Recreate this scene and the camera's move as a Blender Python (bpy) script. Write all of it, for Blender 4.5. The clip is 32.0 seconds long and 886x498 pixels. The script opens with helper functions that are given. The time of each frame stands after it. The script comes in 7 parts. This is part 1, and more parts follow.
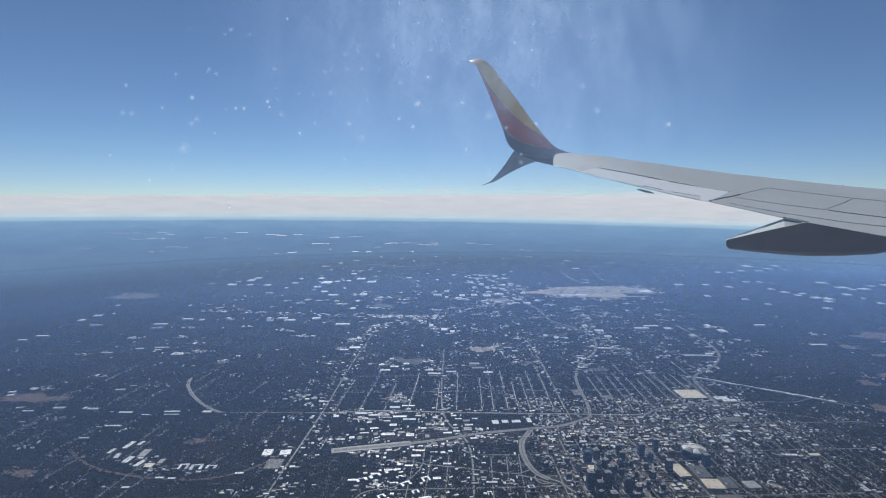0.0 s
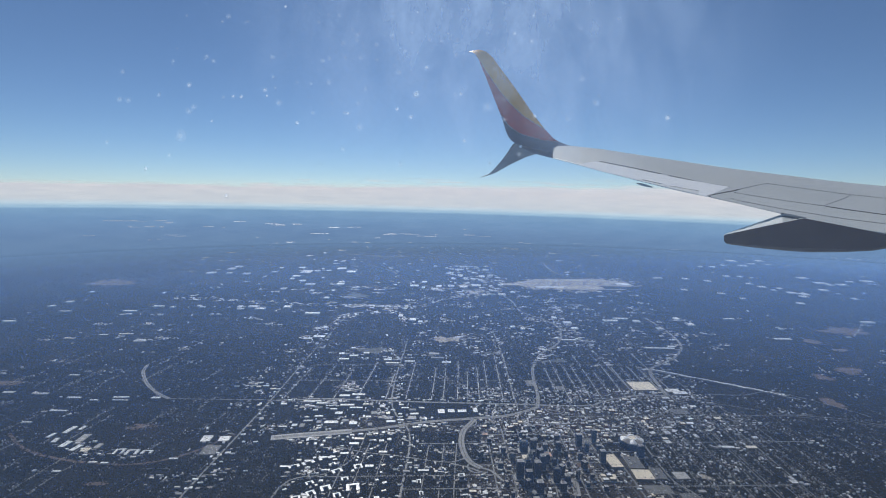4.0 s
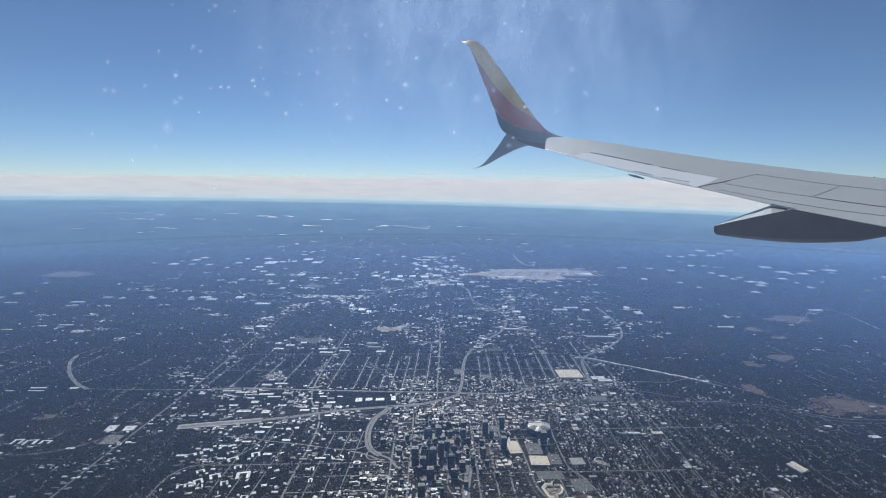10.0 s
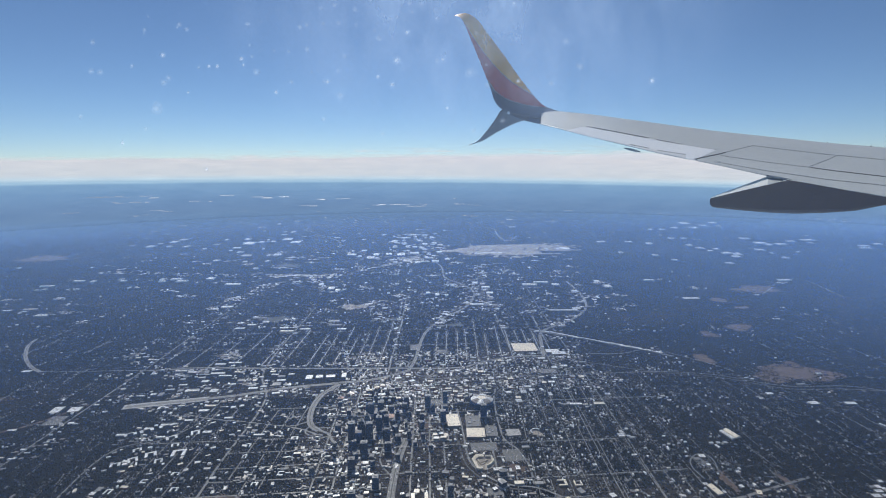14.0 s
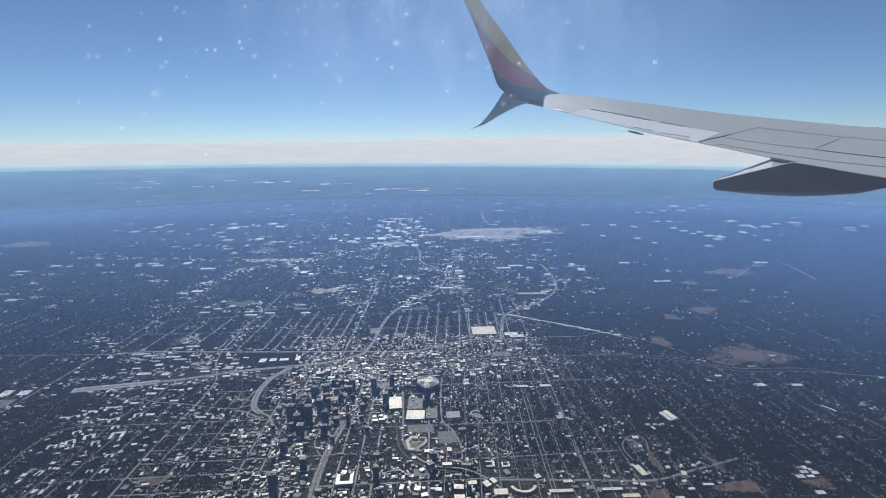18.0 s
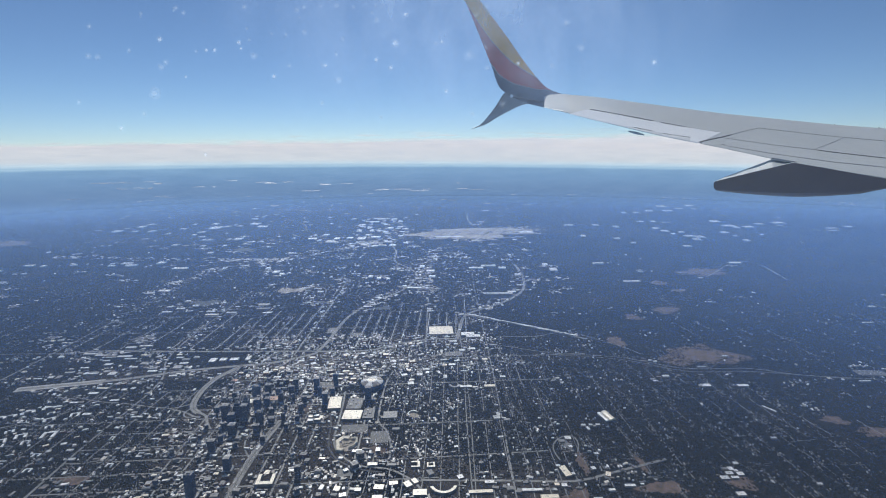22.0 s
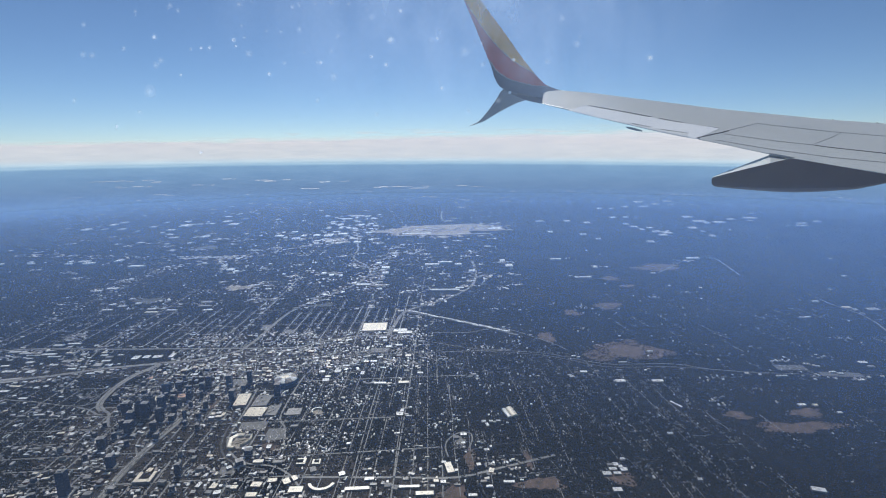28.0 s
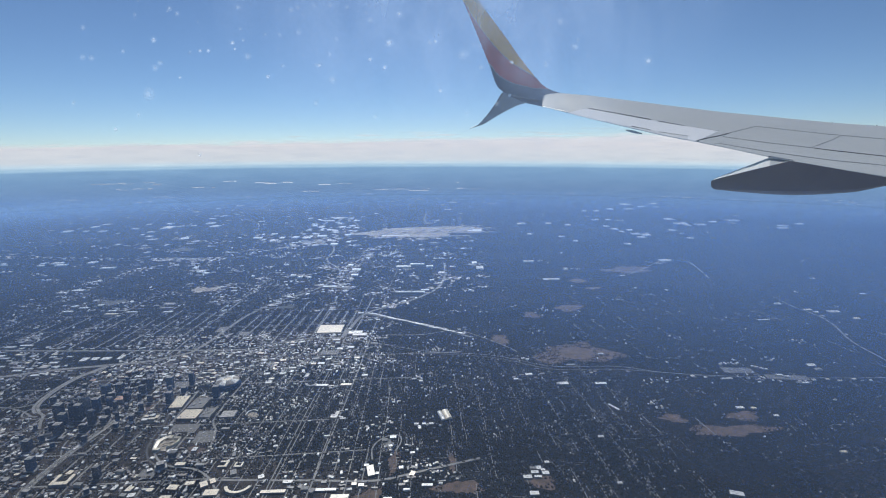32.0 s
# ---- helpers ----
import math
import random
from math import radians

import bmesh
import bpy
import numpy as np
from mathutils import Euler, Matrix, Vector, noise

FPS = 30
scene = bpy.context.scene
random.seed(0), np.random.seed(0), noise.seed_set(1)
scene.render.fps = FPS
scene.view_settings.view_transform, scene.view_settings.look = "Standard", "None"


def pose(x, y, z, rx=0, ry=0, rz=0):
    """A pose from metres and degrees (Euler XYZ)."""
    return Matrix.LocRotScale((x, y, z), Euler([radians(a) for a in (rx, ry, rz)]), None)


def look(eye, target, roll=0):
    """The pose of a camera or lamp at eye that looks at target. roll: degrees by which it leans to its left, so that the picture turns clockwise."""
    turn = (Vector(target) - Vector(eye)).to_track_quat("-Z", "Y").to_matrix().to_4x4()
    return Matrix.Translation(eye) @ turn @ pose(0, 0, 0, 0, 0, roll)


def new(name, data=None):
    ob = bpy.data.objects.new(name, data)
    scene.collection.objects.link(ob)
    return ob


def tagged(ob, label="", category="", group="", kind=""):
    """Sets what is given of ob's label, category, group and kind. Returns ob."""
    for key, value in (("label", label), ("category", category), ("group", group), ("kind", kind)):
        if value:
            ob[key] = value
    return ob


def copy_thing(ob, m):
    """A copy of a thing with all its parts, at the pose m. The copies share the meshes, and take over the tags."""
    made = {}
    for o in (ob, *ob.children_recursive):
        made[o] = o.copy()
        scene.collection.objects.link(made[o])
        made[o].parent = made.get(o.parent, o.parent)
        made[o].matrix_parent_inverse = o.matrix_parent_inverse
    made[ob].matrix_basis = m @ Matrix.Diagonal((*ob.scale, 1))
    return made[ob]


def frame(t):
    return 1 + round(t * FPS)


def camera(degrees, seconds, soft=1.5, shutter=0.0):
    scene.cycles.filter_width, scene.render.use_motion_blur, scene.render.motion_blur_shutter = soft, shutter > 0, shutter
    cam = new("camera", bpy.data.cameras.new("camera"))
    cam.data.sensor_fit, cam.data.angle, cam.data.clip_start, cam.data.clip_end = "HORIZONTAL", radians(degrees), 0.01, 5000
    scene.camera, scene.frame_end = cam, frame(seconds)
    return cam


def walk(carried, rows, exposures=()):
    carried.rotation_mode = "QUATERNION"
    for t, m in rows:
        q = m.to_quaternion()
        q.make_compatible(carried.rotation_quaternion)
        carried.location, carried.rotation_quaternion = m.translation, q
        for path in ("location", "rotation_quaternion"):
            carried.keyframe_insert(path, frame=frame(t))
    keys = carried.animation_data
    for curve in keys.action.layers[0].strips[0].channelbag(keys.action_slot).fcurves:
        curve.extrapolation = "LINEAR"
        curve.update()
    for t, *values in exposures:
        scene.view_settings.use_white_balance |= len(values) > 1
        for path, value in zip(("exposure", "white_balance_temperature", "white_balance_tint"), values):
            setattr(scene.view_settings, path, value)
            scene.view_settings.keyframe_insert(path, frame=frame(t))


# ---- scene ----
# One metre here stands for about 110 m of land, so that the land reaches its horizon within the lens's reach.
cam = camera(82.04, 32.0, soft=1.05)
# seconds, metres along the flight line, height, yaw to the left, pitch up, lean
PATH = [
    (0, 0.000, 20.000, -1.467, -5.417, 0.122),
    (0.5, 0.579, 19.978, -1.545, -5.626, -0.008),
    (1, 1.158, 19.956, -1.587, -5.770, -0.022),
    (1.5, 1.738, 19.934, -1.610, -5.891, 0.051),
    (2, 2.317, 19.912, -1.602, -6.043, 0.157),
    (2.5, 2.896, 19.890, -1.578, -6.164, 0.291),
    (3, 3.475, 19.869, -1.547, -6.230, 0.474),
    (3.5, 4.054, 19.847, -1.533, -6.273, 0.665),
    (5.5, 6.371, 19.759, -1.766, -6.699, 1.190),
    (6, 6.950, 19.737, -1.808, -6.762, 1.256),
    (6.5, 7.529, 19.715, -1.886, -6.841, 1.248),
    (7, 8.109, 19.693, -1.934, -6.855, 1.200),
    (7.5, 8.688, 19.671, -1.986, -6.830, 1.157),
    (8, 9.267, 19.649, -2.005, -6.820, 1.124),
    (8.5, 9.846, 19.628, -2.013, -6.840, 1.089),
    (9, 10.425, 19.606, -1.988, -6.876, 1.027),
    (9.5, 11.005, 19.584, -2.072, -6.988, 0.912),
    (10, 11.584, 19.562, -2.267, -7.276, 0.749),
    (10.5, 12.163, 19.540, -2.498, -7.756, 0.519),
    (11, 12.742, 19.518, -2.678, -8.429, 0.262),
    (11.5, 13.321, 19.496, -2.759, -9.116, 0.035),
    (12, 13.901, 19.474, -2.742, -9.621, -0.155),
    (12.5, 14.480, 19.452, -2.694, -9.855, -0.276),
    (13, 15.059, 19.430, -2.647, -9.888, -0.337),
    (13.5, 15.638, 19.408, -2.563, -9.827, -0.345),
    (14, 16.217, 19.386, -2.502, -9.778, -0.328),
    (14.5, 16.797, 19.365, -2.424, -9.822, -0.341),
    (16.5, 19.113, 19.277, -2.176, -10.859, -0.549),
    (17, 19.693, 19.255, -2.180, -11.177, -0.585),
    (17.5, 20.272, 19.233, -2.150, -11.408, -0.618),
    (18, 20.851, 19.211, -2.113, -11.525, -0.623),
    (18.5, 21.430, 19.189, -2.093, -11.549, -0.596),
    (19, 22.009, 19.167, -2.050, -11.535, -0.529),
    (19.5, 22.588, 19.145, -2.007, -11.462, -0.539),
    (20, 23.168, 19.124, -1.998, -11.410, -0.533),
    (20.5, 23.747, 19.102, -1.963, -11.389, -0.542),
    (21, 24.326, 19.080, -1.957, -11.412, -0.563),
    (21.5, 24.905, 19.058, -1.953, -11.440, -0.585),
    (22, 25.484, 19.036, -1.940, -11.487, -0.609),
    (22.5, 26.064, 19.014, -1.937, -11.534, -0.635),
    (23, 26.643, 18.992, -1.935, -11.557, -0.636),
    (23.5, 27.222, 18.970, -1.928, -11.559, -0.691),
    (24, 27.801, 18.948, -1.920, -11.634, -0.741),
    (24.5, 28.380, 18.926, -1.936, -11.741, -0.773),
    (25, 28.960, 18.904, -1.944, -11.811, -0.799),
    (25.5, 29.539, 18.883, -1.965, -11.828, -0.831),
    (27.5, 31.856, 18.795, -1.938, -11.765, -0.881),
    (28, 32.435, 18.773, -1.912, -11.802, -0.870),
    (28.5, 33.014, 18.751, -1.902, -11.793, -0.907),
    (29, 33.593, 18.729, -1.884, -11.797, -0.932),
    (29.5, 34.172, 18.707, -1.854, -11.790, -0.953),
    (30, 34.752, 18.685, -1.836, -11.726, -0.968),
    (30.5, 35.331, 18.663, -1.821, -11.650, -0.984),
    (31, 35.910, 18.641, -1.812, -11.585, -0.991),
    (31.5, 36.489, 18.620, -1.823, -11.538, -0.940),
    (32, 37.068, 18.598, -1.817, -11.514, -0.845),
]


def eye_pose(x, z, yaw, pitch, lean):
    a, b = radians(yaw), radians(pitch)
    eye = Vector((x, 0, z))
    return look(eye, eye + Vector((-math.sin(a) * math.cos(b), math.cos(a) * math.cos(b), math.sin(b))), lean)


walk(cam, [(t, eye_pose(x, z, yaw, pitch, lean)) for t, x, z, yaw, pitch, lean in PATH], [(0.0, -0.03, 6250, 7), (8.0, 0.0, 6250, 7), (13.0, 0.06, 6250, 7), (20.0, 0.08, 6250, 7), (32.0, 0.09, 6250, 7)])

# ---- world and sun ----
SUN_EL, SUN_AZ = 42.0, -8.0  # degrees above the horizon, and to the right of +y
world = bpy.data.worlds.new("sky")
scene.world = world
world.use_nodes = True
wn = world.node_tree
sky = wn.nodes.new("ShaderNodeTexSky")
sky.sky_type, sky.sun_disc = "NISHITA", False
sky.sun_elevation, sky.sun_rotation = radians(SUN_EL), radians(SUN_AZ)
sky.altitude, sky.air_density, sky.dust_density, sky.ozone_density = 4000, 1.0, 0.0, 4.0
wn.links.new(sky.outputs[0], wn.nodes["Background"].inputs[0])
wn.nodes["Background"].inputs[1].default_value = 0.071

sun = new("sun", bpy.data.lights.new("sun", "SUN"))
sun.data.energy, sun.data.angle, sun.data.color = 3.6, radians(0.55), (1.0, 0.95, 0.88)
toward = Vector((math.sin(radians(SUN_AZ)) * math.cos(radians(SUN_EL)), math.cos(radians(SUN_AZ)) * math.cos(radians(SUN_EL)), math.sin(radians(SUN_EL))))
sun.matrix_world = look(Vector((0, 0, 0)), -toward)
sun.location = (18, 40, 400)


# ---- materials ----
def nodes_of(name):
    m = bpy.data.materials.new(name)
    m.use_nodes = True
    t = m.node_tree
    return m, t, t.nodes["Principled BSDF"]


def ramp(t, source, stops):
    r = t.nodes.new("ShaderNodeValToRGB")
    while len(r.color_ramp.elements) < len(stops):
        r.color_ramp.elements.new(0.5)
    for e, (p, c) in zip(r.color_ramp.elements, stops):
        e.position, e.color = p, (*c, 1)
    t.links.new(source, r.inputs[0])
    return r.outputs[0]


def noise_of(t, scale, detail=5.0, rough=0.6, stretch=None):
    co = t.nodes.new("ShaderNodeTexCoord")
    n = t.nodes.new("ShaderNodeTexNoise")
    n.inputs["Scale"].default_value, n.inputs["Detail"].default_value, n.inputs["Roughness"].default_value = scale, detail, rough
    out = co.outputs["Object"]
    if stretch:
        m = t.nodes.new("ShaderNodeMapping")
        m.inputs["Scale"].default_value = stretch
        t.links.new(out, m.inputs[0])
        out = m.outputs[0]
    t.links.new(out, n.inputs["Vector"])
    return n.outputs["Fac"]


def mixed(t, fac, a, b, mode="MIX"):
    m = t.nodes.new("ShaderNodeMix")
    m.data_type, m.blend_type = "RGBA", mode
    for value, socket in ((fac, m.inputs[0]), (a, m.inputs[6]), (b, m.inputs[7])):
        if isinstance(value, (int, float)):
            socket.default_value = value
        elif isinstance(value, tuple):
            socket.default_value = (*value, 1)
        else:
            t.links.new(value, socket)
    return m.outputs[2]


def surface(name, dark, light, scale, rough=0.7, metal=0.0, pick="", tints=(), fine=6.0, bump=0.0, spec=0.5, grit=0.25):
    """Paint, earth or stone: two tones in patches, a finer grain over them, and where asked a tint for each thing or island."""
    m, t, p = nodes_of(name)
    c = ramp(t, noise_of(t, scale), [(0.3, dark), (0.7, light)])
    grain = ramp(t, noise_of(t, scale * fine, 3), [(0.3, (1 - grit,) * 3), (0.7, (1 + grit * 0.6,) * 3)])
    c = mixed(t, 1.0, c, grain, "MULTIPLY")
    if pick:
        if pick == "island":
            r = t.nodes.new("ShaderNodeNewGeometry").outputs["Random Per Island"]
        else:
            r = t.nodes.new("ShaderNodeObjectInfo").outputs["Random"]
        tint = ramp(t, r, tints)
        tint.node.color_ramp.interpolation = "CONSTANT" if pick == "island" else "LINEAR"
        c = mixed(t, 1.0, c, tint, "MULTIPLY")
    t.links.new(c, p.inputs["Base Color"])
    p.inputs["Roughness"].default_value, p.inputs["Metallic"].default_value = rough, metal
    p.inputs["Specular IOR Level"].default_value = spec
    if bump:
        b = t.nodes.new("ShaderNodeBump")
        b.inputs["Strength"].default_value = bump
        t.links.new(noise_of(t, scale * fine, 4), b.inputs["Height"])
        t.links.new(b.outputs[0], p.inputs["Normal"])
    return m


def split(t, source):
    s = t.nodes.new("ShaderNodeSeparateXYZ")
    t.links.new(source, s.inputs[0])
    return s.outputs


def maths(t, op, a, b=None, clamp=False):
    n = t.nodes.new("ShaderNodeMath")
    n.operation, n.use_clamp = op, clamp
    for value, socket in ((a, n.inputs[0]), (b, n.inputs[1])):
        if value is None:
            continue
        if isinstance(value, (int, float)):
            socket.default_value = value
        else:
            t.links.new(value, socket)
    return n.outputs[0]


def span(t, value, low, high):
    n = t.nodes.new("ShaderNodeMapRange")
    n.interpolation_type = "SMOOTHSTEP"
    n.inputs["From Min"].default_value, n.inputs["From Max"].default_value = low, high
    t.links.new(value, n.inputs["Value"])
    return n.outputs[0]


def ground_material():
    m, t, p = nodes_of("winter woodland and suburb")
    wood = ramp(t, noise_of(t, 1.9, 8, 0.72), [(0.3, (0.006, 0.008, 0.010)), (0.5, (0.011, 0.0125, 0.014)), (0.72, (0.034, 0.030, 0.027))])
    patch = ramp(t, noise_of(t, 0.09, 6, 0.6), [(0.35, (0.75, 0.85, 0.95)), (0.55, (1.0, 1.0, 1.0)), (0.72, (1.9, 1.5, 1.2))])
    c = mixed(t, 1.0, wood, patch, "MULTIPLY")
    lot = ramp(t, noise_of(t, 0.8, 7, 0.75), [(0.62, (0, 0, 0)), (0.72, (1, 1, 1))])
    c = mixed(t, lot, c, (0.085, 0.075, 0.062))
    t.links.new(c, p.inputs["Base Color"])
    p.inputs["Roughness"].default_value = 0.85
    p.inputs["Specular IOR Level"].default_value = 0.05
    b = t.nodes.new("ShaderNodeBump")
    b.inputs["Strength"].default_value, b.inputs["Distance"].default_value = 0.6, 0.08
    t.links.new(noise_of(t, 6.0, 5, 0.7), b.inputs["Height"])
    t.links.new(b.outputs[0], p.inputs["Normal"])
    # haze over the outermost land painted as blue emission, growing with distance
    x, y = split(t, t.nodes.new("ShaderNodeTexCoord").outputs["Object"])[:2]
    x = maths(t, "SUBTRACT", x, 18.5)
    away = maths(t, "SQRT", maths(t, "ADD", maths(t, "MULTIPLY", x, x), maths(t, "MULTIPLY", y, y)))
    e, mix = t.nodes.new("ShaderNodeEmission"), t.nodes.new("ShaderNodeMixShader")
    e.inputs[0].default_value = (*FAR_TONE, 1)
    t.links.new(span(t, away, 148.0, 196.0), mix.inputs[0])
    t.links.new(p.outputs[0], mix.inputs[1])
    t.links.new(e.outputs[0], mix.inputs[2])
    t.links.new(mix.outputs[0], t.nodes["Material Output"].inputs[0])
    return m


def glowing(name):
    m = bpy.data.materials.new(name)
    m.use_nodes = True
    t = m.node_tree
    t.nodes.remove(t.nodes["Principled BSDF"])
    return m, t, t.nodes["Material Output"], t.nodes.new("ShaderNodeEmission")


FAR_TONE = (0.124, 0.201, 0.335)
FAR_LOW, FAR_RIM = -372.0, -149.0  # far ring's inner and horizon heights, sunk so the wing shows before it
FAR_SLOPE = -0.0133  # tilts the far ring so the horizon line fits the camera's view


def far_glow_material():
    m, t, out, e = glowing("far ground with haze glow")
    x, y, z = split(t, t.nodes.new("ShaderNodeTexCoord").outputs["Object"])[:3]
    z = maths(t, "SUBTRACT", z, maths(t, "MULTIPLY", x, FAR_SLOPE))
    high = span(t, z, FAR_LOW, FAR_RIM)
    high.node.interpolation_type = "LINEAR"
    # blue haze, paler towards the horizon, is painted in as emission
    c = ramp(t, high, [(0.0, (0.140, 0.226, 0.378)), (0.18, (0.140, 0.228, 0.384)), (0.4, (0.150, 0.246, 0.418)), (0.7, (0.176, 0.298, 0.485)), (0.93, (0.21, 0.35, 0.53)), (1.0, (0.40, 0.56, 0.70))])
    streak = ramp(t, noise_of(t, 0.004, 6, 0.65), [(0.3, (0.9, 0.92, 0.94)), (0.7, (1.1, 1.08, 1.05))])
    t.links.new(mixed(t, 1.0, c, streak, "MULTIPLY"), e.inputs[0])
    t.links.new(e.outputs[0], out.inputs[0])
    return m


def cloud_material(low, high):
    m, t, out, e = glowing("far cloud bank")
    co = t.nodes.new("ShaderNodeTexCoord").outputs["Object"]
    x, y, z = split(t, co)[:3]
    foot = span(t, maths(t, "SUBTRACT", z, maths(t, "MULTIPLY", x, FAR_SLOPE)), low, high)
    foot.node.interpolation_type = "LINEAR"
    c = ramp(t, foot, [(0.0, (0.30, 0.47, 0.62)), (0.08, (0.55, 0.66, 0.74)), (0.18, (0.62, 0.64, 0.67)), (0.6, (0.675, 0.648, 0.668)), (1.0, (0.74, 0.75, 0.77))])
    soft = ramp(t, noise_of(t, 0.004, 6, 0.6, (1, 1, 9)), [(0.3, (0.9, 0.92, 0.95)), (0.7, (1.06, 1.05, 1.04))])
    t.links.new(mixed(t, 1.0, c, soft, "MULTIPLY"), e.inputs[0])
    # the bank thins towards the west; loose streaks lie above its middle
    up = span(t, maths(t, "SUBTRACT", z, maths(t, "MULTIPLY", x, 0.006)), low, high)
    up.node.interpolation_type = "LINEAR"
    bank = span(t, maths(t, "SUBTRACT", maths(t, "MULTIPLY", noise_of(t, 0.0026, 7, 0.62, (1, 1, 11)), 0.30), up), -0.62, -0.50)
    mid = maths(t, "MULTIPLY", span(t, x, -2100.0, -900.0), maths(t, "SUBTRACT", 1.0, span(t, x, 900.0, 2200.0)))
    tall = maths(t, "MULTIPLY", span(t, up, 0.62, 0.70), maths(t, "SUBTRACT", 1.0, span(t, up, 0.80, 0.97)))
    streak = span(t, noise_of(t, 0.0030, 6, 0.62, (1, 1, 16)), 0.50, 0.66)
    wisp = maths(t, "MULTIPLY", maths(t, "MULTIPLY", streak, tall), maths(t, "MULTIPLY", mid, 0.75))
    cover = maths(t, "MAXIMUM", bank, wisp)
    clear = t.nodes.new("ShaderNodeBsdfTransparent")
    mix = t.nodes.new("ShaderNodeMixShader")
    t.links.new(cover, mix.inputs[0])
    t.links.new(clear.outputs[0], mix.inputs[1])
    t.links.new(e.outputs[0], mix.inputs[2])
    t.links.new(mix.outputs[0], out.inputs[0])
    return m


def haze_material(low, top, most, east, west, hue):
    """Translucent sheet imitating haze: clear at the ground, thickest over it, faded at its top to stay off the wing.
    """
    m = bpy.data.materials.new("blue haze sheet")
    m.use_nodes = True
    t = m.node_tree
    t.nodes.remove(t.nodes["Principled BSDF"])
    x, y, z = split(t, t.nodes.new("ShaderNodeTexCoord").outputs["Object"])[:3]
    most = maths(t, "MULTIPLY", maths(t, "ADD", maths(t, "MULTIPLY", span(t, x, -35.0, 16.0), 1.04 - west), maths(t, "ADD", maths(t, "MULTIPLY", span(t, x, 22.0, 66.0), east), west)), most)  # denser to the east, weighted to match the view's brightness
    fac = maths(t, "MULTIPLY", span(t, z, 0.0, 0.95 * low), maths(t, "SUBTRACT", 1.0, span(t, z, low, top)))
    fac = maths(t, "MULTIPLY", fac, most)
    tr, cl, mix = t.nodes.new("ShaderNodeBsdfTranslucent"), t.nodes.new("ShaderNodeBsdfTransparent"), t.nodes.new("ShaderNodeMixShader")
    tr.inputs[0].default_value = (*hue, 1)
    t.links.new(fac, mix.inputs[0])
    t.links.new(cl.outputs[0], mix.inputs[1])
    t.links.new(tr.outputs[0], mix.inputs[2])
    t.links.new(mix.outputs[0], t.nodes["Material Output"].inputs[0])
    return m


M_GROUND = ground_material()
M_FAR_GLOW = far_glow_material()
M_HIGHWAY = surface("pale worn concrete road", (0.135, 0.132, 0.126), (0.235, 0.228, 0.215), 1.5, 0.7)
M_CONCRETE = surface("bright bare concrete road", (0.26, 0.255, 0.24), (0.38, 0.37, 0.35), 1.5, 0.7)
M_STREET = surface("grey worn asphalt street", (0.09, 0.088, 0.084), (0.20, 0.196, 0.185), 2.0, 0.65)
M_LANE = surface("patched dark lane asphalt", (0.06, 0.059, 0.057), (0.20, 0.195, 0.185), 0.9, 0.7, grit=0.4)
M_PAVED = surface("grey parking lot asphalt", (0.07, 0.07, 0.069), (0.16, 0.157, 0.15), 4.0, 0.7, grit=0.5)
M_CITY = surface("mottled city pavement", (0.012, 0.012, 0.013), (0.068, 0.057, 0.05), 1.6, 0.9, grit=0.7, fine=6.0, spec=0.1)
M_RAIL = surface("dark rail ballast", (0.05, 0.048, 0.046), (0.09, 0.085, 0.08), 2.0, 0.9)
M_EARTH = surface("dry brown grass and bare earth", (0.045, 0.034, 0.028), (0.16, 0.105, 0.078), 2.2, 0.95, bump=0.3, grit=0.4)
M_PALE = surface("pale tan grass and concrete apron", (0.22, 0.19, 0.15), (0.50, 0.44, 0.36), 0.5, 0.9, grit=0.4)
M_APRON = surface("pale tan airfield grass", (0.26, 0.225, 0.175), (0.56, 0.49, 0.39), 0.35, 0.9, grit=0.5)
M_TURF = surface("grey green winter field", (0.05, 0.055, 0.05), (0.09, 0.09, 0.08), 0.8, 0.9)
M_WHITE_ROOF = surface("white membrane roof", (0.72, 0.71, 0.68), (0.86, 0.85, 0.82), 4.0, 0.4, pick="object", tints=[(0.0, (1.0, 1.0, 1.0)), (0.6, (0.86, 0.86, 0.86)), (1.0, (0.55, 0.56, 0.57))])
M_FAR_HALL = surface("bright white hall roofs", (0.82, 0.81, 0.78), (0.90, 0.89, 0.86), 1.0, 0.4, pick="island", tints=[(0.0, (1.0, 1.0, 1.0)), (0.6, (0.85, 0.85, 0.85)), (0.85, (0.55, 0.55, 0.56))])
# the blue of haze over far roofs is mixed into their colour
M_FAR_ROOF = surface("distant roofs with haze blue", (0.24, 0.33, 0.48), (0.34, 0.43, 0.58), 0.01, 0.6)
M_CREAM_ROOF = surface("cream metal roof", (0.66, 0.57, 0.43), (0.78, 0.69, 0.52), 3.0, 0.42)
M_GREY_ROOF = surface("weathered grey gravel roof", (0.20, 0.20, 0.19), (0.34, 0.33, 0.32), 5.0, 0.7, pick="object", tints=[(0.0, (0.55, 0.56, 0.58)), (1.0, (1.35, 1.33, 1.3))])
M_WALL = surface("pale concrete wall", (0.26, 0.25, 0.23), (0.38, 0.36, 0.33), 6.0, 0.7, pick="object", tints=[(0.0, (0.6, 0.58, 0.58)), (1.0, (1.2, 1.12, 1.0))])
M_BRICK = surface("red brown brick wall", (0.13, 0.075, 0.055), (0.22, 0.13, 0.10), 6.0, 0.85)
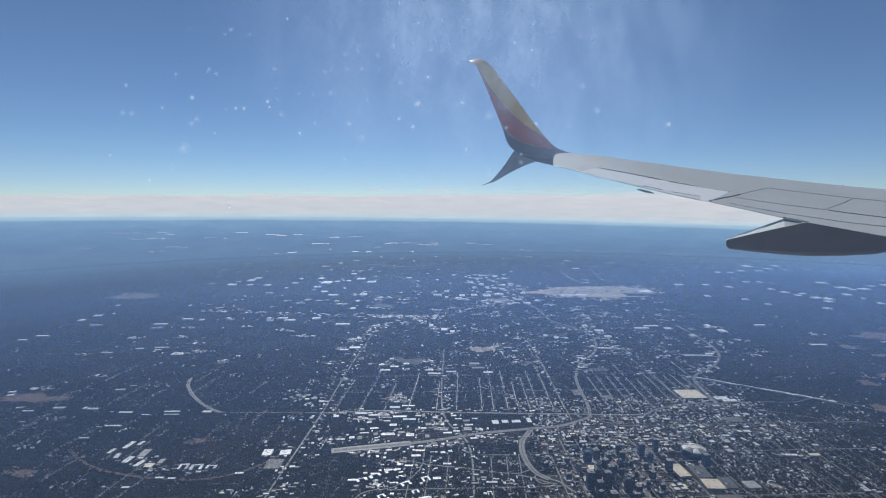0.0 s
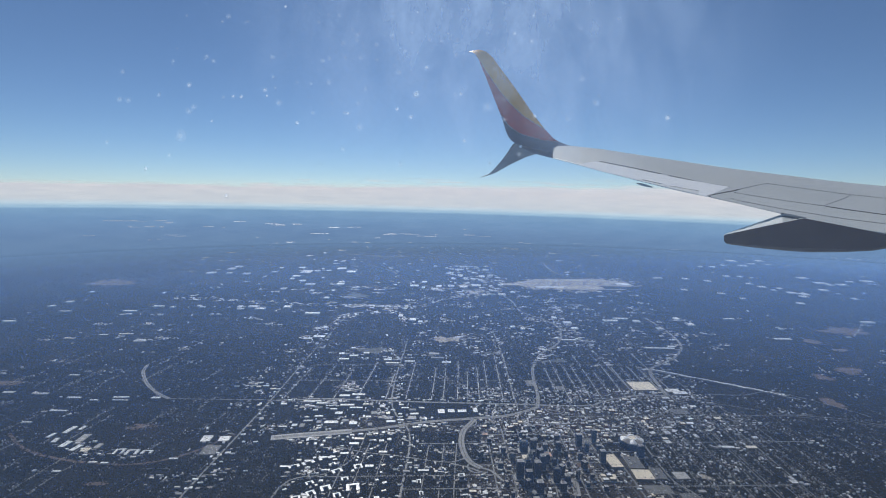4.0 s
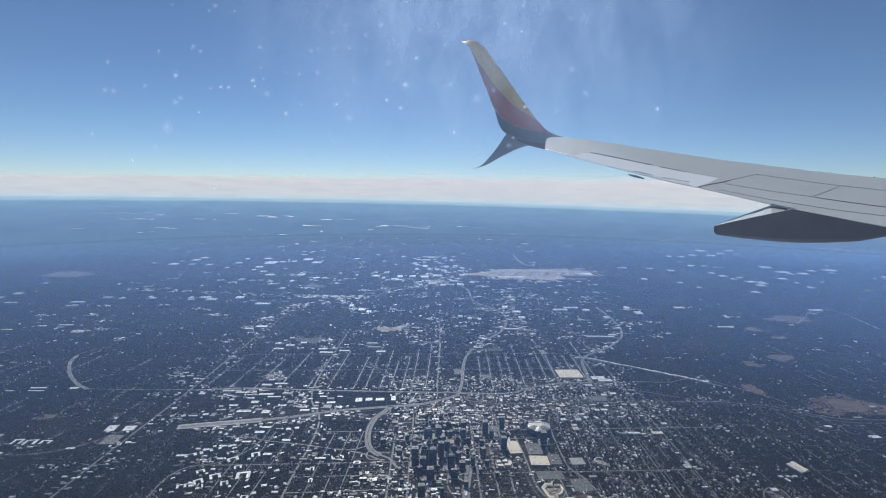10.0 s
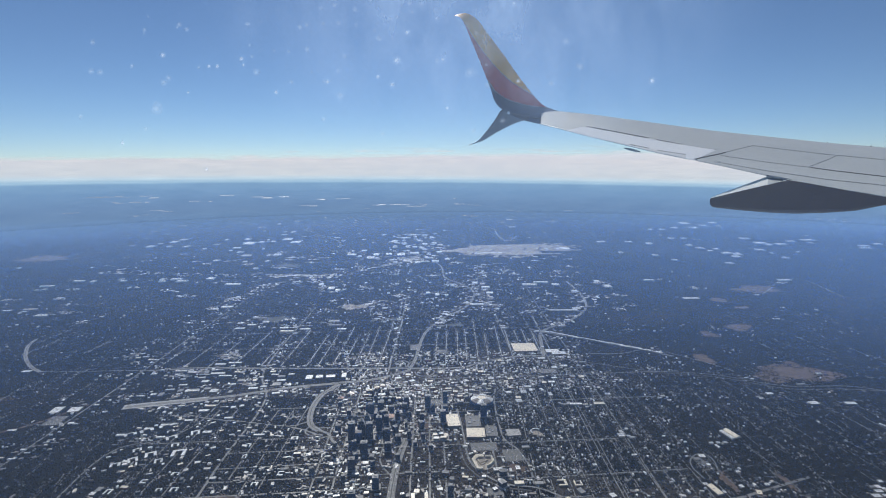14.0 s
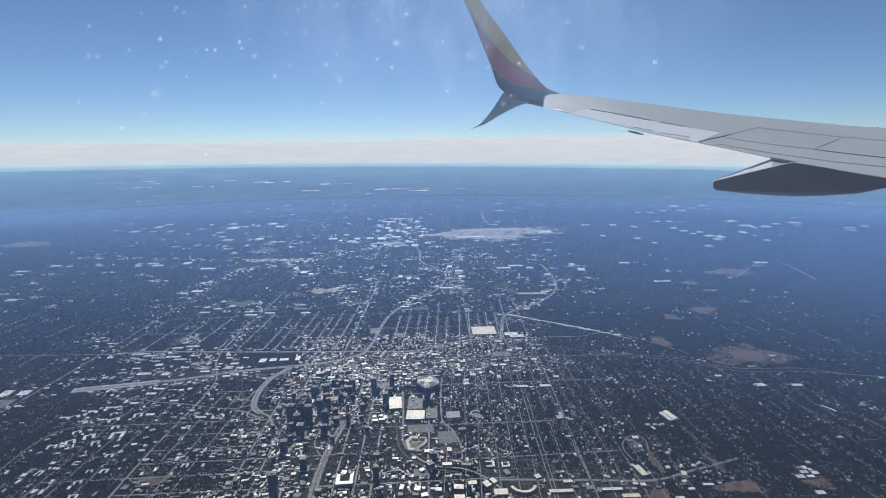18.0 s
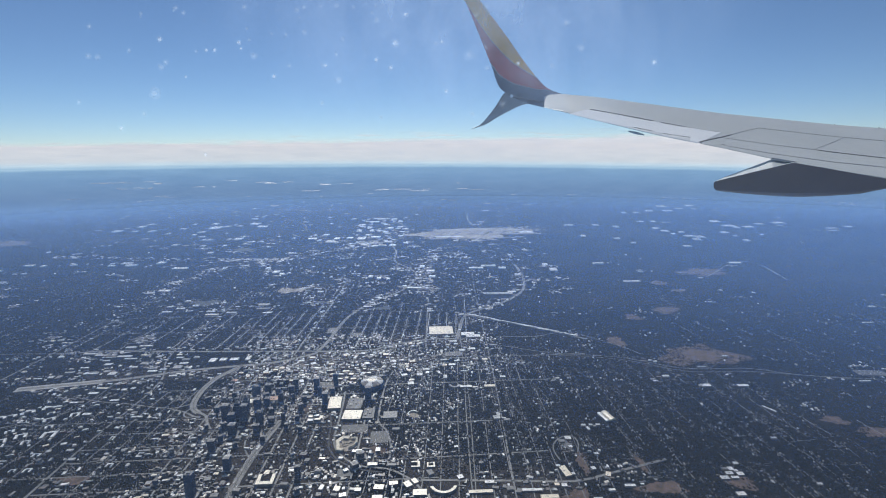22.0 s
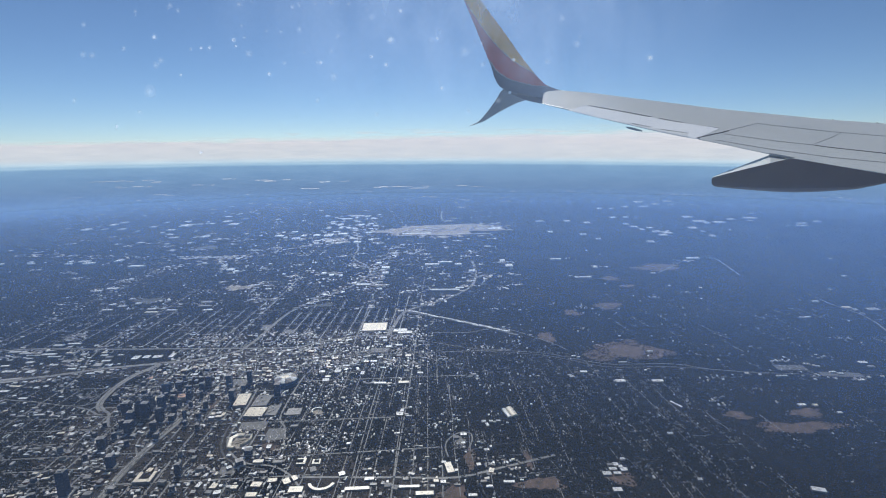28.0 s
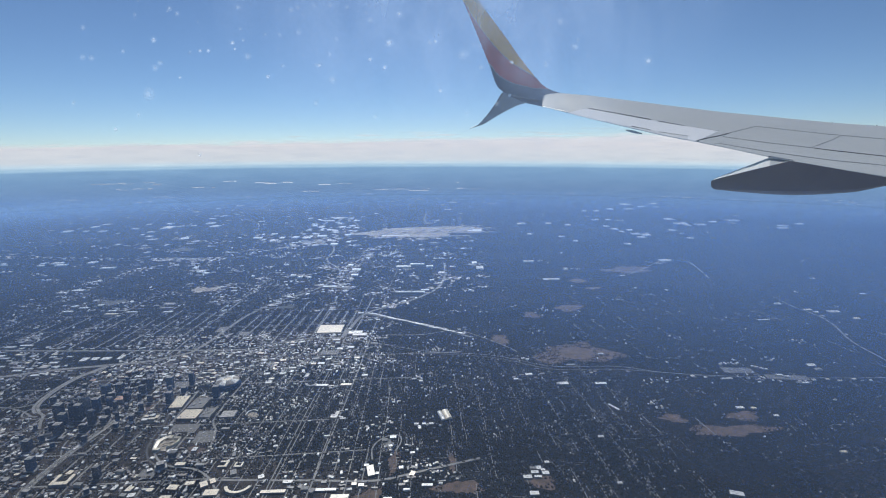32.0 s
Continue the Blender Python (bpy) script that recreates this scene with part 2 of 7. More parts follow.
M_HOUSE = surface("mixed house roofs", (0.16, 0.155, 0.15), (0.24, 0.23, 0.22), 5.0, 0.6, pick="island", tints=[(0.0, (0.45, 0.45, 0.46)), (0.3, (0.8, 0.72, 0.66)), (0.55, (0.6, 0.62, 0.66)), (0.72, (1.2, 1.14, 1.08)), (0.92, (2.3, 2.25, 2.2))])
M_CLAY = surface("orange pink clay roof", (0.40, 0.22, 0.14), (0.52, 0.30, 0.20), 4.0, 0.6)
M_DECK = surface("dark flat deck roof", (0.05, 0.052, 0.056), (0.09, 0.092, 0.096), 4.0, 0.6)
M_SHED = surface("mixed shed and shop roofs", (0.24, 0.235, 0.23), (0.36, 0.35, 0.34), 4.0, 0.5, pick="island", tints=[(0.0, (0.3, 0.31, 0.33)), (0.30, (0.7, 0.69, 0.68)), (0.38, (2.5, 2.47, 2.42)), (0.58, (1.5, 1.47, 1.42)), (0.70, (2.2, 2.0, 1.7)), (0.8, (0.5, 0.42, 0.37))])
M_TREE = surface("bare winter crowns and dark pines", (0.006, 0.009, 0.012), (0.054, 0.045, 0.041), 0.16, 0.95, pick="island", tints=[(0.0, (0.75, 0.85, 0.7)), (0.4, (1.0, 0.95, 0.9)), (0.7, (0.6, 0.75, 0.6)), (0.88, (1.6, 1.35, 1.15))], spec=0.06)
M_WING = surface("light grey wing paint", (0.49, 0.51, 0.50), (0.54, 0.555, 0.545), 0.004, 0.42, fine=9.0, grit=0.03)
# whiter than the wing, to carry the brightness of the sunlit aileron
M_AILERON = surface("white grey control surface paint", (0.91, 0.92, 0.92), (0.94, 0.945, 0.94), 0.012, 0.3, grit=0.03)
M_SEAM = surface("grey panel seam", (0.36, 0.365, 0.365), (0.40, 0.405, 0.40), 0.02, 0.6, grit=0.03)
M_TAB = surface("pale grey tab paint", (0.70, 0.71, 0.71), (0.75, 0.755, 0.75), 0.012, 0.4, grit=0.03)
M_GAP = surface("dark gap between panels", (0.05, 0.05, 0.055), (0.08, 0.08, 0.085), 0.02, 0.8, grit=0.1)
M_BLADE = surface("mid grey blade paint", (0.20, 0.185, 0.18), (0.24, 0.225, 0.22), 0.01, 0.5, grit=0.03)
# the shade on the fairing's near side is put into this colour
M_FAIRING = surface("fairing paint darkened for shade", (0.235, 0.15, 0.115), (0.28, 0.18, 0.14), 0.01, 0.6, grit=0.03, spec=0.12)
M_YELLOW = surface("orange yellow gloss paint", (0.97, 0.44, 0.02), (1.0, 0.48, 0.03), 0.01, 0.4, grit=0.03, spec=0.12)
M_RED = surface("red gloss paint", (0.58, 0.075, 0.06), (0.64, 0.09, 0.075), 0.01, 0.4, grit=0.03, spec=0.12)
M_BLUE = surface("dark blue gloss paint", (0.065, 0.066, 0.10), (0.08, 0.08, 0.12), 0.01, 0.3, grit=0.03)
M_CREAM = surface("pale pinstripe paint", (0.42, 0.37, 0.35), (0.47, 0.42, 0.40), 0.02, 0.35, grit=0.03)


def glass_wall(name, glass, frame_tone, floors, metal=0.0):
    """A curtain wall: glass floor bands with paler spandrels and mullions."""
    m, t, p = nodes_of(name)
    x, y, z = split(t, t.nodes.new("ShaderNodeTexCoord").outputs["Object"])[:3]
    band = span(t, maths(t, "FRACT", maths(t, "MULTIPLY", z, floors)), 0.55, 0.7)
    rib = span(t, maths(t, "FRACT", maths(t, "MULTIPLY", maths(t, "ADD", x, y), floors * 0.8)), 0.78, 0.86)
    fac = maths(t, "MAXIMUM", band, rib)
    dirt = ramp(t, noise_of(t, 3.0), [(0.3, tuple(v * 0.8 for v in glass)), (0.7, tuple(v * 1.2 for v in glass))])
    t.links.new(mixed(t, fac, dirt, frame_tone), p.inputs["Base Color"])
    t.links.new(maths(t, "ADD", maths(t, "MULTIPLY", fac, 0.45), 0.12), p.inputs["Roughness"])
    p.inputs["Metallic"].default_value = metal
    return m


M_GLASS_BLUE = glass_wall("blue glass curtain wall", (0.014, 0.05, 0.105), (0.045, 0.08, 0.135), 22)
M_GLASS_DARK = glass_wall("dark glass and granite wall", (0.016, 0.032, 0.058), (0.05, 0.064, 0.09), 22)
M_GLASS_PALE = glass_wall("pale stone and glass wall", (0.05, 0.07, 0.09), (0.26, 0.26, 0.26), 22)


# ---- building blocks ----
def mesh_of(name, verts, faces, mats=(), slots=None, smooth=False):
    me = bpy.data.meshes.new(name)
    me.from_pydata([tuple(v) for v in verts], [], faces)
    for m in mats:
        me.materials.append(m)
    if slots is not None:
        me.polygons.foreach_set("material_index", slots)
    if smooth:
        me.shade_smooth()
    me.update()
    return me


def part(name, bm, material, parent, label=""):
    """One mesh object from a bmesh, under a thing or a part of it."""
    me = bpy.data.meshes.new(name)
    bmesh.ops.recalc_face_normals(bm, faces=bm.faces)
    bm.to_mesh(me)
    bm.free()
    me.materials.append(material)
    ob = new(name, me)
    ob.parent = parent
    return tagged(ob, label)


def box(bm, x0, x1, y0, y1, z0, z1, bevel=0.0):
    r = bmesh.ops.create_cube(bm, size=1)
    for v in r["verts"]:
        v.co = Vector((x0 if v.co.x < 0 else x1, y0 if v.co.y < 0 else y1, z0 if v.co.z < 0 else z1))
    if bevel:
        bmesh.ops.bevel(bm, geom=list({e for v in r["verts"] for e in v.link_edges}), offset=bevel, segments=1, affect="EDGES")
    return r["verts"]


def ring(n):
    return [(math.cos(2 * math.pi * i / n), math.sin(2 * math.pi * i / n)) for i in range(n)]


def lofted(bm, rows, closed=True, caps=True):
    """Skin through rows of points."""
    vs = [[bm.verts.new(p) for p in row] for row in rows]
    n = len(vs[0])
    for a, b in zip(vs, vs[1:]):
        for i in range(n if closed else n - 1):
            j = (i + 1) % n
            bm.faces.new((a[i], a[j], b[j], b[i]))
    if caps:
        bm.faces.new(vs[0])
        bm.faces.new(vs[-1])
    return vs


def smooth_line(points, step):
    """A gentle curve through the points, in steps of about that length."""
    p = [Vector((*q, 0)) if len(q) == 2 else Vector(q) for q in points]
    out = []
    for i in range(len(p) - 1):
        a, b, c, d = p[max(i - 1, 0)], p[i], p[i + 1], p[min(i + 2, len(p) - 1)]
        n = max(2, int((c - b).length / step))
        for k in range(n):
            t = k / n
            out.append(0.5 * (2 * b + (c - a) * t + (2 * a - 5 * b + 4 * c - d) * t * t + (3 * b - a - 3 * c + d) * t ** 3))
    out.append(p[-1])
    return out


# ---- the land ----
MID = 18.5
DISC = 200.0
FREE = np.ones((1900, 4600), bool)  # open ground, in cells of 0.1 m from x = -210, y = 20


def take(x, y, r):
    """Mark a round patch of ground as taken."""
    i0, i1, j0, j1 = int((y - r - 20) * 10), int((y + r - 20) * 10) + 1, int((x - r + 210) * 10), int((x + r + 210) * 10) + 1
    FREE[max(i0, 0):max(i1, 0), max(j0, 0):max(j1, 0)] = False


def is_free(x, y):
    i, j = int((y - 20) * 10), int((x + 210) * 10)
    return 0 <= i < 1900 and 0 <= j < 4600 and FREE[i, j]


def build_ground():
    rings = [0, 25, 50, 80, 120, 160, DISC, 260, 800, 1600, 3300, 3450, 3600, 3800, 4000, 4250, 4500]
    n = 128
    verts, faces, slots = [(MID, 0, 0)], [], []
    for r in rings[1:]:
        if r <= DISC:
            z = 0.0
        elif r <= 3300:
            # drops away here so the land never hides the wing from the camera
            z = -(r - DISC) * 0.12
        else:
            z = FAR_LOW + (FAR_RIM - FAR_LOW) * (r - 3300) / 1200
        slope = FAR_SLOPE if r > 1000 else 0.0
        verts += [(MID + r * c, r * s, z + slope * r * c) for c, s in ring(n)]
    for i in range(n):
        faces.append((0, 1 + i, 1 + (i + 1) % n))
        slots.append(0)
    for k in range(len(rings) - 2):
        a, b = 1 + k * n, 1 + (k + 1) * n
        for i in range(n):
            j = (i + 1) % n
            faces.append((a + i, b + i, b + j, a + j))
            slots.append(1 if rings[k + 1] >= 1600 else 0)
    ob = new("ground", mesh_of("ground", verts, faces, (M_GROUND, M_FAR_GLOW), slots))
    tagged(ob, "dark winter woodland plain, blue haze glow painted far out", "ground", kind="structure")


build_ground()


def build_cloud_bank():
    low, high = -260.0, 165.0
    n, verts, faces = 160, [], []
    levels = [low, -60, 40, high]
    for z in levels:
        verts += [(MID + 4720 * c, 4720 * s, z) for c, s in ring(n)]
    for k in range(len(levels) - 1):
        for i in range(n):
            j = (i + 1) % n
            faces.append((k * n + i, k * n + j, (k + 1) * n + j, (k + 1) * n + i))
    ob = new("backdrop", mesh_of("cloud_bank", verts, faces, (cloud_material(-160.0, high),), smooth=True))
    tagged(ob, "long pale pinkish cloud bank along the horizon", "clouds", kind="structure")


build_cloud_bank()


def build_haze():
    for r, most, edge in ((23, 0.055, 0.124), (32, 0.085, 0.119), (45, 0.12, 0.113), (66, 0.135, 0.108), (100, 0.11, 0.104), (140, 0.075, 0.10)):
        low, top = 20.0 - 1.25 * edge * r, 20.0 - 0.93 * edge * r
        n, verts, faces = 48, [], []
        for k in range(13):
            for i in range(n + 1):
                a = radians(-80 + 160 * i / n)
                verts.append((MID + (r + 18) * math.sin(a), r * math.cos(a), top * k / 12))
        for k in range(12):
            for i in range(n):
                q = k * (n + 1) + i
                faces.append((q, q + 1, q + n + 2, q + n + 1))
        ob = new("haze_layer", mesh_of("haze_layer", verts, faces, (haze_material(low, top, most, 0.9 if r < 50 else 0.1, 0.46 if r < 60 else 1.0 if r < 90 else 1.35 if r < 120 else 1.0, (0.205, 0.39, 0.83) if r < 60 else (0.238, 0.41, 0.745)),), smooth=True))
        tagged(ob, "blue translucent sheet imitating haze over the land", "haze", group="haze layers", kind="structure")


build_haze()


def build_window():
    """A long cabin window pane beside the flight line; its film veils the view like glare and haze."""
    m = bpy.data.materials.new("clear pane with blue veil")
    m.use_nodes = True
    t = m.node_tree
    t.nodes.remove(t.nodes["Principled BSDF"])
    tr, cl, mix = t.nodes.new("ShaderNodeBsdfTranslucent"), t.nodes.new("ShaderNodeBsdfTransparent"), t.nodes.new("ShaderNodeMixShader")
    # pale blue film added to lift the darks as window glare does
    tr.inputs[0].default_value = (0.46, 0.64, 1.0, 1)
    mix.inputs[0].default_value = PANE_VEIL
    t.links.new(cl.outputs[0], mix.inputs[1])
    t.links.new(tr.outputs[0], mix.inputs[2])
    glare, both = t.nodes.new("ShaderNodeBsdfRefraction"), t.nodes.new("ShaderNodeMixShader")
    glare.inputs["Roughness"].default_value, glare.inputs["IOR"].default_value = 0.5, 1.2
    both.inputs[0].default_value = PANE_GLARE
    t.links.new(mix.outputs[0], both.inputs[1])
    t.links.new(glare.outputs[0], both.inputs[2])
    t.links.new(both.outputs[0], t.nodes["Material Output"].inputs[0])
    bm = bmesh.new()
    box(bm, -14, 52, 2.0, 2.004, 12, 28)
    bm.faces.ensure_lookup_table()
    front = [f for f in bm.faces if abs(f.normal.y) > 0.9 and f.calc_center_median().y < 2.002]
    bmesh.ops.delete(bm, geom=[f for f in bm.faces if f not in front], context="FACES")
    me = bpy.data.meshes.new("window_pane")
    bm.to_mesh(me)
    bm.free()
    me.materials.append(m)
    tagged(new("window_pane", me), "long cabin window pane with a film imitating glare", "window", kind="structure")


PANE_VEIL, PANE_GLARE = 0.042, 0.02
build_window()


# ---- roads ----
def ribbon(name, points, width, z, material, label, category, step=0.8, median=None, hold=True, kind="structure", shade=None):
    line = smooth_line(points, step)
    verts, faces, slots = [], [], []
    n = len(line)
    cross = [-0.5, 0.5] if median is None else [-0.5, -0.06, 0.06, 0.5]
    for i, p in enumerate(line):
        d = (line[min(i + 1, n - 1)] - line[max(i - 1, 0)]).normalized()
        side = Vector((d.y, -d.x, 0))
        for c in cross:
            verts.append(p + side * width * c + Vector((0, 0, z)))
        for c in cross:
            verts.append(p + side * width * c + Vector((0, 0, -0.02)))
        if hold:
            take(p.x, p.y, width * 0.5 + (0.12 if shade is None else -0.035 if math.sin(shade + i * 0.45) + math.sin(shade * 3 + i * 0.17) > -0.1 else 0.06))
    w, m = 2 * len(cross), len(cross)
    for i in range(n - 1):
        a, b = i * w, (i + 1) * w
        for k in range(m - 1):
            faces.append((a + k, a + k + 1, b + k + 1, b + k))
            slots.append(1 if median is not None and k == 1 else 0)
        faces += [(a, b, b + m, a + m), (a + m - 1, a + 2 * m - 1, b + 2 * m - 1, b + m - 1)]
        slots += [0, 0]
    mats = (material,) if median is None else (material, median)
    ob = new(name, mesh_of(name, verts, faces, mats, slots))
    return tagged(ob, label, category, kind=kind)


HIGHWAY = "pale concrete highway with a grassy median"

def lay_highways(*places):
    for pts, w in places:
        ribbon("road", pts, w, 0.035, M_HIGHWAY, HIGHWAY, "highway", median=M_TURF)


lay_highways(
    ([(-9.6, 46.7), (-7.4, 46.9), (-5, 47.1), (3, 46.5), (12.6, 46.0), (19.5, 45.7), (21.8, 46.9), (25.6, 48.2), (28.4, 48.2)], 0.26),
    ([(14.9, 45.4), (15.5, 48), (16.2, 54), (17.0, 57.2), (18.8, 61.4), (21.4, 64.8), (23.3, 69.3), (24.0, 74.5), (22.6, 79), (20.2, 84), (20.0, 92), (18.9, 98), (18.8, 102), (20.6, 107), (21.6, 112), (21.1, 119), (18.6, 128), (13.9, 135.8), (8, 143)], 0.32),
    ([(-7.7, 39.35), (-6.5, 39.6), (-2.0, 40.4), (1.0, 41.1), (4.5, 42.2), (8.0, 42.8), (12.0, 43.6), (15.0, 45.4)], 0.40),
    ([(8.9, 43.0), (8.3, 41.8), (7.7, 40.7), (7.4, 39.1), (7.4, 37.7), (7.6, 36.3), (8.0, 35.4), (8.6, 34.8)], 0.46),
)
lay_highways(
    ([(15.0, 33.4), (14.7, 31.8), (14.4, 29.6), (14.25, 27.0), (14.3, 25.2), (14.2, 20)], 0.46), ([(28.4, 48.2), (28.9, 51), (30.1, 55.7), (34.8, 59.9), (38.2, 65), (39.6, 72), (39.8, 80)], 0.34),
    ([(-26.9, 56.4), (-26.3, 54.4), (-24.4, 51.4), (-22.6, 49.3), (-21.1, 47.9), (-19.8, 47.0)], 0.34),
)


def lay_roads(*places):
    for pts, w in places:
        ribbon("road", pts, w, 0.025, M_STREET, "grey asphalt avenue lined with low shops", "avenue")


lay_roads(
    ([(-20.2, 47.1), (-16, 46.9), (-12.4, 46.9), (-9.4, 46.7)], 0.1), ([(-27.1, 61.5), (-26.2, 62.5), (-25.1, 60.8), (-25.8, 59.3), (-26.9, 57.4), (-26.9, 56.3)], 0.09), ([(28.4, 48.2), (33, 46), (37.1, 44.1), (42.8, 42.8), (47.5, 40.2), (53, 39.8), (57, 38.2), (66, 36.8), (80, 36)], 0.075),
    ([(-11.6, 22), (-11.2, 32), (-10.8, 38.2), (-10.2, 47), (-9.6, 61), (-8.4, 79)], 0.13), ([(2.9, 20), (2.9, 30.6), (3.2, 39.9), (1.2, 47.3), (1.9, 67.2)], 0.15),
    ([(-5.3, 27), (-5.4, 30.4), (-5.3, 32.0), (-4.8, 33.2), (-3.9, 33.7), (-2.6, 34.0), (-0.8, 36.2), (-0.4, 40.1)], 0.1), ([(8.5, 34.9), (9.3, 34.4), (9.8, 33.4), (10.4, 32.5)], 0.2), ([(7.5, 36.2), (6.9, 35.8), (6.2, 35.6), (4.6, 35.9), (2.5, 36.5), (0, 37.0), (-2.4, 37.9)], 0.12), ([(6.4, 35.4), (7.5, 35.0), (8.5, 34.3), (9.0, 34.2)], 0.16),
    ([(18.9, 37.6), (19.05, 35.0), (19.1, 32.8), (19.15, 31.0), (19.4, 29.9), (19.95, 29.0), (20.7, 28.2), (21.6, 27.75), (22.9, 27.5), (24.2, 26.6), (25.6, 24.6)], 0.13), ([(14.5, 35.5), (14.5, 33.1), (14.75, 31.0)], 0.13), ([(22.6, 41.4), (22.1, 39.5), (21.9, 36.8), (21.9, 33.0), (22.5, 31.9), (23.0, 29.9), (22.9, 27.8)], 0.13), ([(13.6, 33.0), (13.3, 31.4), (13.5, 30.2), (14.1, 29.2)], 0.1),
)
lay_roads(
    ([(24, 26.4), (30.5, 26.0), (33.8, 25.8), (36.4, 26.5), (40, 27.6)], 0.18), ([(33.5, 27.8), (33.35, 28.7), (33.5, 29.5), (34.0, 30.15), (34.6, 30.45), (35.1, 30.2), (35.1, 29.4), (34.8, 28.6)], 0.09),
    ([(30.1, 22), (30.5, 30), (30.9, 38), (31.2, 46), (31.9, 66), (32.6, 78)], 0.09), ([(27.8, 24), (28.1, 32), (28.7, 45), (28.9, 64)], 0.07), ([(25.3, 46), (25.5, 57), (25.9, 70), (26.6, 93)], 0.12),
    ([(13.0, 45), (13.7, 60.5), (14, 72)], 0.13), ([(-12, 138), (-4.9, 127.5), (-2.0, 116.9), (0.6, 109.4), (4.5, 101)], 0.3), ([(-24, 161), (-14.2, 158.0), (-8.3, 154), (0.6, 158.0)], 0.5), ([(37.2, 122), (36.4, 131), (37.5, 145)], 0.4), ([(78.9, 58), (78.6, 54), (79.0, 51.2), (78.5, 48.2), (76.7, 43.7), (75.9, 38.4), (74, 32)], 0.17), ([(65.8, 69.9), (69.5, 73.3), (73.6, 77.4), (77.2, 79.1), (78.3, 76.9), (77.2, 71.8), (76.2, 67.6)], 0.2), ([(32.8, 48.6), (36.4, 48.4), (40.0, 49.3), (43.7, 45.6), (45.1, 43.4)], 0.1),
)

ribbon("road", [(30.0, 55.4), (34.8, 52.3), (38.1, 50.0), (40.6, 47.9), (41.4, 47.4)], 0.3, 0.02, M_PAVED, "grey rail yard with long white sheds", "rail yard")
ribbon("road", [(18.3, 34.2), (18.65, 32.7), (18.75, 31.3), (19.0, 29.9), (19.65, 28.7), (20.5, 27.95), (21.5, 27.45), (22.6, 27.2)], 0.12, 0.022, M_RAIL, "dark railway bend beside the ballpark", "railway")
ribbon("road", [(36.9, 43.7), (42.8, 42.3), (47.5, 39.6), (53, 39.2), (60, 37.4)], 0.14, 0.02, M_RAIL, "dark railway line through the trees", "railway")

for cx, cy, r0, a0, a1 in ((15.6, 46.6, 0.8, 90, 350), (14.2, 46.9, 0.7, -60, 180), (16.4, 45.0, 0.9, 180, 380), (28.0, 49.0, 0.7, -90, 150), (29.5, 47.4, 0.8, 60, 280), (8.2, 42.2, 0.7, -120, 90), (8.2, 34.9, 0.6, 100, 300)):
    ribbon("road", [(cx + r0 * math.cos(radians(a0 + (a1 - a0) * k / 9)), cy + 1.2 * r0 * math.sin(radians(a0 + (a1 - a0) * k / 9))) for k in range(10)], 0.11, 0.042, M_HIGHWAY, "curved pale concrete slip road", "slip road", step=0.2)

ribbon("road", [(-7.9, 39.3), (-6.5, 39.6), (-4.0, 40.05), (-1.6, 40.5)], 0.8, 0.03, M_CONCRETE, "broad pale concrete freeway end", "highway")
ribbon("road", [(-29, 40), (-26, 37.6), (-22, 36.0), (-17, 35.3), (-13.6, 36.6), (-11, 40)], 0.26, 0.012, M_EARTH, "brown bare railway cutting", "railway", shade=0.3)

STREETS = []


def street(points, width=0.085, mat=None):
    STREETS.append(points)
    dim = points[0][0] > 31 or points[0][0] < -4
    ribbon("street", points, width, 0.016, mat or M_STREET, "narrow grey residential street", "street", step=0.4, shade=0.7 * len(STREETS), hold=not dim)


rng = random.Random(7)
x = 21.8
while x < 52:
    south, north = 22.5 + rng.random() * 1.5, (46 if x < 33 else 43 if x < 38 else 40) + rng.uniform(-2, 1.5)
    lean = 0.03 + rng.uniform(-0.012, 0.012) - (x - 30) * 0.006
    cut = rng.uniform(29, 38)
    pieces = ((south, cut), (cut + rng.choice((0, 0, 1.2)), north))
    if x > 33:
        stops = [south + (north - south) * k / 6 + rng.uniform(-0.6, 0.6) for k in range(7)]
        pieces = [q for q in zip(stops, stops[1:]) if rng.random() < 0.62]
    for a, b in pieces:
        x += rng.uniform(-0.12, 0.12) if x > 33 else 0.0
        mid_y = (a + b) / 2
        street([(x + lean * (a - 26), a), (x + lean * (mid_y - 26) + rng.uniform(-0.07, 0.07), mid_y), (x + lean * (b - 26), b)], 0.062 if x < 34 else 0.042)
    x += rng.uniform(0.85, 1.25) * (1 if x < 36 else 1.35)
x = -9.2
while x < 30:
    if not 14.3 < x < 17.2:
        lean = 0.055 if x > 0 else 0.08
        top = rng.uniform(54, 62)
        street([(x, 47.2), (x + lean * 8, 54), (x + lean * (top - 46), top)], 0.1, M_CONCRETE)
    x += rng.uniform(0.85, 1.4) * (1.0 if x > 3 else 2.0)
for x in (-1.6, -0.3, 1.1, 4.4, 5.6, 6.6):
    street([(x - 0.6, 23), (x - 0.2, 31), (x + 0.4, 38.5)], 0.08)
for x in (9.4, 10.7, 12.0, 15.4, 16.6, 17.6, 20.9):
    street([(x - 0.1, 23), (x, 31), (x + 0.2, 41)], 0.12)
for y, a, b in ((24.6, -2, 13), (26.3, 3, 26), (27.7, -2, 14), (29.2, 3, 18), (30.6, 3, 13), (32.4, 3, 30), (33.9, -3, 18), (35.4, 8, 18.3), (37.0, 9, 21), (38.6, 4, 36), (40.1, 9, 22), (43.6, 16, 40), (52.0, -9, 28), (57.0, -8, 30), (28.6, 22, 33)):
    street([(a, y - 0.2), ((a + b) / 2, y), (b, y + 0.25)], 0.1)
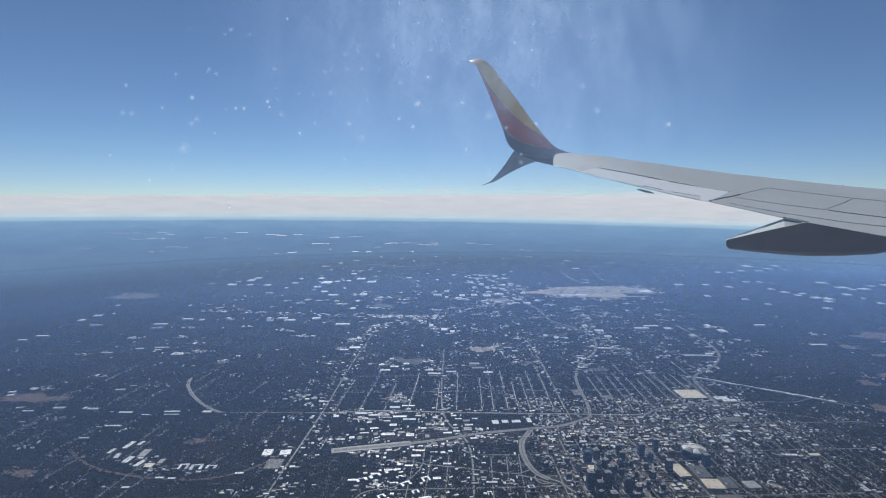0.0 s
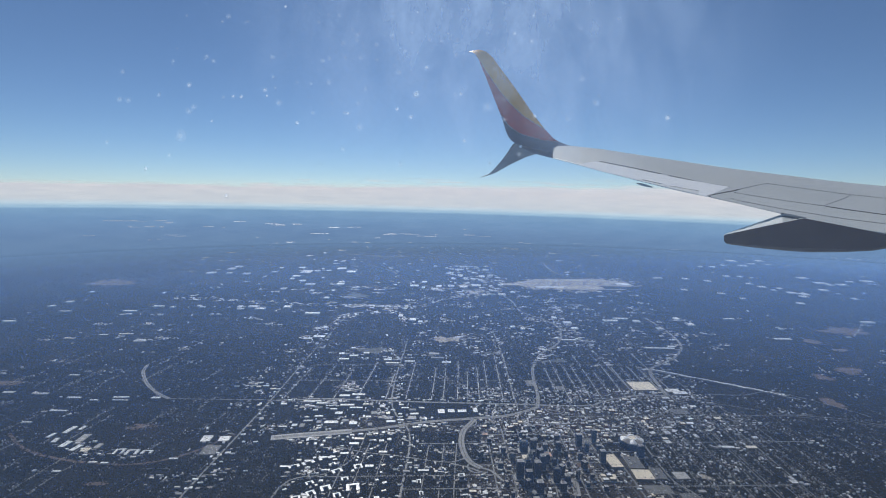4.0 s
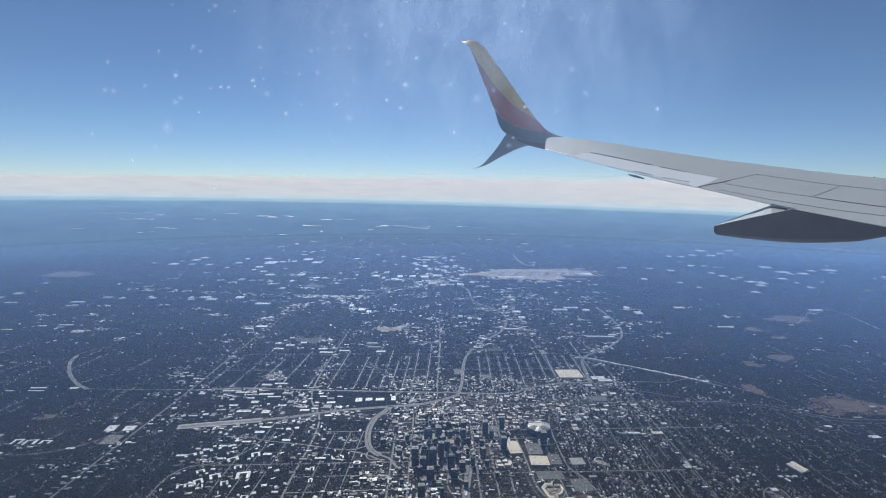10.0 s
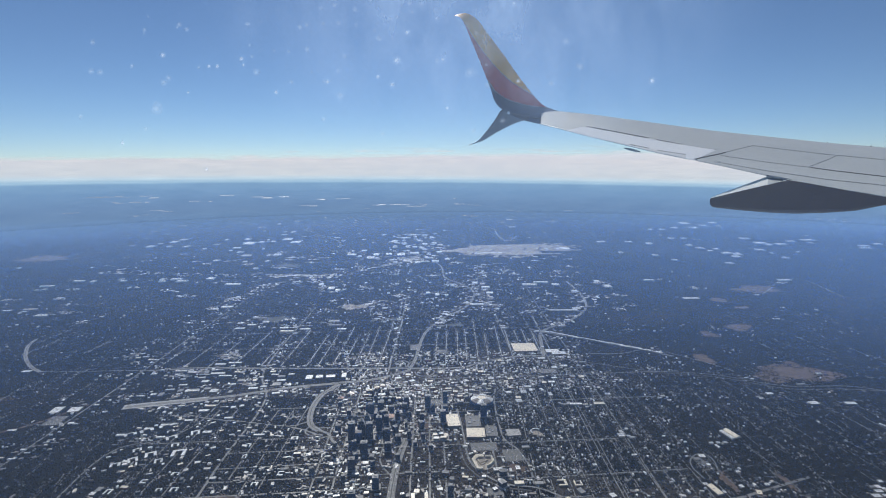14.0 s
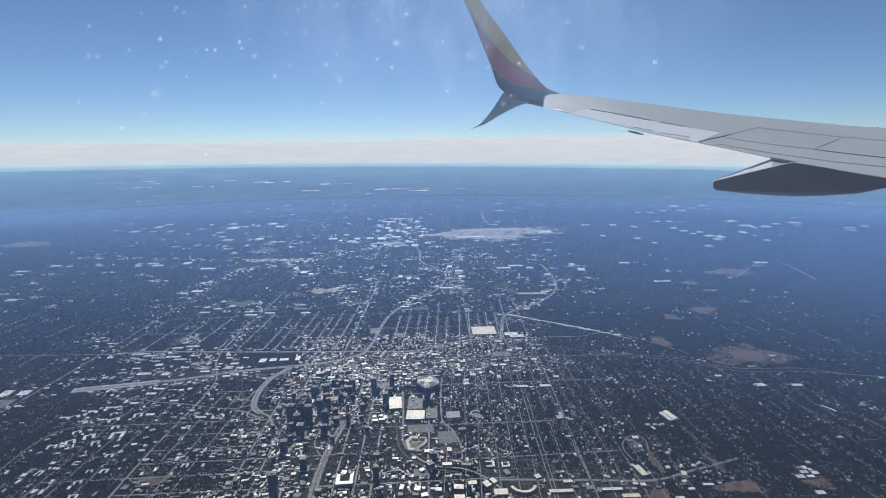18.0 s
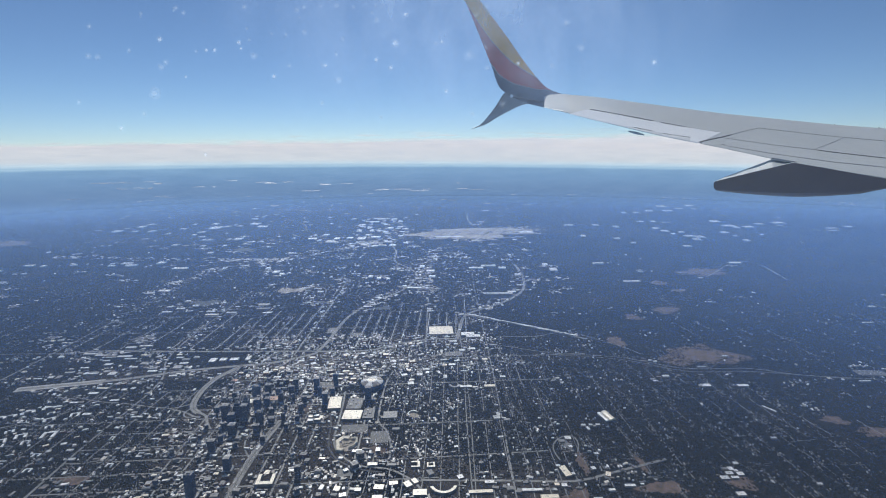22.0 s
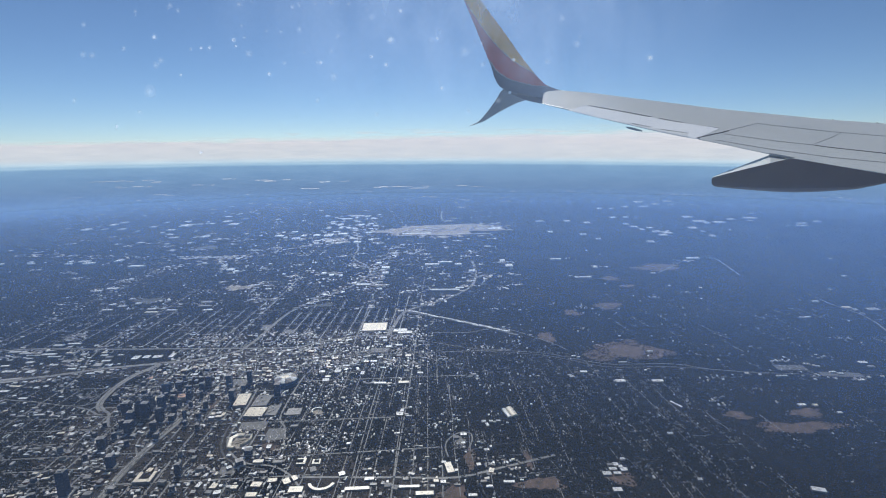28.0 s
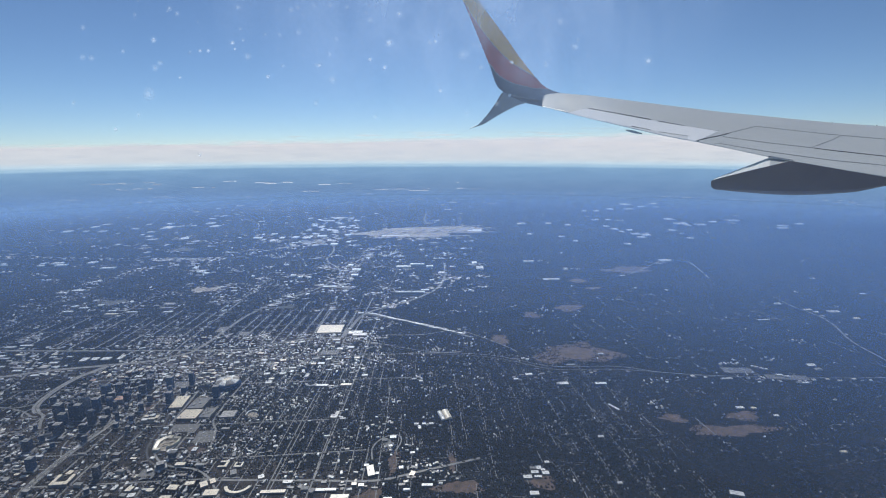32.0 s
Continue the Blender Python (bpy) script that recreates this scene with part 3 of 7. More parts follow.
for k in range(26):
    x, y = rng.uniform(-38, -13), rng.uniform(28, 58)
    n = rng.uniform(2, 6)
    street([(x, y), (x + 0.06 * n, y + n * 0.5), (x + 0.16 * n, y + n)], 0.075)
for k in range(22):
    x, y = rng.uniform(50, 76), rng.uniform(23, 52)
    n = rng.uniform(1.5, 4)
    street([(x, y), (x - 0.1 * n, y + n * 0.5), (x - 0.15 * n, y + n)], 0.07)


# ---- the aircraft wing ----
WING_AT, WING_SCALE = Vector((23.168, 0, 19.124)), 150.0
AX_R, AX_A, AX_U = Vector((0.9993, -0.0367, -0.0091)), Vector((0.03415, 0.97895, -0.20103)), Vector((0.01631, 0.20063, 0.97955))


def hull(p):
    """A place right of, ahead of and above the seat, enlarged so the wing stays put in view."""
    return WING_AT + WING_SCALE * (p[0] * AX_R + p[1] * AX_A + p[2] * AX_U)


# leading and trailing edge from the tip inwards, laid along the camera's view rays
LEAD = [(3.358, 16.863, 5.126), (3.922, 16.795, 5.143), (4.636, 15.68, 4.715), (6.006, 13.687, 3.857), (6.885, 12.523, 3.349), (7.567, 11.689, 3.009), (8.32, 10.843, 2.659), (8.909, 10.236, 2.43), (9.929, 9.259, 2.034), (11.161, 8.269, 1.606)]
TRAIL = [(3.168, 15.908, 4.448), (3.536, 15.141, 4.107), (4.118, 13.927, 3.554), (5.159, 11.756, 2.609), (5.766, 10.488, 2.095), (6.202, 9.58, 1.711), (6.643, 8.659, 1.355), (6.961, 7.997, 1.118), (7.463, 6.959, 0.718), (7.972, 5.906, 0.295)]


LEAD = [tuple(v * 1.045 for v in p) for p in LEAD]


def along(line, s):
    i = min(int(s), len(line) - 2)
    return Vector(line[i]).lerp(Vector(line[i + 1]), s - i)


def skin(s, c, lift=0.0):
    """On the upper skin: s counts stations from the tip, c goes from the trailing to the leading edge."""
    a, b = along(TRAIL, s), along(LEAD, s)
    chord = (b - a).length
    return a.lerp(b, c) + Vector((0, 0, 1)) * (lift + 0.03 * chord * math.sin(math.pi * max(c, 0.0) ** 2.4) * (1 - 0.75 * c))


def build_wing():
    wing = new("aircraft_wing")
    wing.location = hull(along(TRAIL, 9))
    wing_back = Matrix.Translation(-wing.location)

    def piece(name, bm, mat, label="", under=None, smooth=True):
        for v in bm.verts:
            v.co = wing_back @ hull(v.co)
        ob = part(name, bm, mat, under or wing, label)
        if smooth:
            ob.data.shade_smooth()
            for f in ob.data.polygons:
                f.use_smooth = len(f.vertices) == 4
        return ob

    chords = [1 - (1 - k / 22) ** 1.4 for k in range(23)]
    rows = []
    for k in range(91):
        s = k / 10
        low = [along(TRAIL, s).lerp(along(LEAD, s), c) + Vector((0, 0.03, -0.10 * (along(LEAD, s) - along(TRAIL, s)).length * math.sin(math.pi * c) * c ** 0.9)) for c in reversed(chords[1:-1])]
        rows.append([skin(s, c) for c in chords] + low)
    bm = bmesh.new()
    lofted(bm, rows, caps=False)
    piece("wing_skin", bm, M_WING, "light grey painted metal wing skin")

    def panel(name, s0, s1, c0, c1, mat, label, lift=0.006, lean=(0.0, 0.0)):
        """A raised piece of the skin from s0 to s1; lean shifts its forward edge along the wing at either end."""
        bm = bmesh.new()
        rows = []
        n = 24
        for k in range(n + 1):
            u = k / n
            top = [(s0 + (s1 - s0) * u + (lean[0] + (lean[1] - lean[0]) * u) * q / 6, c0(u) + (c1(u) - c0(u)) * q / 6) for q in range(7)]
            rows.append([skin(s, c, lift) for s, c in top] + [skin(s, c, -0.006) for s, c in reversed(top)])
        lofted(bm, rows)
        return piece(name, bm, mat, label, smooth=False)

    panel("aileron", 1.27, 3.60, lambda u: 0.0, lambda u: min(0.36, 0.28 + u * 0.9), M_AILERON, "white aileron along the trailing edge, sunlit brightness in its colour", 0.006, (0.44, 0.38))
    panel("trim_tab", 2.22, 3.45, lambda u: -0.004, lambda u: 0.015 + 0.075 * u, M_TAB, "pale grey trim tab", 0.010)
    panel("flap", 3.66, 9.0, lambda u: 0.0, lambda u: 0.05 + 0.10 * u, M_WING, "grey trailing edge flap", 0.006)

    def seam(points, w=0.011, mat=None, lift=0.008):
        bm = bmesh.new()
        path = []
        for (s0, c0), (s1, c1) in zip(points, points[1:]):
            n = max(2, int(abs(s1 - s0) * 6))
            path += [(s0 + (s1 - s0) * k / n, c0 + (c1 - c0) * k / n) for k in range(n)]
        path.append(points[-1])
        rows = []
        for i, (s, c) in enumerate(path):
            a, b = path[max(i - 1, 0)], path[min(i + 1, len(path) - 1)]
            way = (skin(b[0], b[1]) - skin(a[0], a[1])).normalized()
            up = Vector((0, -0.35, 1)).normalized()
            side = way.cross(up).normalized() * w * (0.9 if s < 3 else 0.55)
            p = skin(s, c, lift)
            rows.append([p - side, p + side, p + side - up * 0.012, p - side - up * 0.012])
        lofted(bm, rows)
        piece("panel_gap" if mat else "panel_seam", bm, mat or M_SEAM, smooth=False)

    seam([(1.93, 0.365), (2.4, 0.37), (2.84, 0.365)], 0.040, M_GAP, 0.012)
    seam([(2.94, 0.36), (3.38, 0.35)], 0.034, M_GAP, 0.012)
    seam([(3.38, 0.35), (3.98, 0.36)], 0.011, None, 0.010)
    seam([(2.60, 0.05), (2.84, 0.06)], 0.015, M_GAP, 0.014)
    seam([(2.95, 0.062), (3.45, 0.095)], 0.016, M_GAP, 0.014)
    seam([(3.60, 0.02), (3.88, 0.19), (4.17, 0.34)], 0.034, M_GAP, 0.010)
    seam([(4.17, 0.34), (4.74, 0.61), (6.2, 0.62), (9.0, 0.63)])
    seam([(4.06, 0.24), (5.75, 0.305)])
    seam([(5.75, 0.305), (7.0, 0.315), (9.0, 0.33)], 0.026, M_GAP)
    seam([(6.2, 0.62), (5.7, 0.305)], 0.008)
    seam([(8.2, 0.625), (7.7, 0.32)], 0.008)
    seam([(4.0, 0.06), (7.0, 0.165), (9.0, 0.2)], 0.009, None, 0.010)
    seam([(3.9, 0.03), (4.05, 0.09)], 0.012, None, 0.010)
    seam([(5.0, 0.006), (5.42, 0.006)], 0.045, M_GAP, 0.010)
    for s in (6.02, 6.87, 7.8):
        bm = bmesh.new()
        p = skin(s, 0.985, 0.0)
        lofted(bm, [[p + Vector((0.014 * c, 0.014 * q, z)) for c, q in ring(8)] for z in (0.0, 0.028)])
        piece("fence_stud", bm, M_SEAM, "small dark stud on the leading edge")

    # flap track fairings, canoe shaped, drawn towards the camera below the trailing edge
    def fairing(shift, name):
        # bottom edge, shoulder and top edge from the tail forwards
        line = [
            ((5.678, 10.673, 1.291), (5.678, 10.673, 1.397), (5.905, 11.099, 1.465)),
            ((5.695, 10.638, 1.239), (5.695, 10.638, 1.422), (5.923, 11.063, 1.498)),
            ((5.878, 10.256, 1.155), (5.878, 10.256, 1.468), (6.113, 10.666, 1.598)),
            ((6.076, 9.841, 1.076), (6.076, 9.841, 1.512), (6.319, 10.235, 1.703)),
            ((6.202, 9.58, 1.028), (6.202, 9.58, 1.538), (6.45, 9.963, 1.769)),
            ((6.363, 9.243, 0.978), (6.363, 9.243, 1.574), (6.618, 9.612, 1.653)),
            ((6.568, 8.816, 0.944), (6.568, 8.816, 1.418), (6.831, 9.168, 1.485)),
            ((6.789, 8.354, 0.927), (6.789, 8.354, 1.242), (7.061, 8.688, 1.301)),
            ((6.961, 7.997, 0.967), (6.961, 7.997, 1.109), (7.239, 8.317, 1.163)),
            ((7.148, 7.61, 0.979), (7.148, 7.61, 1.005), (7.433, 7.915, 1.054)),
        ]
        body, top = [], []
        for k, (b, r, u) in enumerate(line):
            b, r, u = ((Vector(q) + Vector(shift)) * k2 for q, k2 in ((b, 0.95), (r, 0.95), (u, 0.985)))
            wide = 0.08 + 0.34 * math.sin(math.pi * min(1, (k + 0.6) / 9))
            away = Vector((0.75, 0.66, 0)) * wide
            low = b.lerp(r, 0.08)
            body.append([r, r.lerp(b, 0.55), low, b + away * 0.16, b + away * 0.84, low + away, r + away])
            top.append([r + Vector((0, 0, 0.004)), u, u + away * 0.6, r + away + Vector((0, 0, 0.004))])
        bm = bmesh.new()
        lofted(bm, body)
        ob = piece(name, bm, M_FAIRING, "canoe shaped flap track fairing, its shade painted in", smooth=False)
        bm = bmesh.new()
        lofted(bm, top)
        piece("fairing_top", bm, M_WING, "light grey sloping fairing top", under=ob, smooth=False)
        return ob

    canoe = fairing((0, 0, 0), "flap_fairing")
    fairing((1.35, -2.9, -1.12), "flap_fairing")
    bm = bmesh.new()
    lofted(bm, [[Vector((6.21 + 0.16 * k, 9.56 - 0.34 * k, 1.70 - 0.13 * k)) + Vector((0.0, -0.03, 0.016 * q)) for q in (-1, 1)] + [Vector((6.21 + 0.16 * k, 9.56 - 0.34 * k, 1.70 - 0.13 * k)) + Vector((0.02, 0.1, 0.016 * q)) for q in (1, -1)] for k in range(2)])
    piece("fairing_seam", bm, M_SEAM, under=canoe, smooth=False)
    bm = bmesh.new()
    lofted(bm, [[Vector((4.66 + 0.07 * k, 12.78 - 0.15 * k, 2.995 - 0.065 * k)) + Vector((0.0, -0.03 * math.cos(q), -0.02 + 0.03 * math.sin(q) * (1 if 0 < k < 3 else 0.4))) for q in (0, 1, 2, 3, 4, 5)] for k in range(4)])
    piece("hinge_fairing", bm, M_SEAM, "small dark aileron hinge fairing")

    # the blended winglet, in painted bands, and the blade below it
    up_lead = smooth_line([(4.198, 17.976, 5.505), (3.759, 18.072, 5.715), (3.372, 17.721, 5.879), (2.719, 17.319, 6.476), (2.2, 17.315, 7.223), (1.606, 17.334, 8.039), (1.243, 17.365, 8.535), (0.875, 17.333, 8.712), (0.467, 17.167, 8.552)], 0.02)
    up_trail = smooth_line([(3.232, 16.228, 4.537), (2.566, 16.348, 4.752), (1.97, 16.368, 5.085), (1.76, 16.436, 5.38), (1.601, 16.486, 5.89), (1.279, 16.589, 6.773), (0.971, 16.667, 7.582), (0.7, 16.833, 8.274), (0.467, 17.167, 8.545)], 0.02)

    def blade(lead, trail, n, m, thick, outward):
        rows = []
        for k in range(n + 1):
            u = k / n
            a, b = trail[round(u * (len(trail) - 1))], lead[round(u * (len(lead) - 1))]
            rows.append([a.lerp(b, q / m) for q in range(m + 1)] + [a.lerp(b, q / m) + outward * thick * (1 - u * 0.7) * math.sin(math.pi * q / m) for q in range(m - 1, 0, -1)])
        return rows

    n, m = 150, 90
    rows = blade(up_lead, up_trail, n, m, 0.16, Vector((-0.75, 0.6, -0.25)))
    bands = {"yellow_band": bmesh.new(), "red_band": bmesh.new(), "blue_band": bmesh.new(), "pinstripe": bmesh.new(), "outer_face": bmesh.new()}

    def edge_of(u, table):
        us, cs = zip(*table)
        return float(np.interp(u, us, cs))

    upper = [(0.0, 1.3), (0.20, 1.05), (0.30, 0.86), (0.42, 0.62), (0.55, 0.42), (0.68, 0.27), (0.80, 0.13), (0.90, 0.0), (1.0, -0.2)]
    lower = [(0.0, 1.3), (0.10, 0.9), (0.20, 0.55), (0.28, 0.34), (0.38, 0.13), (0.46, 0.0), (0.55, -0.2), (1.0, -0.2)]
    made = {k: {} for k in bands}
    count = len(rows[0])
    for k in range(n):
        for q in range(count):
            r = (q + 1) % count
            u, c = (k + 0.5) / n, (q + 0.5) / m
            if q >= m:
                name = "outer_face"
            else:
                e1, e2 = edge_of(u, upper), edge_of(u, lower)
                name = "pinstripe" if min(abs(c - e1), abs(c - e2)) < 0.013 else "yellow_band" if c > e1 else "red_band" if c > e2 else "blue_band"
            corner = []
            for i, j in ((k, q), (k, r), (k + 1, r), (k + 1, q)):
                if (i, j) not in made[name]:
                    made[name][i, j] = bands[name].verts.new(rows[i][j])
                corner.append(made[name][i, j])
            bands[name].faces.new(corner)
    for name, mat, label in (("red_band", M_RED, "red painted winglet"), ("yellow_band", M_YELLOW, "orange yellow painted winglet edge"), ("blue_band", M_BLUE, "dark blue winglet root"), ("pinstripe", M_CREAM, "pale pinstripe between the colours"), ("outer_face", M_BLUE, "dark blue outer winglet face")):
        piece(name, bands[name], mat, label)
    low_lead = smooth_line([(3.327, 16.704, 4.86), (2.668, 16.995, 4.84), (1.959, 17.222, 4.55), (1.479, 17.205, 4.257), (1.225, 17.116, 4.14), (0.971, 17.0, 4.036)], 0.02)
    low_trail = smooth_line([(2.197, 16.35, 4.93), (1.988, 16.363, 5.047), (1.76, 16.436, 4.723), (1.529, 16.509, 4.414), (1.238, 16.772, 4.131), (0.971, 17.0, 4.045)], 0.02)
    bm = bmesh.new()
    lofted(bm, blade(low_lead, low_trail, 30, 12, 0.12, Vector((-0.6, 0.5, 0.4))))
    piece("lower_blade", bm, M_BLADE, "grey lower winglet blade")
    bm = bmesh.new()
    lofted(bm, [[Vector((2.2, 16.33, 4.93)) + Vector((0.05 * c, -0.02 + 0.01 * z, 0.05 * q)) for c, q in ring(10)] for z in (-1, 1)])
    piece("tip_light", bm, M_AILERON, "small white tip light")
    tagged(wing, "grey airliner wing with a red and yellow upswept winglet", "aircraft wing")


build_wing()


# ---- fields, lots and the airport ----
def patch(name, cx, cy, rx, ry, z, material, label, category, seed, square=False, turn=0.0, kind="structure", hold=0.75):
    r = random.Random(seed)
    n = 72
    verts = []
    ph = [r.uniform(0, 6.28) for _ in range(4)]
    ca, sa = math.cos(radians(turn)), math.sin(radians(turn))
    for i in range(n):
        a = 2 * math.pi * i / n
        k = 1 + 0.22 * math.sin(2 * a + ph[0]) + 0.18 * math.sin(3 * a + ph[1]) + 0.13 * math.sin(5 * a + ph[2]) + 0.08 * math.sin(9 * a + ph[3])
        if square:
            k = min(1 / max(abs(math.cos(a)), 1e-6), 1 / max(abs(math.sin(a)), 1e-6))
        u, v = rx * k * math.cos(a), ry * k * math.sin(a)
        verts.append((cx + u * ca - v * sa, cy + u * sa + v * ca))
    three = [(a, b, z) for a, b in verts] + [(a, b, -0.02) for a, b in verts]
    faces = [tuple(range(n))] + [(i, n + i, n + (i + 1) % n, (i + 1) % n) for i in range(n)]
    ob = new(name, mesh_of(name, three, faces, (material,)))
    tagged(ob, label, category, kind=kind)
    if hold:
        for i in range(int(-rx * 10), int(rx * 10) + 1):
            for j in range(int(-ry * 10), int(ry * 10) + 1):
                u, v = i / 10, j / 10
                if square or (u / rx) ** 2 + (v / ry) ** 2 < hold:
                    take(cx + u * ca - v * sa, cy + u * sa + v * ca, 0.05)
    return ob


def lay_fields(*places):
    for cx, cy, rx, ry, mat, label, seed in places:
        patch("field", cx, cy, rx, ry, 0.012, mat, label, "field", seed, hold=0.25 if seed in (3, 17, 18, 22, 23, 24, 32) else 0.7)


lay_fields(
    (50.4, 42.8, 3.0, 2.5, M_EARTH, "brown leafless estate clearing among woods", 3), (56.8, 29.7, 2.4, 0.75, M_EARTH, "bare brown field among woods", 4),
    (53.7, 31.4, 0.85, 0.5, M_EARTH, "small bare brown field", 5), (58.6, 31.4, 1.3, 0.5, M_EARTH, "bare brown field", 6), (6.9, 67.2, 1.7, 1.5, M_PALE, "pale tan cleared field", 7),
    (-2.2, 62.2, 1.6, 1.4, M_TURF, "grey green open field", 8), (-40.5, 51, 3.2, 1.2, M_EARTH, "brown bare field", 9), (-61, 106.5, 6.0, 3.4, M_EARTH, "brown cleared hilltop", 10),
    (24.3, 33.7, 0.42, 0.4, M_PALE, "pale tan sports ground", 11), (16.2, 35.3, 0.5, 0.7, M_EARTH, "brown vacant city block", 12), (38.6, 25.0, 1.1, 0.6, M_EARTH, "brown vacant lot", 13),
    (33.6, 24.4, 0.7, 0.8, M_EARTH, "brown vacant lot", 14), (53.4, 55.8, 1.8, 1.1, M_EARTH, "brown clearing in the woods", 15), (48.5, 53.5, 0.8, 1.1, M_EARTH, "brown clearing in the woods", 16), (57.8, 67.2, 1.5, 1.0, M_EARTH, "brown clearing in the woods", 27), (58.6, 63.5, 1.0, 0.7, M_EARTH, "brown clearing in the woods", 28), (-9, 96, 2.2, 2.0, M_TURF, "grey green open field", 29),
    (-30, 36.5, 1.2, 0.5, M_EARTH, "brown bare ground", 17), (-17.5, 32.9, 0.6, 0.3, M_EARTH, "brown bare ground", 18), (-19.2, 41.3, 1.0, 0.6, M_EARTH, "brown bare ground", 32),
)
lay_fields(
    (44, 46.6, 0.9, 1.1, M_EARTH, "brown clearing by the rail yard", 19), (67, 73, 4, 2, M_EARTH, "pale brown quarry", 20), (20, 58.6, 1.3, 0.7, M_TURF, "grey green open field", 21),
    (34.35, 29.3, 0.42, 0.62, M_PAVED, "grey bare yard inside a bend", 22), (34.8, 27.5, 0.34, 1.0, M_EARTH, "brown dirt yard", 23), (38.3, 27.3, 0.22, 0.75, M_EARTH, "brown dirt strip", 26), (22.2, 29.5, 0.55, 0.4, M_EARTH, "brown vacant lot", 30), (43.2, 25.2, 0.9, 0.5, M_EARTH, "brown bare yard", 24),
    (4.6, 27.4, 0.8, 0.5, M_EARTH, "brown vacant block", 25),
)
for cx, cy, rx, ry, seed in ((15.5, 31.5, 7.2, 8.6, 61), (16.5, 42.0, 8.5, 3.4, 62), (26.5, 26.0, 6.0, 2.6, 63), (25.5, 48.5, 4.0, 2.2, 64), (2.0, 41.5, 6.0, 1.6, 65)):
    patch("pavement", cx, cy, rx, ry, 0.008, M_CITY, "mottled grey city pavement and yards", "pavement", seed, hold=0)
patch("airfield", 37.5, 110.5, 12.5, 7.5, 0.05, M_APRON, "pale tan airfield grass and aprons", "airfield", 31, hold=0.95)
patch("airfield", 27.5, 109.5, 6.5, 3.2, 0.045, M_APRON, "pale tan airfield grass and aprons", "airfield", 33, hold=0.95)
for k, (cx, cy, w, d, a) in enumerate(((36, 104.2, 10, 0.35, 2), (37, 108.6, 12.5, 0.35, 2), (38, 112.6, 10, 0.4, 2), (40, 116.6, 8, 0.4, 2), (47.6, 110.8, 1.5, 0.9, 2), (30.5, 106.4, 3, 0.5, 2))):
    patch("runway", cx, cy, w, d, 0.09, M_CONCRETE if k < 4 else M_WHITE_ROOF, "pale concrete runway" if k < 4 else "white airport apron", "runway", 40 + k, True, a, hold=0)
for k in range(14):
    patch("taxiway", 27.0 + 1.75 * k, 109.6 + 0.16 * k, (0.5, 0.32)[k % 2], rng.uniform(1.8, 3.4), 0.07, (M_PALE, M_PAVED, M_CONCRETE, M_TURF)[k % 4], "concrete taxiway across the airfield grass", "taxiway", 70 + k, True, -24, hold=0)
for cx, cy, w, d, a, mat in (
    (20.35, 32.1, 0.9, 0.5, 0, M_PAVED), (-11.9, 37.4, 0.6, 0.7, 0, M_PAVED), (22.15, 30.95, 0.6, 0.7, 2, M_PAVED), (20.4, 27.25, 0.45, 0.35, 0, M_PAVED),
    (17.3, 38.8, 0.9, 0.5, 0, M_PAVED), (27.9, 44.5, 0.8, 0.5, 0, M_PAVED),
    (15.4, 51.4, 0.45, 0.8, 0, M_PAVED), (18.2, 50.0, 0.45, 0.55, 0, M_PAVED), (62.5, 38.4, 1.2, 0.5, -8, M_PAVED), (65.6, 36.9, 1.6, 0.4, -8, M_PAVED),
):
    patch("parking_lot", cx, cy, w, d, 0.02, mat, "paved parking lot between buildings", "parking lot", 50, True, a)


# ---- buildings ----
def thing(name, label, category, group=""):
    return tagged(new(name), label, category, group)


def building_shell(name, label, category, group, w, d, h, wall, roof, parapet=0.03, units=2, seed=0):
    """Walls with a parapet, a sunk roof deck and roof plant, one unit wide and deep before it is placed."""
    r = random.Random(seed)
    ob = thing(name, label, category, group)
    bm = bmesh.new()
    p = parapet
    outer, inner = [(-w, -d), (w, -d), (w, d), (-w, d)], [(-w + p, -d + p), (w - p, -d + p), (w - p, d - p), (-w + p, d - p)]
    lofted(bm, [[Vector((a / 2, b / 2, 0)) for a, b in outer], [Vector((a / 2, b / 2, h)) for a, b in outer], [Vector((a / 2, b / 2, h)) for a, b in inner], [Vector((a / 2, b / 2, h - p * 0.7)) for a, b in inner]], caps=False)
    part("wall", bm, wall, ob)
    bm = bmesh.new()
    box(bm, -w / 2 + p / 2 + 0.003, w / 2 - p / 2 - 0.003, -d / 2 + p / 2 + 0.003, d / 2 - p / 2 - 0.003, h - p * 1.4, h - p * 0.45)
    part("roof", bm, roof, ob)
    for k in range(units):
        bm = bmesh.new()
        a, b, s = r.uniform(-0.3, 0.3) * w, r.uniform(-0.3, 0.3) * d, r.uniform(0.05, 0.1)
        box(bm, a - s * w, a + s * w, b - s * d, b + s * d, h - p * 0.46, h + r.uniform(0.02, 0.05), 0.006)
        part("roof_unit", bm, M_GREY_ROOF, ob)
    return ob


def put(ob, x, y, w, d, h, turn, z=0.0):
    """A copy of a unit building at its place and size."""
    take(x, y, max(w, d) * 0.5)
    return copy_thing(ob, pose(x, y, z, 0, 0, turn) @ Matrix.Diagonal((w, d, h, 1)))


def first(ob, x, y, w, d, h, turn):
    take(x, y, max(w, d) * 0.5)
    ob.matrix_basis = pose(x, y, 0, 0, 0, turn) @ Matrix.Diagonal((w, d, h, 1))


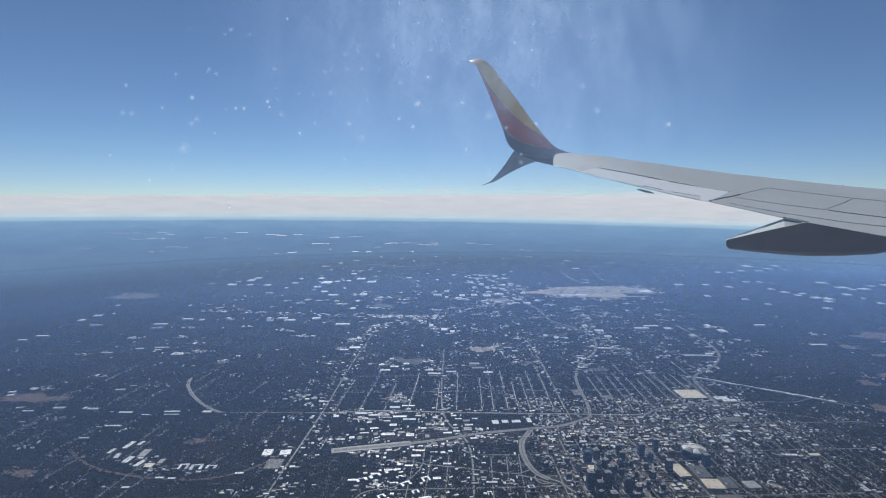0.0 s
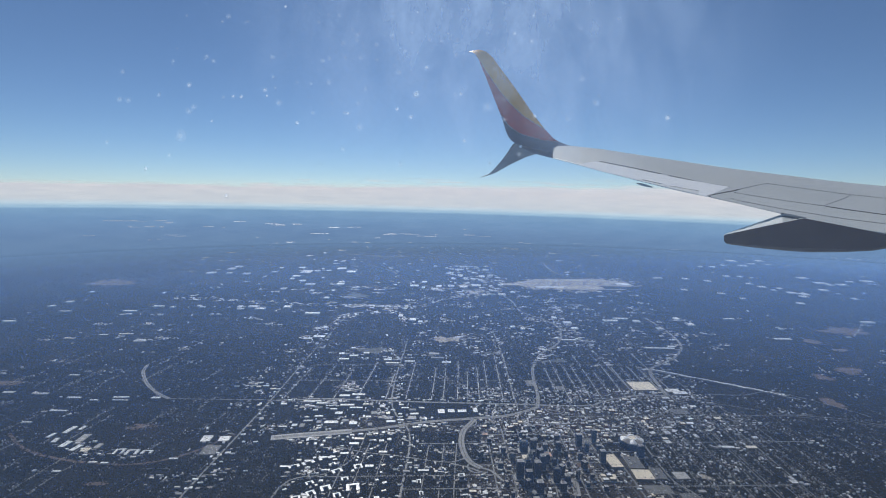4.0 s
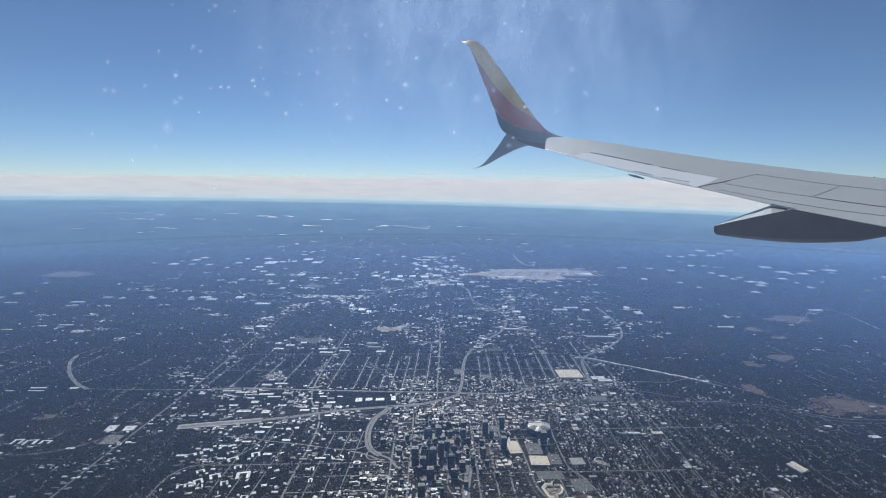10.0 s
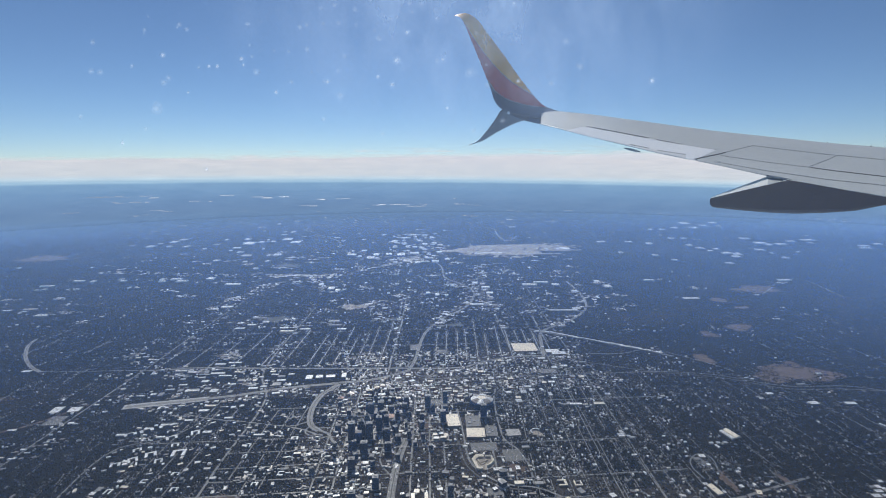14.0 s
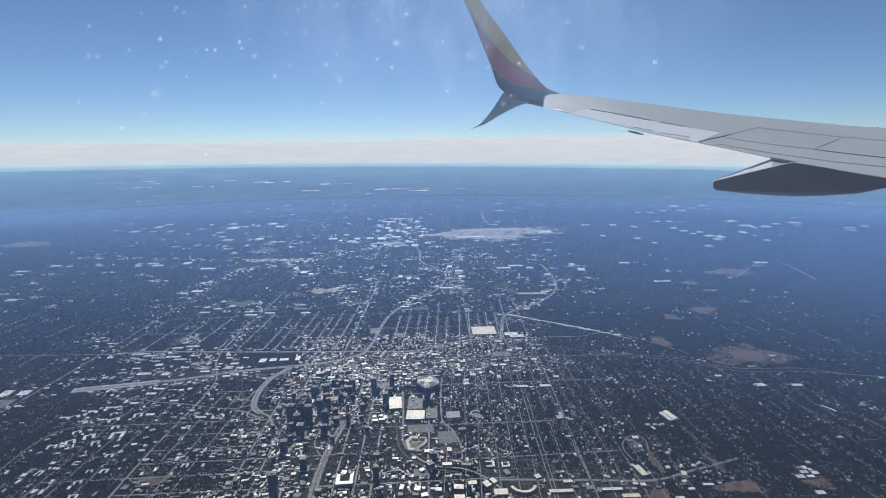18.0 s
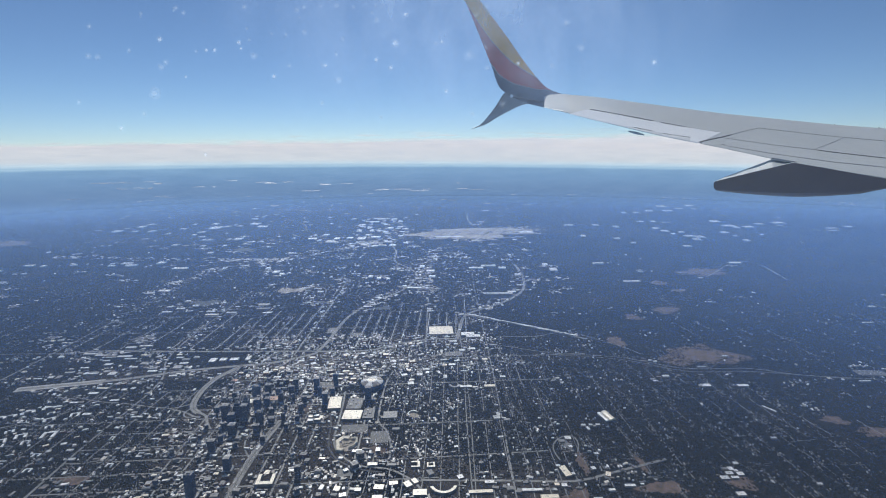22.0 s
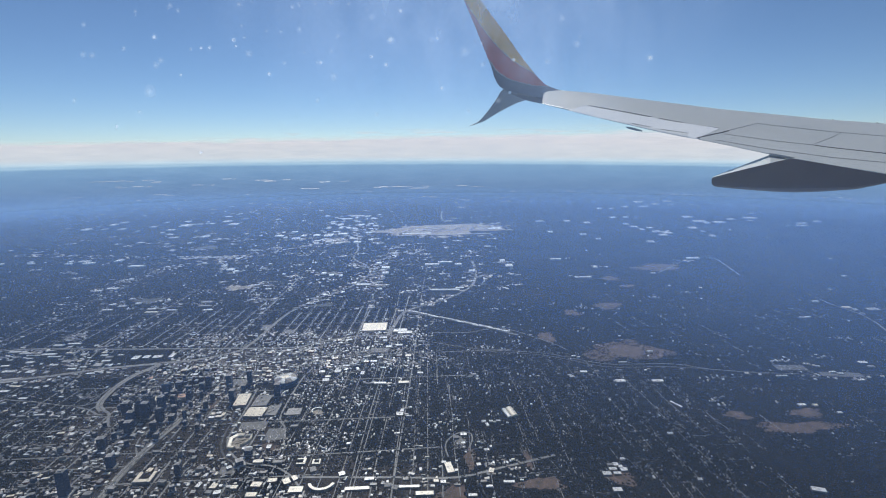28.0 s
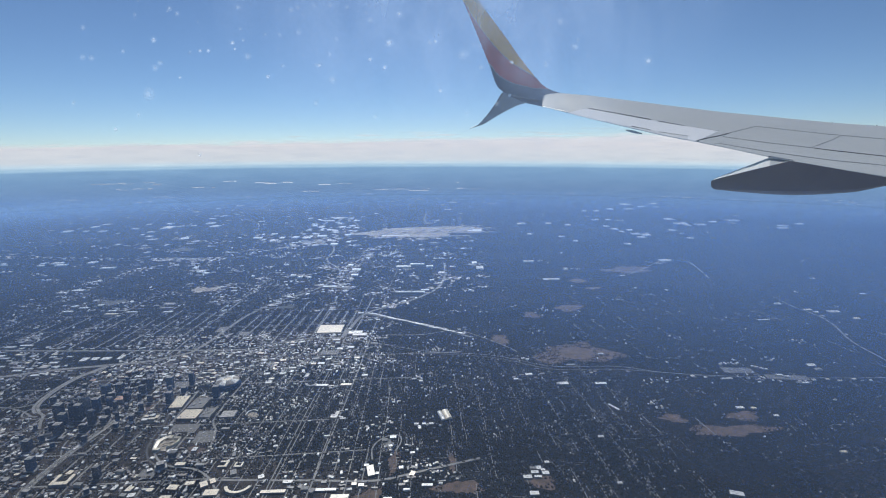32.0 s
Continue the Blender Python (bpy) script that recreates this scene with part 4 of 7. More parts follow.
class Kind:
    """Unit buildings of one kind; the first placing uses the model itself, later ones copy it."""

    def __init__(self, make):
        self.make, self.ob = make, None

    def put(self, x, y, w, d, h, turn):
        if self.ob is None:
            self.ob = self.make()
            first(self.ob, x, y, w, d, h, turn)
        else:
            take(x, y, max(w, d) * 0.5)
            made = copy_thing(self.ob, Matrix.Identity(4))
            made.matrix_basis = pose(x, y, 0, 0, 0, turn) @ Matrix.Diagonal((w, d, h, 1))


WARE = [Kind(lambda: building_shell("warehouse", "long low warehouse with a bright white roof", "warehouse", "warehouses", 1, 1, 1, M_WALL, M_WHITE_ROOF, 0.03, 2, 1)),
        Kind(lambda: building_shell("warehouse", "low warehouse with a grey gravel roof", "warehouse", "warehouses", 1, 1, 1, M_WALL, M_GREY_ROOF, 0.03, 3, 2)),
        Kind(lambda: building_shell("warehouse", "low cream roofed warehouse", "warehouse", "warehouses", 1, 1, 1, M_WALL, M_CREAM_ROOF, 0.03, 1, 3))]
SHOP = [Kind(lambda: building_shell("commercial_building", "low concrete commercial building with a white roof", "building", "city blocks", 1, 1, 1, M_WALL, M_WHITE_ROOF, 0.05, 2, 4)),
        Kind(lambda: building_shell("commercial_building", "brick commercial building with a grey roof", "building", "city blocks", 1, 1, 1, M_BRICK, M_GREY_ROOF, 0.05, 2, 5)),
        Kind(lambda: building_shell("commercial_building", "pale concrete office block with a grey roof", "building", "city blocks", 1, 1, 1, M_WALL, M_GREY_ROOF, 0.05, 3, 6)),
        Kind(lambda: building_shell("commercial_building", "low brick commercial building with a cream roof", "building", "city blocks", 1, 1, 1, M_BRICK, M_CREAM_ROOF, 0.05, 2, 7))]


def tower(x, y, w, d, h, turn, wall, style, label):
    ob = thing("office_tower", label, "skyscraper", "downtown towers")
    ob.matrix_basis = pose(x, y, 0, 0, 0, turn)
    take(x, y, max(w, d) * 0.6)
    bm = bmesh.new()
    if style == "setback":
        box(bm, -w / 2, w / 2, -d / 2, d / 2, 0, h * 0.78, 0.01)
        part("shaft", bm, wall, ob)
        bm = bmesh.new()
        box(bm, -w * 0.38, w * 0.38, -d * 0.38, d * 0.38, h * 0.775, h * 0.92, 0.01)
        part("upper_shaft", bm, wall, ob)
        bm = bmesh.new()
        lofted(bm, [[Vector((a * w * k, b * d * k, z)) for a, b in ((-0.5, -0.5), (0.5, -0.5), (0.5, 0.5), (-0.5, 0.5))] for k, z in ((0.56, h * 0.915), (0.4, h * 0.97), (0.12, h * 1.06))])
        part("crown", bm, M_WALL, ob, "pale stepped crown")
    elif style == "chamfer":
        lofted(bm, [[Vector((a * w, b * d, z)) for a, b in ((-0.5, -0.32), (-0.32, -0.5), (0.32, -0.5), (0.5, -0.32), (0.5, 0.32), (0.32, 0.5), (-0.32, 0.5), (-0.5, 0.32))] for z in (0, h * 0.96)])
        part("shaft", bm, wall, ob)
        bm = bmesh.new()
        box(bm, -w * 0.3, w * 0.3, -d * 0.3, d * 0.3, h * 0.955, h, 0.01)
        part("roof_plant", bm, M_DECK, ob)
    else:
        box(bm, -w / 2, w / 2, -d / 2, d / 2, 0, h * 0.97, 0.008)
        part("shaft", bm, wall, ob)
        bm = bmesh.new()
        box(bm, -w * 0.46, w * 0.46, -d * 0.46, d * 0.46, h * 0.965, h * 0.985)
        part("roof", bm, M_GREY_ROOF, ob)
        bm = bmesh.new()
        box(bm, -w * 0.2, w * 0.24, -d * 0.25, d * 0.2, h * 0.98, h * 1.02, 0.008)
        part("roof_plant", bm, M_GREY_ROOF, ob)
    bm = bmesh.new()
    box(bm, -w * 0.75, w * 0.75, -d * 0.7, d * 0.7, 0, 0.09, 0.006)
    part("podium", bm, M_GREY_ROOF, ob)
    return ob


BLUE, DARK, STONE = (M_GLASS_BLUE, "tall blue glass office tower"), (M_GLASS_DARK, "tall dark granite and glass office tower"), (M_GLASS_PALE, "tall pale stone office tower")

TOWERS_AT = []


def raise_cluster(*places):
    """Towers that stand out, placed and sized to fit the camera's view."""
    for x, y, w, d, h, style, (wall, label) in places:
        TOWERS_AT.append((x, y))
        tower(x, y, w, d, h * 0.82, 2.0, wall, style, label)


raise_cluster(
    (11.15, 33.5, 0.5, 0.46, 1.65, "plain", DARK), (11.8, 34.0, 0.52, 0.46, 1.55, "setback", DARK), (12.4, 33.6, 0.5, 0.44, 1.5, "plain", DARK), (11.7, 33.0, 0.46, 0.4, 1.1, "plain", BLUE),
    (12.1, 37.2, 0.62, 0.5, 1.1, "chamfer", BLUE), (12.9, 37.6, 0.5, 0.44, 1.0, "plain", DARK), (16.6, 38.0, 0.44, 0.4, 1.3, "plain", BLUE), (18.0, 38.6, 0.36, 0.32, 1.35, "plain", BLUE),
    (12.2, 25.5, 0.46, 0.42, 1.9, "plain", BLUE), (13.3, 27.9, 0.4, 0.4, 1.05, "plain", BLUE), (17.75, 26.9, 0.34, 0.32, 1.0, "plain", DARK), (13.65, 33.0, 0.5, 0.44, 1.3, "chamfer", DARK),
    (17.7, 35.6, 0.42, 0.4, 1.2, "plain", BLUE), (20.85, 36.3, 0.46, 0.42, 1.25, "plain", BLUE), (12.2, 31.8, 0.5, 0.46, 1.0, "plain", DARK), (11.6, 29.9, 0.46, 0.4, 1.0, "plain", DARK),
    (14.9, 38.2, 0.4, 0.36, 1.1, "plain", DARK), (21.15, 28.75, 0.5, 0.36, 0.5, "chamfer", DARK), (13.0, 34.6, 0.44, 0.4, 1.4, "plain", BLUE),
)


def raise_towers(*places):
    for x, y, w, h, style, (wall, label) in places:
        if any(abs(x - a) < 0.75 and abs(y - b) < 0.72 for a, b in TOWERS_AT):
            continue
        tower(x + rng.uniform(-0.12, 0.12), y + rng.uniform(-0.15, 0.15), w * rng.uniform(0.62, 1.0), w * rng.uniform(0.5, 0.85), h * rng.uniform(0.5, 0.74), rng.choice((2.0, 2.0, 30.0)), wall, style, label)


raise_towers(
    (8.7, 36.4, 0.42, 0.75, "plain", DARK), (11.2, 33.3, 0.5, 1.35, "setback", DARK), (12.2, 34.9, 0.55, 1.75, "setback", STONE), (14.1, 34.0, 0.5, 1.3, "plain", DARK),
    (11.9, 37.4, 0.46, 1.0, "chamfer", BLUE), (14.9, 37.3, 0.42, 1.15, "plain", DARK), (16.9, 37.2, 0.42, 1.05, "chamfer", BLUE), (18.0, 37.2, 0.36, 0.85, "plain", BLUE),
     (13.2, 27.7, 0.42, 0.9, "chamfer", BLUE),
    (14.4, 36.2, 0.5, 1.5, "setback", DARK), (16.1, 34.6, 0.46, 1.2, "plain", DARK), (12.3, 32.0, 0.44, 1.3, "chamfer", DARK), (13.8, 31.9, 0.46, 1.15, "plain", DARK),
    (10.1, 34.8, 0.42, 0.95, "plain", BLUE), (13.0, 33.2, 0.42, 1.6, "plain", BLUE), (15.2, 33.2, 0.42, 1.3, "chamfer", DARK), (13.2, 36.2, 0.46, 1.4, "plain", DARK),
    (11.0, 35.8, 0.4, 0.9, "plain", STONE),
)
raise_towers(
    (16.0, 36.0, 0.36, 0.9, "plain", DARK), (17.4, 35.9, 0.4, 0.8, "plain", STONE), (15.4, 38.7, 0.4, 0.8, "plain", DARK), (10.2, 31.2, 0.34, 0.7, "plain", DARK),
    (9.2, 29.6, 0.34, 0.6, "plain", STONE), (21.0, 27.6, 0.55, 0.55, "plain", DARK), (11.3, 28.7, 0.36, 0.8, "plain", DARK), (12.9, 30.3, 0.36, 0.75, "plain", BLUE),
    (16.8, 32.0, 0.34, 0.7, "plain", DARK), (10.9, 25.0, 0.4, 0.9, "plain", DARK), (9.6, 26.6, 0.36, 0.6, "plain", BLUE), (15.2, 24.6, 0.4, 0.8, "chamfer", BLUE),
    (17.0, 29.0, 0.34, 0.55, "plain", STONE), (7.0, 33.2, 0.34, 0.5, "plain", DARK), (12.2, 39.6, 0.36, 0.6, "plain", DARK), (11.6, 34.2, 0.4, 1.0, "plain", DARK),
    (12.6, 35.9, 0.36, 1.1, "plain", DARK), (14.0, 35.2, 0.4, 1.1, "chamfer", DARK), (13.5, 32.7, 0.36, 0.95, "plain", STONE), (14.9, 34.9, 0.34, 1.0, "plain", DARK),
    (10.6, 36.9, 0.34, 0.7, "plain", DARK),
)
raise_towers(
    (15.1, 36.3, 0.34, 0.9, "plain", DARK), (11.7, 31.0, 0.34, 0.9, "plain", BLUE), (14.6, 30.9, 0.34, 0.8, "plain", DARK), (16.2, 33.4, 0.32, 0.8, "plain", DARK),
    (17.2, 33.6, 0.32, 0.6, "plain", STONE), (12.8, 38.5, 0.34, 0.7, "plain", DARK), (11.4, 32.2, 0.5, 1.1, "plain", DARK), (12.7, 34.2, 0.5, 1.3, "plain", BLUE),
    (13.4, 35.4, 0.42, 1.2, "plain", BLUE), (12.0, 33.0, 0.4, 1.2, "plain", BLUE), (14.5, 33.2, 0.5, 0.9, "plain", DARK), (13.7, 37.1, 0.4, 0.9, "plain", BLUE), (10.6, 33.9, 0.46, 0.8, "plain", DARK),
    (12.9, 31.3, 0.5, 0.8, "plain", DARK), (11.6, 36.6, 0.4, 0.8, "plain", DARK), (16.6, 38.3, 0.36, 0.7, "plain", DARK),
    (10.0, 32.6, 0.36, 0.6, "plain", DARK), (15.6, 32.3, 0.36, 0.7, "plain", BLUE), (18.0, 25.6, 0.34, 0.75, "plain", BLUE), (1.4, 29.2, 0.3, 0.4, "plain", STONE),
)
raise_towers(
    (-0.6, 28.0, 0.3, 0.35, "plain", DARK), (9.6, 38.6, 0.34, 0.6, "plain", DARK), (13.6, 41.0, 0.34, 0.45, "plain", DARK),
)


def oval(a, b, r, z, n=40, gap=None):
    return [Vector((a * r * math.cos(2 * math.pi * i / n), b * r * math.sin(2 * math.pi * i / n), z)) for i in range(n)]


def domed_stadium(x, y):
    ob = thing("stadium", "domed stadium with pale faceted roof panels over blue glass", "stadium")
    ob.matrix_basis = pose(x, y, 0, 0, 0, 10)
    take(x, y, 1.2)
    bm = bmesh.new()
    lofted(bm, [[Vector((1.15 * r * c, 1.15 * r * q, z)) for c, q in ring(8)] for r, z in ((0.86, 0), (0.9, 0.3), (0.84, 0.42), (0.62, 0.5))])
    part("bowl", bm, M_GLASS_BLUE, ob, "blue glass stadium wall")
    for k in range(8):
        bm = bmesh.new()
        a0, a1 = math.pi * (k + 0.04) / 4, math.pi * (k + 0.96) / 4
        rows = []
        for r, z in ((0.80, 0.47), (0.56, 0.57), (0.34, 0.61)):
            rows.append([Vector((1.12 * r * math.cos(a), 1.12 * r * math.sin(a), z + (0.05 if i == 1 else 0))) for i, a in enumerate((a0, (a0 + a1) / 2, a1))] + [Vector((1.12 * r * math.cos(a), 1.12 * r * math.sin(a), z - 0.05)) for a in (a1, (a0 + a1) / 2, a0)])
        lofted(bm, rows)
        part("roof_panel", bm, M_WHITE_ROOF if k % 2 else M_WALL, ob)
    bm = bmesh.new()
    lofted(bm, [[Vector((r * c, r * q, z)) for c, q in ring(24)] for r, z in ((0.42, 0.57), (0.42, 0.65), (0.32, 0.65), (0.32, 0.6))])
    part("roof_ring", bm, M_WHITE_ROOF, ob, "round white roof opening ring")
    bm = bmesh.new()
    lofted(bm, [[Vector((0.33 * c, 0.33 * q, z)) for c, q in ring(24)] for z in (0.59, 0.615)])
    part("skylight", bm, M_CREAM_ROOF, ob, "pale skylight")


domed_stadium(20.95, 38.25)


def ballpark(x, y):
    """Two runs of cream stands in straight lengths round a tan ground."""
    ob = thing("ballpark", "ballpark with cream stands all round a tan ground", "ballpark")
    ob.location = (x, y, 0)
    take(x, y, 0.95)
    runs = (
        (0.27, [(0.0, 0.84), (-0.5, 0.82), (-0.84, 0.32), (-0.62, -0.76), (-0.26, -0.84)]),
        (0.15, [(0.1, 0.7), (0.54, 0.68), (0.62, 0.12), (0.4, -0.3), (0.1, -0.5)]),
    )
    for wide, corners in runs:
        for (x0, y0), (x1, y1) in zip(corners, corners[1:]):
            bm = bmesh.new()
            rows = []
            for u, v in ((x0, y0), (x1, y1)):
                inward = Vector((-u, -v, 0)).normalized() * wide
                p = Vector((u, v, 0))
                rows.append([p, p + Vector((0, 0, 0.16)), p + inward * 0.2 + Vector((0, 0, 0.18)), p + inward + Vector((0, 0, 0.13)), p + inward * 1.03])
            lofted(bm, rows)
            part("stand", bm, M_CREAM_ROOF, ob, "cream stand")
    bm = bmesh.new()
    lofted(bm, [oval(0.62, 0.72, 1, z, 24) for z in (0.012, 0.02)])
    part("outfield", bm, M_PALE, ob, "tan winter ground")
    for u, v, w, d, a in ((-0.02, 0.22, 0.5, 0.2, 30), (-0.12, -0.08, 0.42, 0.16, 30), (-0.36, 0.2, 0.14, 0.5, 20)):
        bm = bmesh.new()
        box(bm, -w / 2, w / 2, -d / 2, d / 2, 0.015, 0.07, 0.01)
        bmesh.ops.transform(bm, matrix=pose(u, v, 0, 0, 0, a), verts=bm.verts)
        part("stand_block", bm, M_APRON, ob)


ballpark(20.18, 30.15)


def exhibition_hall(x, y, w, d, h, turn, ribs):
    """A broad pale hall with raised roof ribs and plant."""
    ob = building_shell("exhibition_hall", "broad exhibition hall with a ribbed cream roof", "hall", "exhibition halls", w, d, h, M_WALL, M_CREAM_ROOF, 0.03, 0, 3)
    ob.matrix_basis = pose(x, y, 0, 0, 0, turn)
    take(x, y, max(w, d) * 0.5)
    for k in range(ribs):
        bm = bmesh.new()
        u = -w / 2 + w * (k + 0.5) / ribs
        box(bm, u - 0.014, u + 0.014, -d * 0.45, d * 0.45, h - 0.02, h + 0.006)
        part("roof_rib", bm, M_CREAM_ROOF, ob)
    for k in range(5):
        bm = bmesh.new()
        u, v = w * (0.17 * k - 0.34), d * (0.3 if k % 2 else -0.32)
        box(bm, u - 0.03, u + 0.03, v - 0.03, v + 0.03, h - 0.02, h + 0.03, 0.006)
        part("roof_unit", bm, M_WALL, ob)


exhibition_hall(19.98, 33.75, 1.35, 1.3, 0.16, -3, 7)
exhibition_hall(18.45, 35.5, 0.95, 1.8, 0.22, 4, 5)
exhibition_hall(26.9, 50.5, 2.5, 2.3, 0.14, 0, 7)


def dark_deck(x, y, w, d, h, turn):
    ob = building_shell("exhibition_hall", "low hall with a dark flat deck roof and pale edge", "hall", "exhibition halls", w, d, h, M_WALL, M_DECK, 0.04, 3, 8)
    ob.matrix_basis = pose(x, y, 0, 0, 0, turn)
    take(x, y, max(w, d) * 0.5)


dark_deck(21.15, 33.95, 0.8, 1.4, 0.13, -2)
dark_deck(19.95, 35.4, 1.1, 1.6, 0.15, -2)


def crescent(name, label, category, x, y, r, wide, h, start, end, roof, turn=0):
    """A curved block of flats or shops, in straight bays."""
    ob = thing(name, label, category)
    ob.matrix_basis = pose(x, y, 0, 0, 0, turn)
    take(x, y, r)
    n = max(4, int(abs(end - start) / 18))
    for k in range(n):
        a0, a1 = radians(start + (end - start) * k / n), radians(start + (end - start) * (k + 0.97) / n)
        for part_name, low, high, slack, mat in (("wall", 0, h, 0.0, M_WALL), ("roof", h - 0.005, h + 0.02, 0.015, roof)):
            bm = bmesh.new()
            lofted(bm, [[Vector(((r - wide + slack) * math.cos(a), (r - wide + slack) * math.sin(a), low)), Vector(((r - slack) * math.cos(a), (r - slack) * math.sin(a), low)), Vector(((r - slack) * math.cos(a), (r - slack) * math.sin(a), high)), Vector(((r - wide + slack) * math.cos(a), (r - wide + slack) * math.sin(a), high))] for a in (a0, a1)])
            part(part_name, bm, mat, ob)
    return ob


crescent("apartment_block", "curved cream roofed block round a planted forecourt", "apartments", 26.25, 25.75, 0.8, 0.2, 0.14, 195, 345, M_CREAM_ROOF)
crescent("school", "white roofed school curved round a brown yard", "school", 24.35, 33.75, 0.42, 0.1, 0.1, 40, 220, M_WHITE_ROOF)
crescent("parking_deck", "round grey parking deck with a planted middle", "parking deck", 27.6, 38.1, 0.5, 0.22, 0.1, 180, 360, M_GREY_ROOF)


def vaulted_hall(x, y, w, d, h, turn):
    """Two long barrel roofs side by side."""
    ob = thing("sports_hall", "sports hall under two cream barrel vaults", "hall")
    ob.matrix_basis = pose(x, y, 0, 0, 0, turn)
    take(x, y, d * 0.5)
    for u, wide, mat in ((-0.3 * w, 0.36 * w, M_WHITE_ROOF), (0.2 * w, 0.6 * w, M_CREAM_ROOF)):
        bm = bmesh.new()
        box(bm, u - wide / 2, u + wide / 2, -d / 2, d / 2, 0, h * 0.55)
        part("wall", bm, M_WALL, ob)
        bm = bmesh.new()
        lofted(bm, [[Vector((u - wide * 0.51 * math.cos(math.pi * k / 8), v, h * 0.54 + wide * 0.3 * math.sin(math.pi * k / 8))) for k in range(9)] for v in (-d * 0.51, d * 0.51)])
        part("vault", bm, mat, ob)


vaulted_hall(38.05, 32.6, 0.8, 1.15, 0.14, 14)

def u_block(x, y, w, d, h, turn):
    """A cream roofed block round three sides of a dark yard."""
    ob = thing("apartment_block", "broad cream roofed block round three sides of a yard", "apartments")
    ob.matrix_basis = pose(x, y, 0, 0, 0, turn)
    take(x, y, max(w, d) * 0.5)
    for x0, x1, y0, y1 in ((-w / 2, -w * 0.28, -d / 2, d / 2), (w * 0.28, w / 2, -d / 2, d / 2), (-w * 0.277, w * 0.277, -d / 2, -d * 0.2)):
        bm = bmesh.new()
        box(bm, x0, x1, y0, y1, 0, h)
        part("wing", bm, M_WALL, ob)
        bm = bmesh.new()
        box(bm, x0 + 0.012, x1 - 0.012, y0 + 0.012, y1 - 0.012, h - 0.005, h + 0.02)
        part("roof", bm, M_CREAM_ROOF, ob)


u_block(15.95, 26.65, 1.0, 0.95, 0.18, 2)
u_block(25.55, 27.65, 0.5, 0.5, 0.1, 0)
u_block(24.62, 27.75, 0.6, 0.55, 0.1, 90)


def hotel_group(x, y):
    """Cream roofed blocks of different heights joined on one podium."""
    ob = thing("civic_building", "group of joined cream and white roofed civic blocks", "building")
    ob.location = (x, y, 0)
    take(x, y, 0.6)
    bm = bmesh.new()
    box(bm, -0.6, 0.6, -0.45, 0.45, 0, 0.07, 0.01)
    part("podium", bm, M_WALL, ob)
    for u, v, w, d, h, mat in ((-0.36, 0.2, 0.34, 0.3, 0.2, M_CREAM_ROOF), (0.05, 0.22, 0.36, 0.3, 0.26, M_WHITE_ROOF), (0.4, 0.12, 0.26, 0.44, 0.18, M_CREAM_ROOF), (-0.3, -0.2, 0.42, 0.3, 0.16, M_WHITE_ROOF), (0.2, -0.22, 0.44, 0.26, 0.22, M_CREAM_ROOF)):
        bm = bmesh.new()
        box(bm, u - w / 2, u + w / 2, v - d / 2, v + d / 2, 0.066, h, 0.008)
        block = part("block", bm, M_WALL, ob)
        bm = bmesh.new()
        box(bm, u - w / 2 + 0.015, u + w / 2 - 0.015, v - d / 2 + 0.015, v + d / 2 - 0.015, h - 0.004, h + 0.02)
        part("roof", bm, mat, block)


hotel_group(17.42, 33.35)


def clay_hall(x, y, w, d, h):
    ob = building_shell("commercial_building", "office block with an orange pink roof", "building", "city blocks", w, d, h, M_WALL, M_CLAY, 0.03, 2, 9)
    ob.matrix_basis = pose(x, y, 0, 0, 0, 2)
    take(x, y, max(w, d) * 0.5)


clay_hall(13.72, 36.2, 0.62, 0.62, 0.32)
clay_hall(9.4, 39.9, 0.5, 0.4, 0.12)

rng = random.Random(21)
# halls and sheds that stand out

def raise_halls(*places):
    for kind, x, y, w, d, h, a in places:
        k = 0.62 if x < -14 else 1.0
        WARE[kind].put(x, y, w * k, d * k, h, a)


raise_halls(
    (1, 22.7, 33.7, 1.0, 0.9, 0.1, 2), (2, 33.5, 26.7, 0.42, 1.0, 0.08, 12), (0, 34.5, 29.15, 0.24, 0.2, 0.08, 10), (0, 35.9, 28.3, 0.3, 0.22, 0.1, 10), (0, 20.45, 27.4, 0.3, 0.26, 0.12, 30), (0, 20.9, 29.2, 0.6, 0.3, 0.2, 0), (0, 27.2, 29.5, 0.26, 0.2, 0.1, 0), (0, 36.3, 31.2, 0.2, 0.4, 0.08, 14), (0, 24.75, 40.2, 0.5, 0.5, 0.1, 0), (0, 24.05, 38.6, 0.5, 0.5, 0.1, 4), (2, 24.1, 39.2, 0.45, 0.3, 0.1, 4), (0, 26.9, 39.7, 0.3, 0.5, 0.1, 0),
    (0, 30.3, 33.0, 0.5, 0.3, 0.1, 0), (0, 30.45, 33.4, 0.25, 0.4, 0.1, 0), (0, 27.25, 26.45, 0.35, 0.35, 0.1, 20),
    (1, 23.2, 31.8, 0.5, 0.25, 0.1, 0), (2, 24.2, 25.95, 0.4, 0.5, 0.1, 30),
)
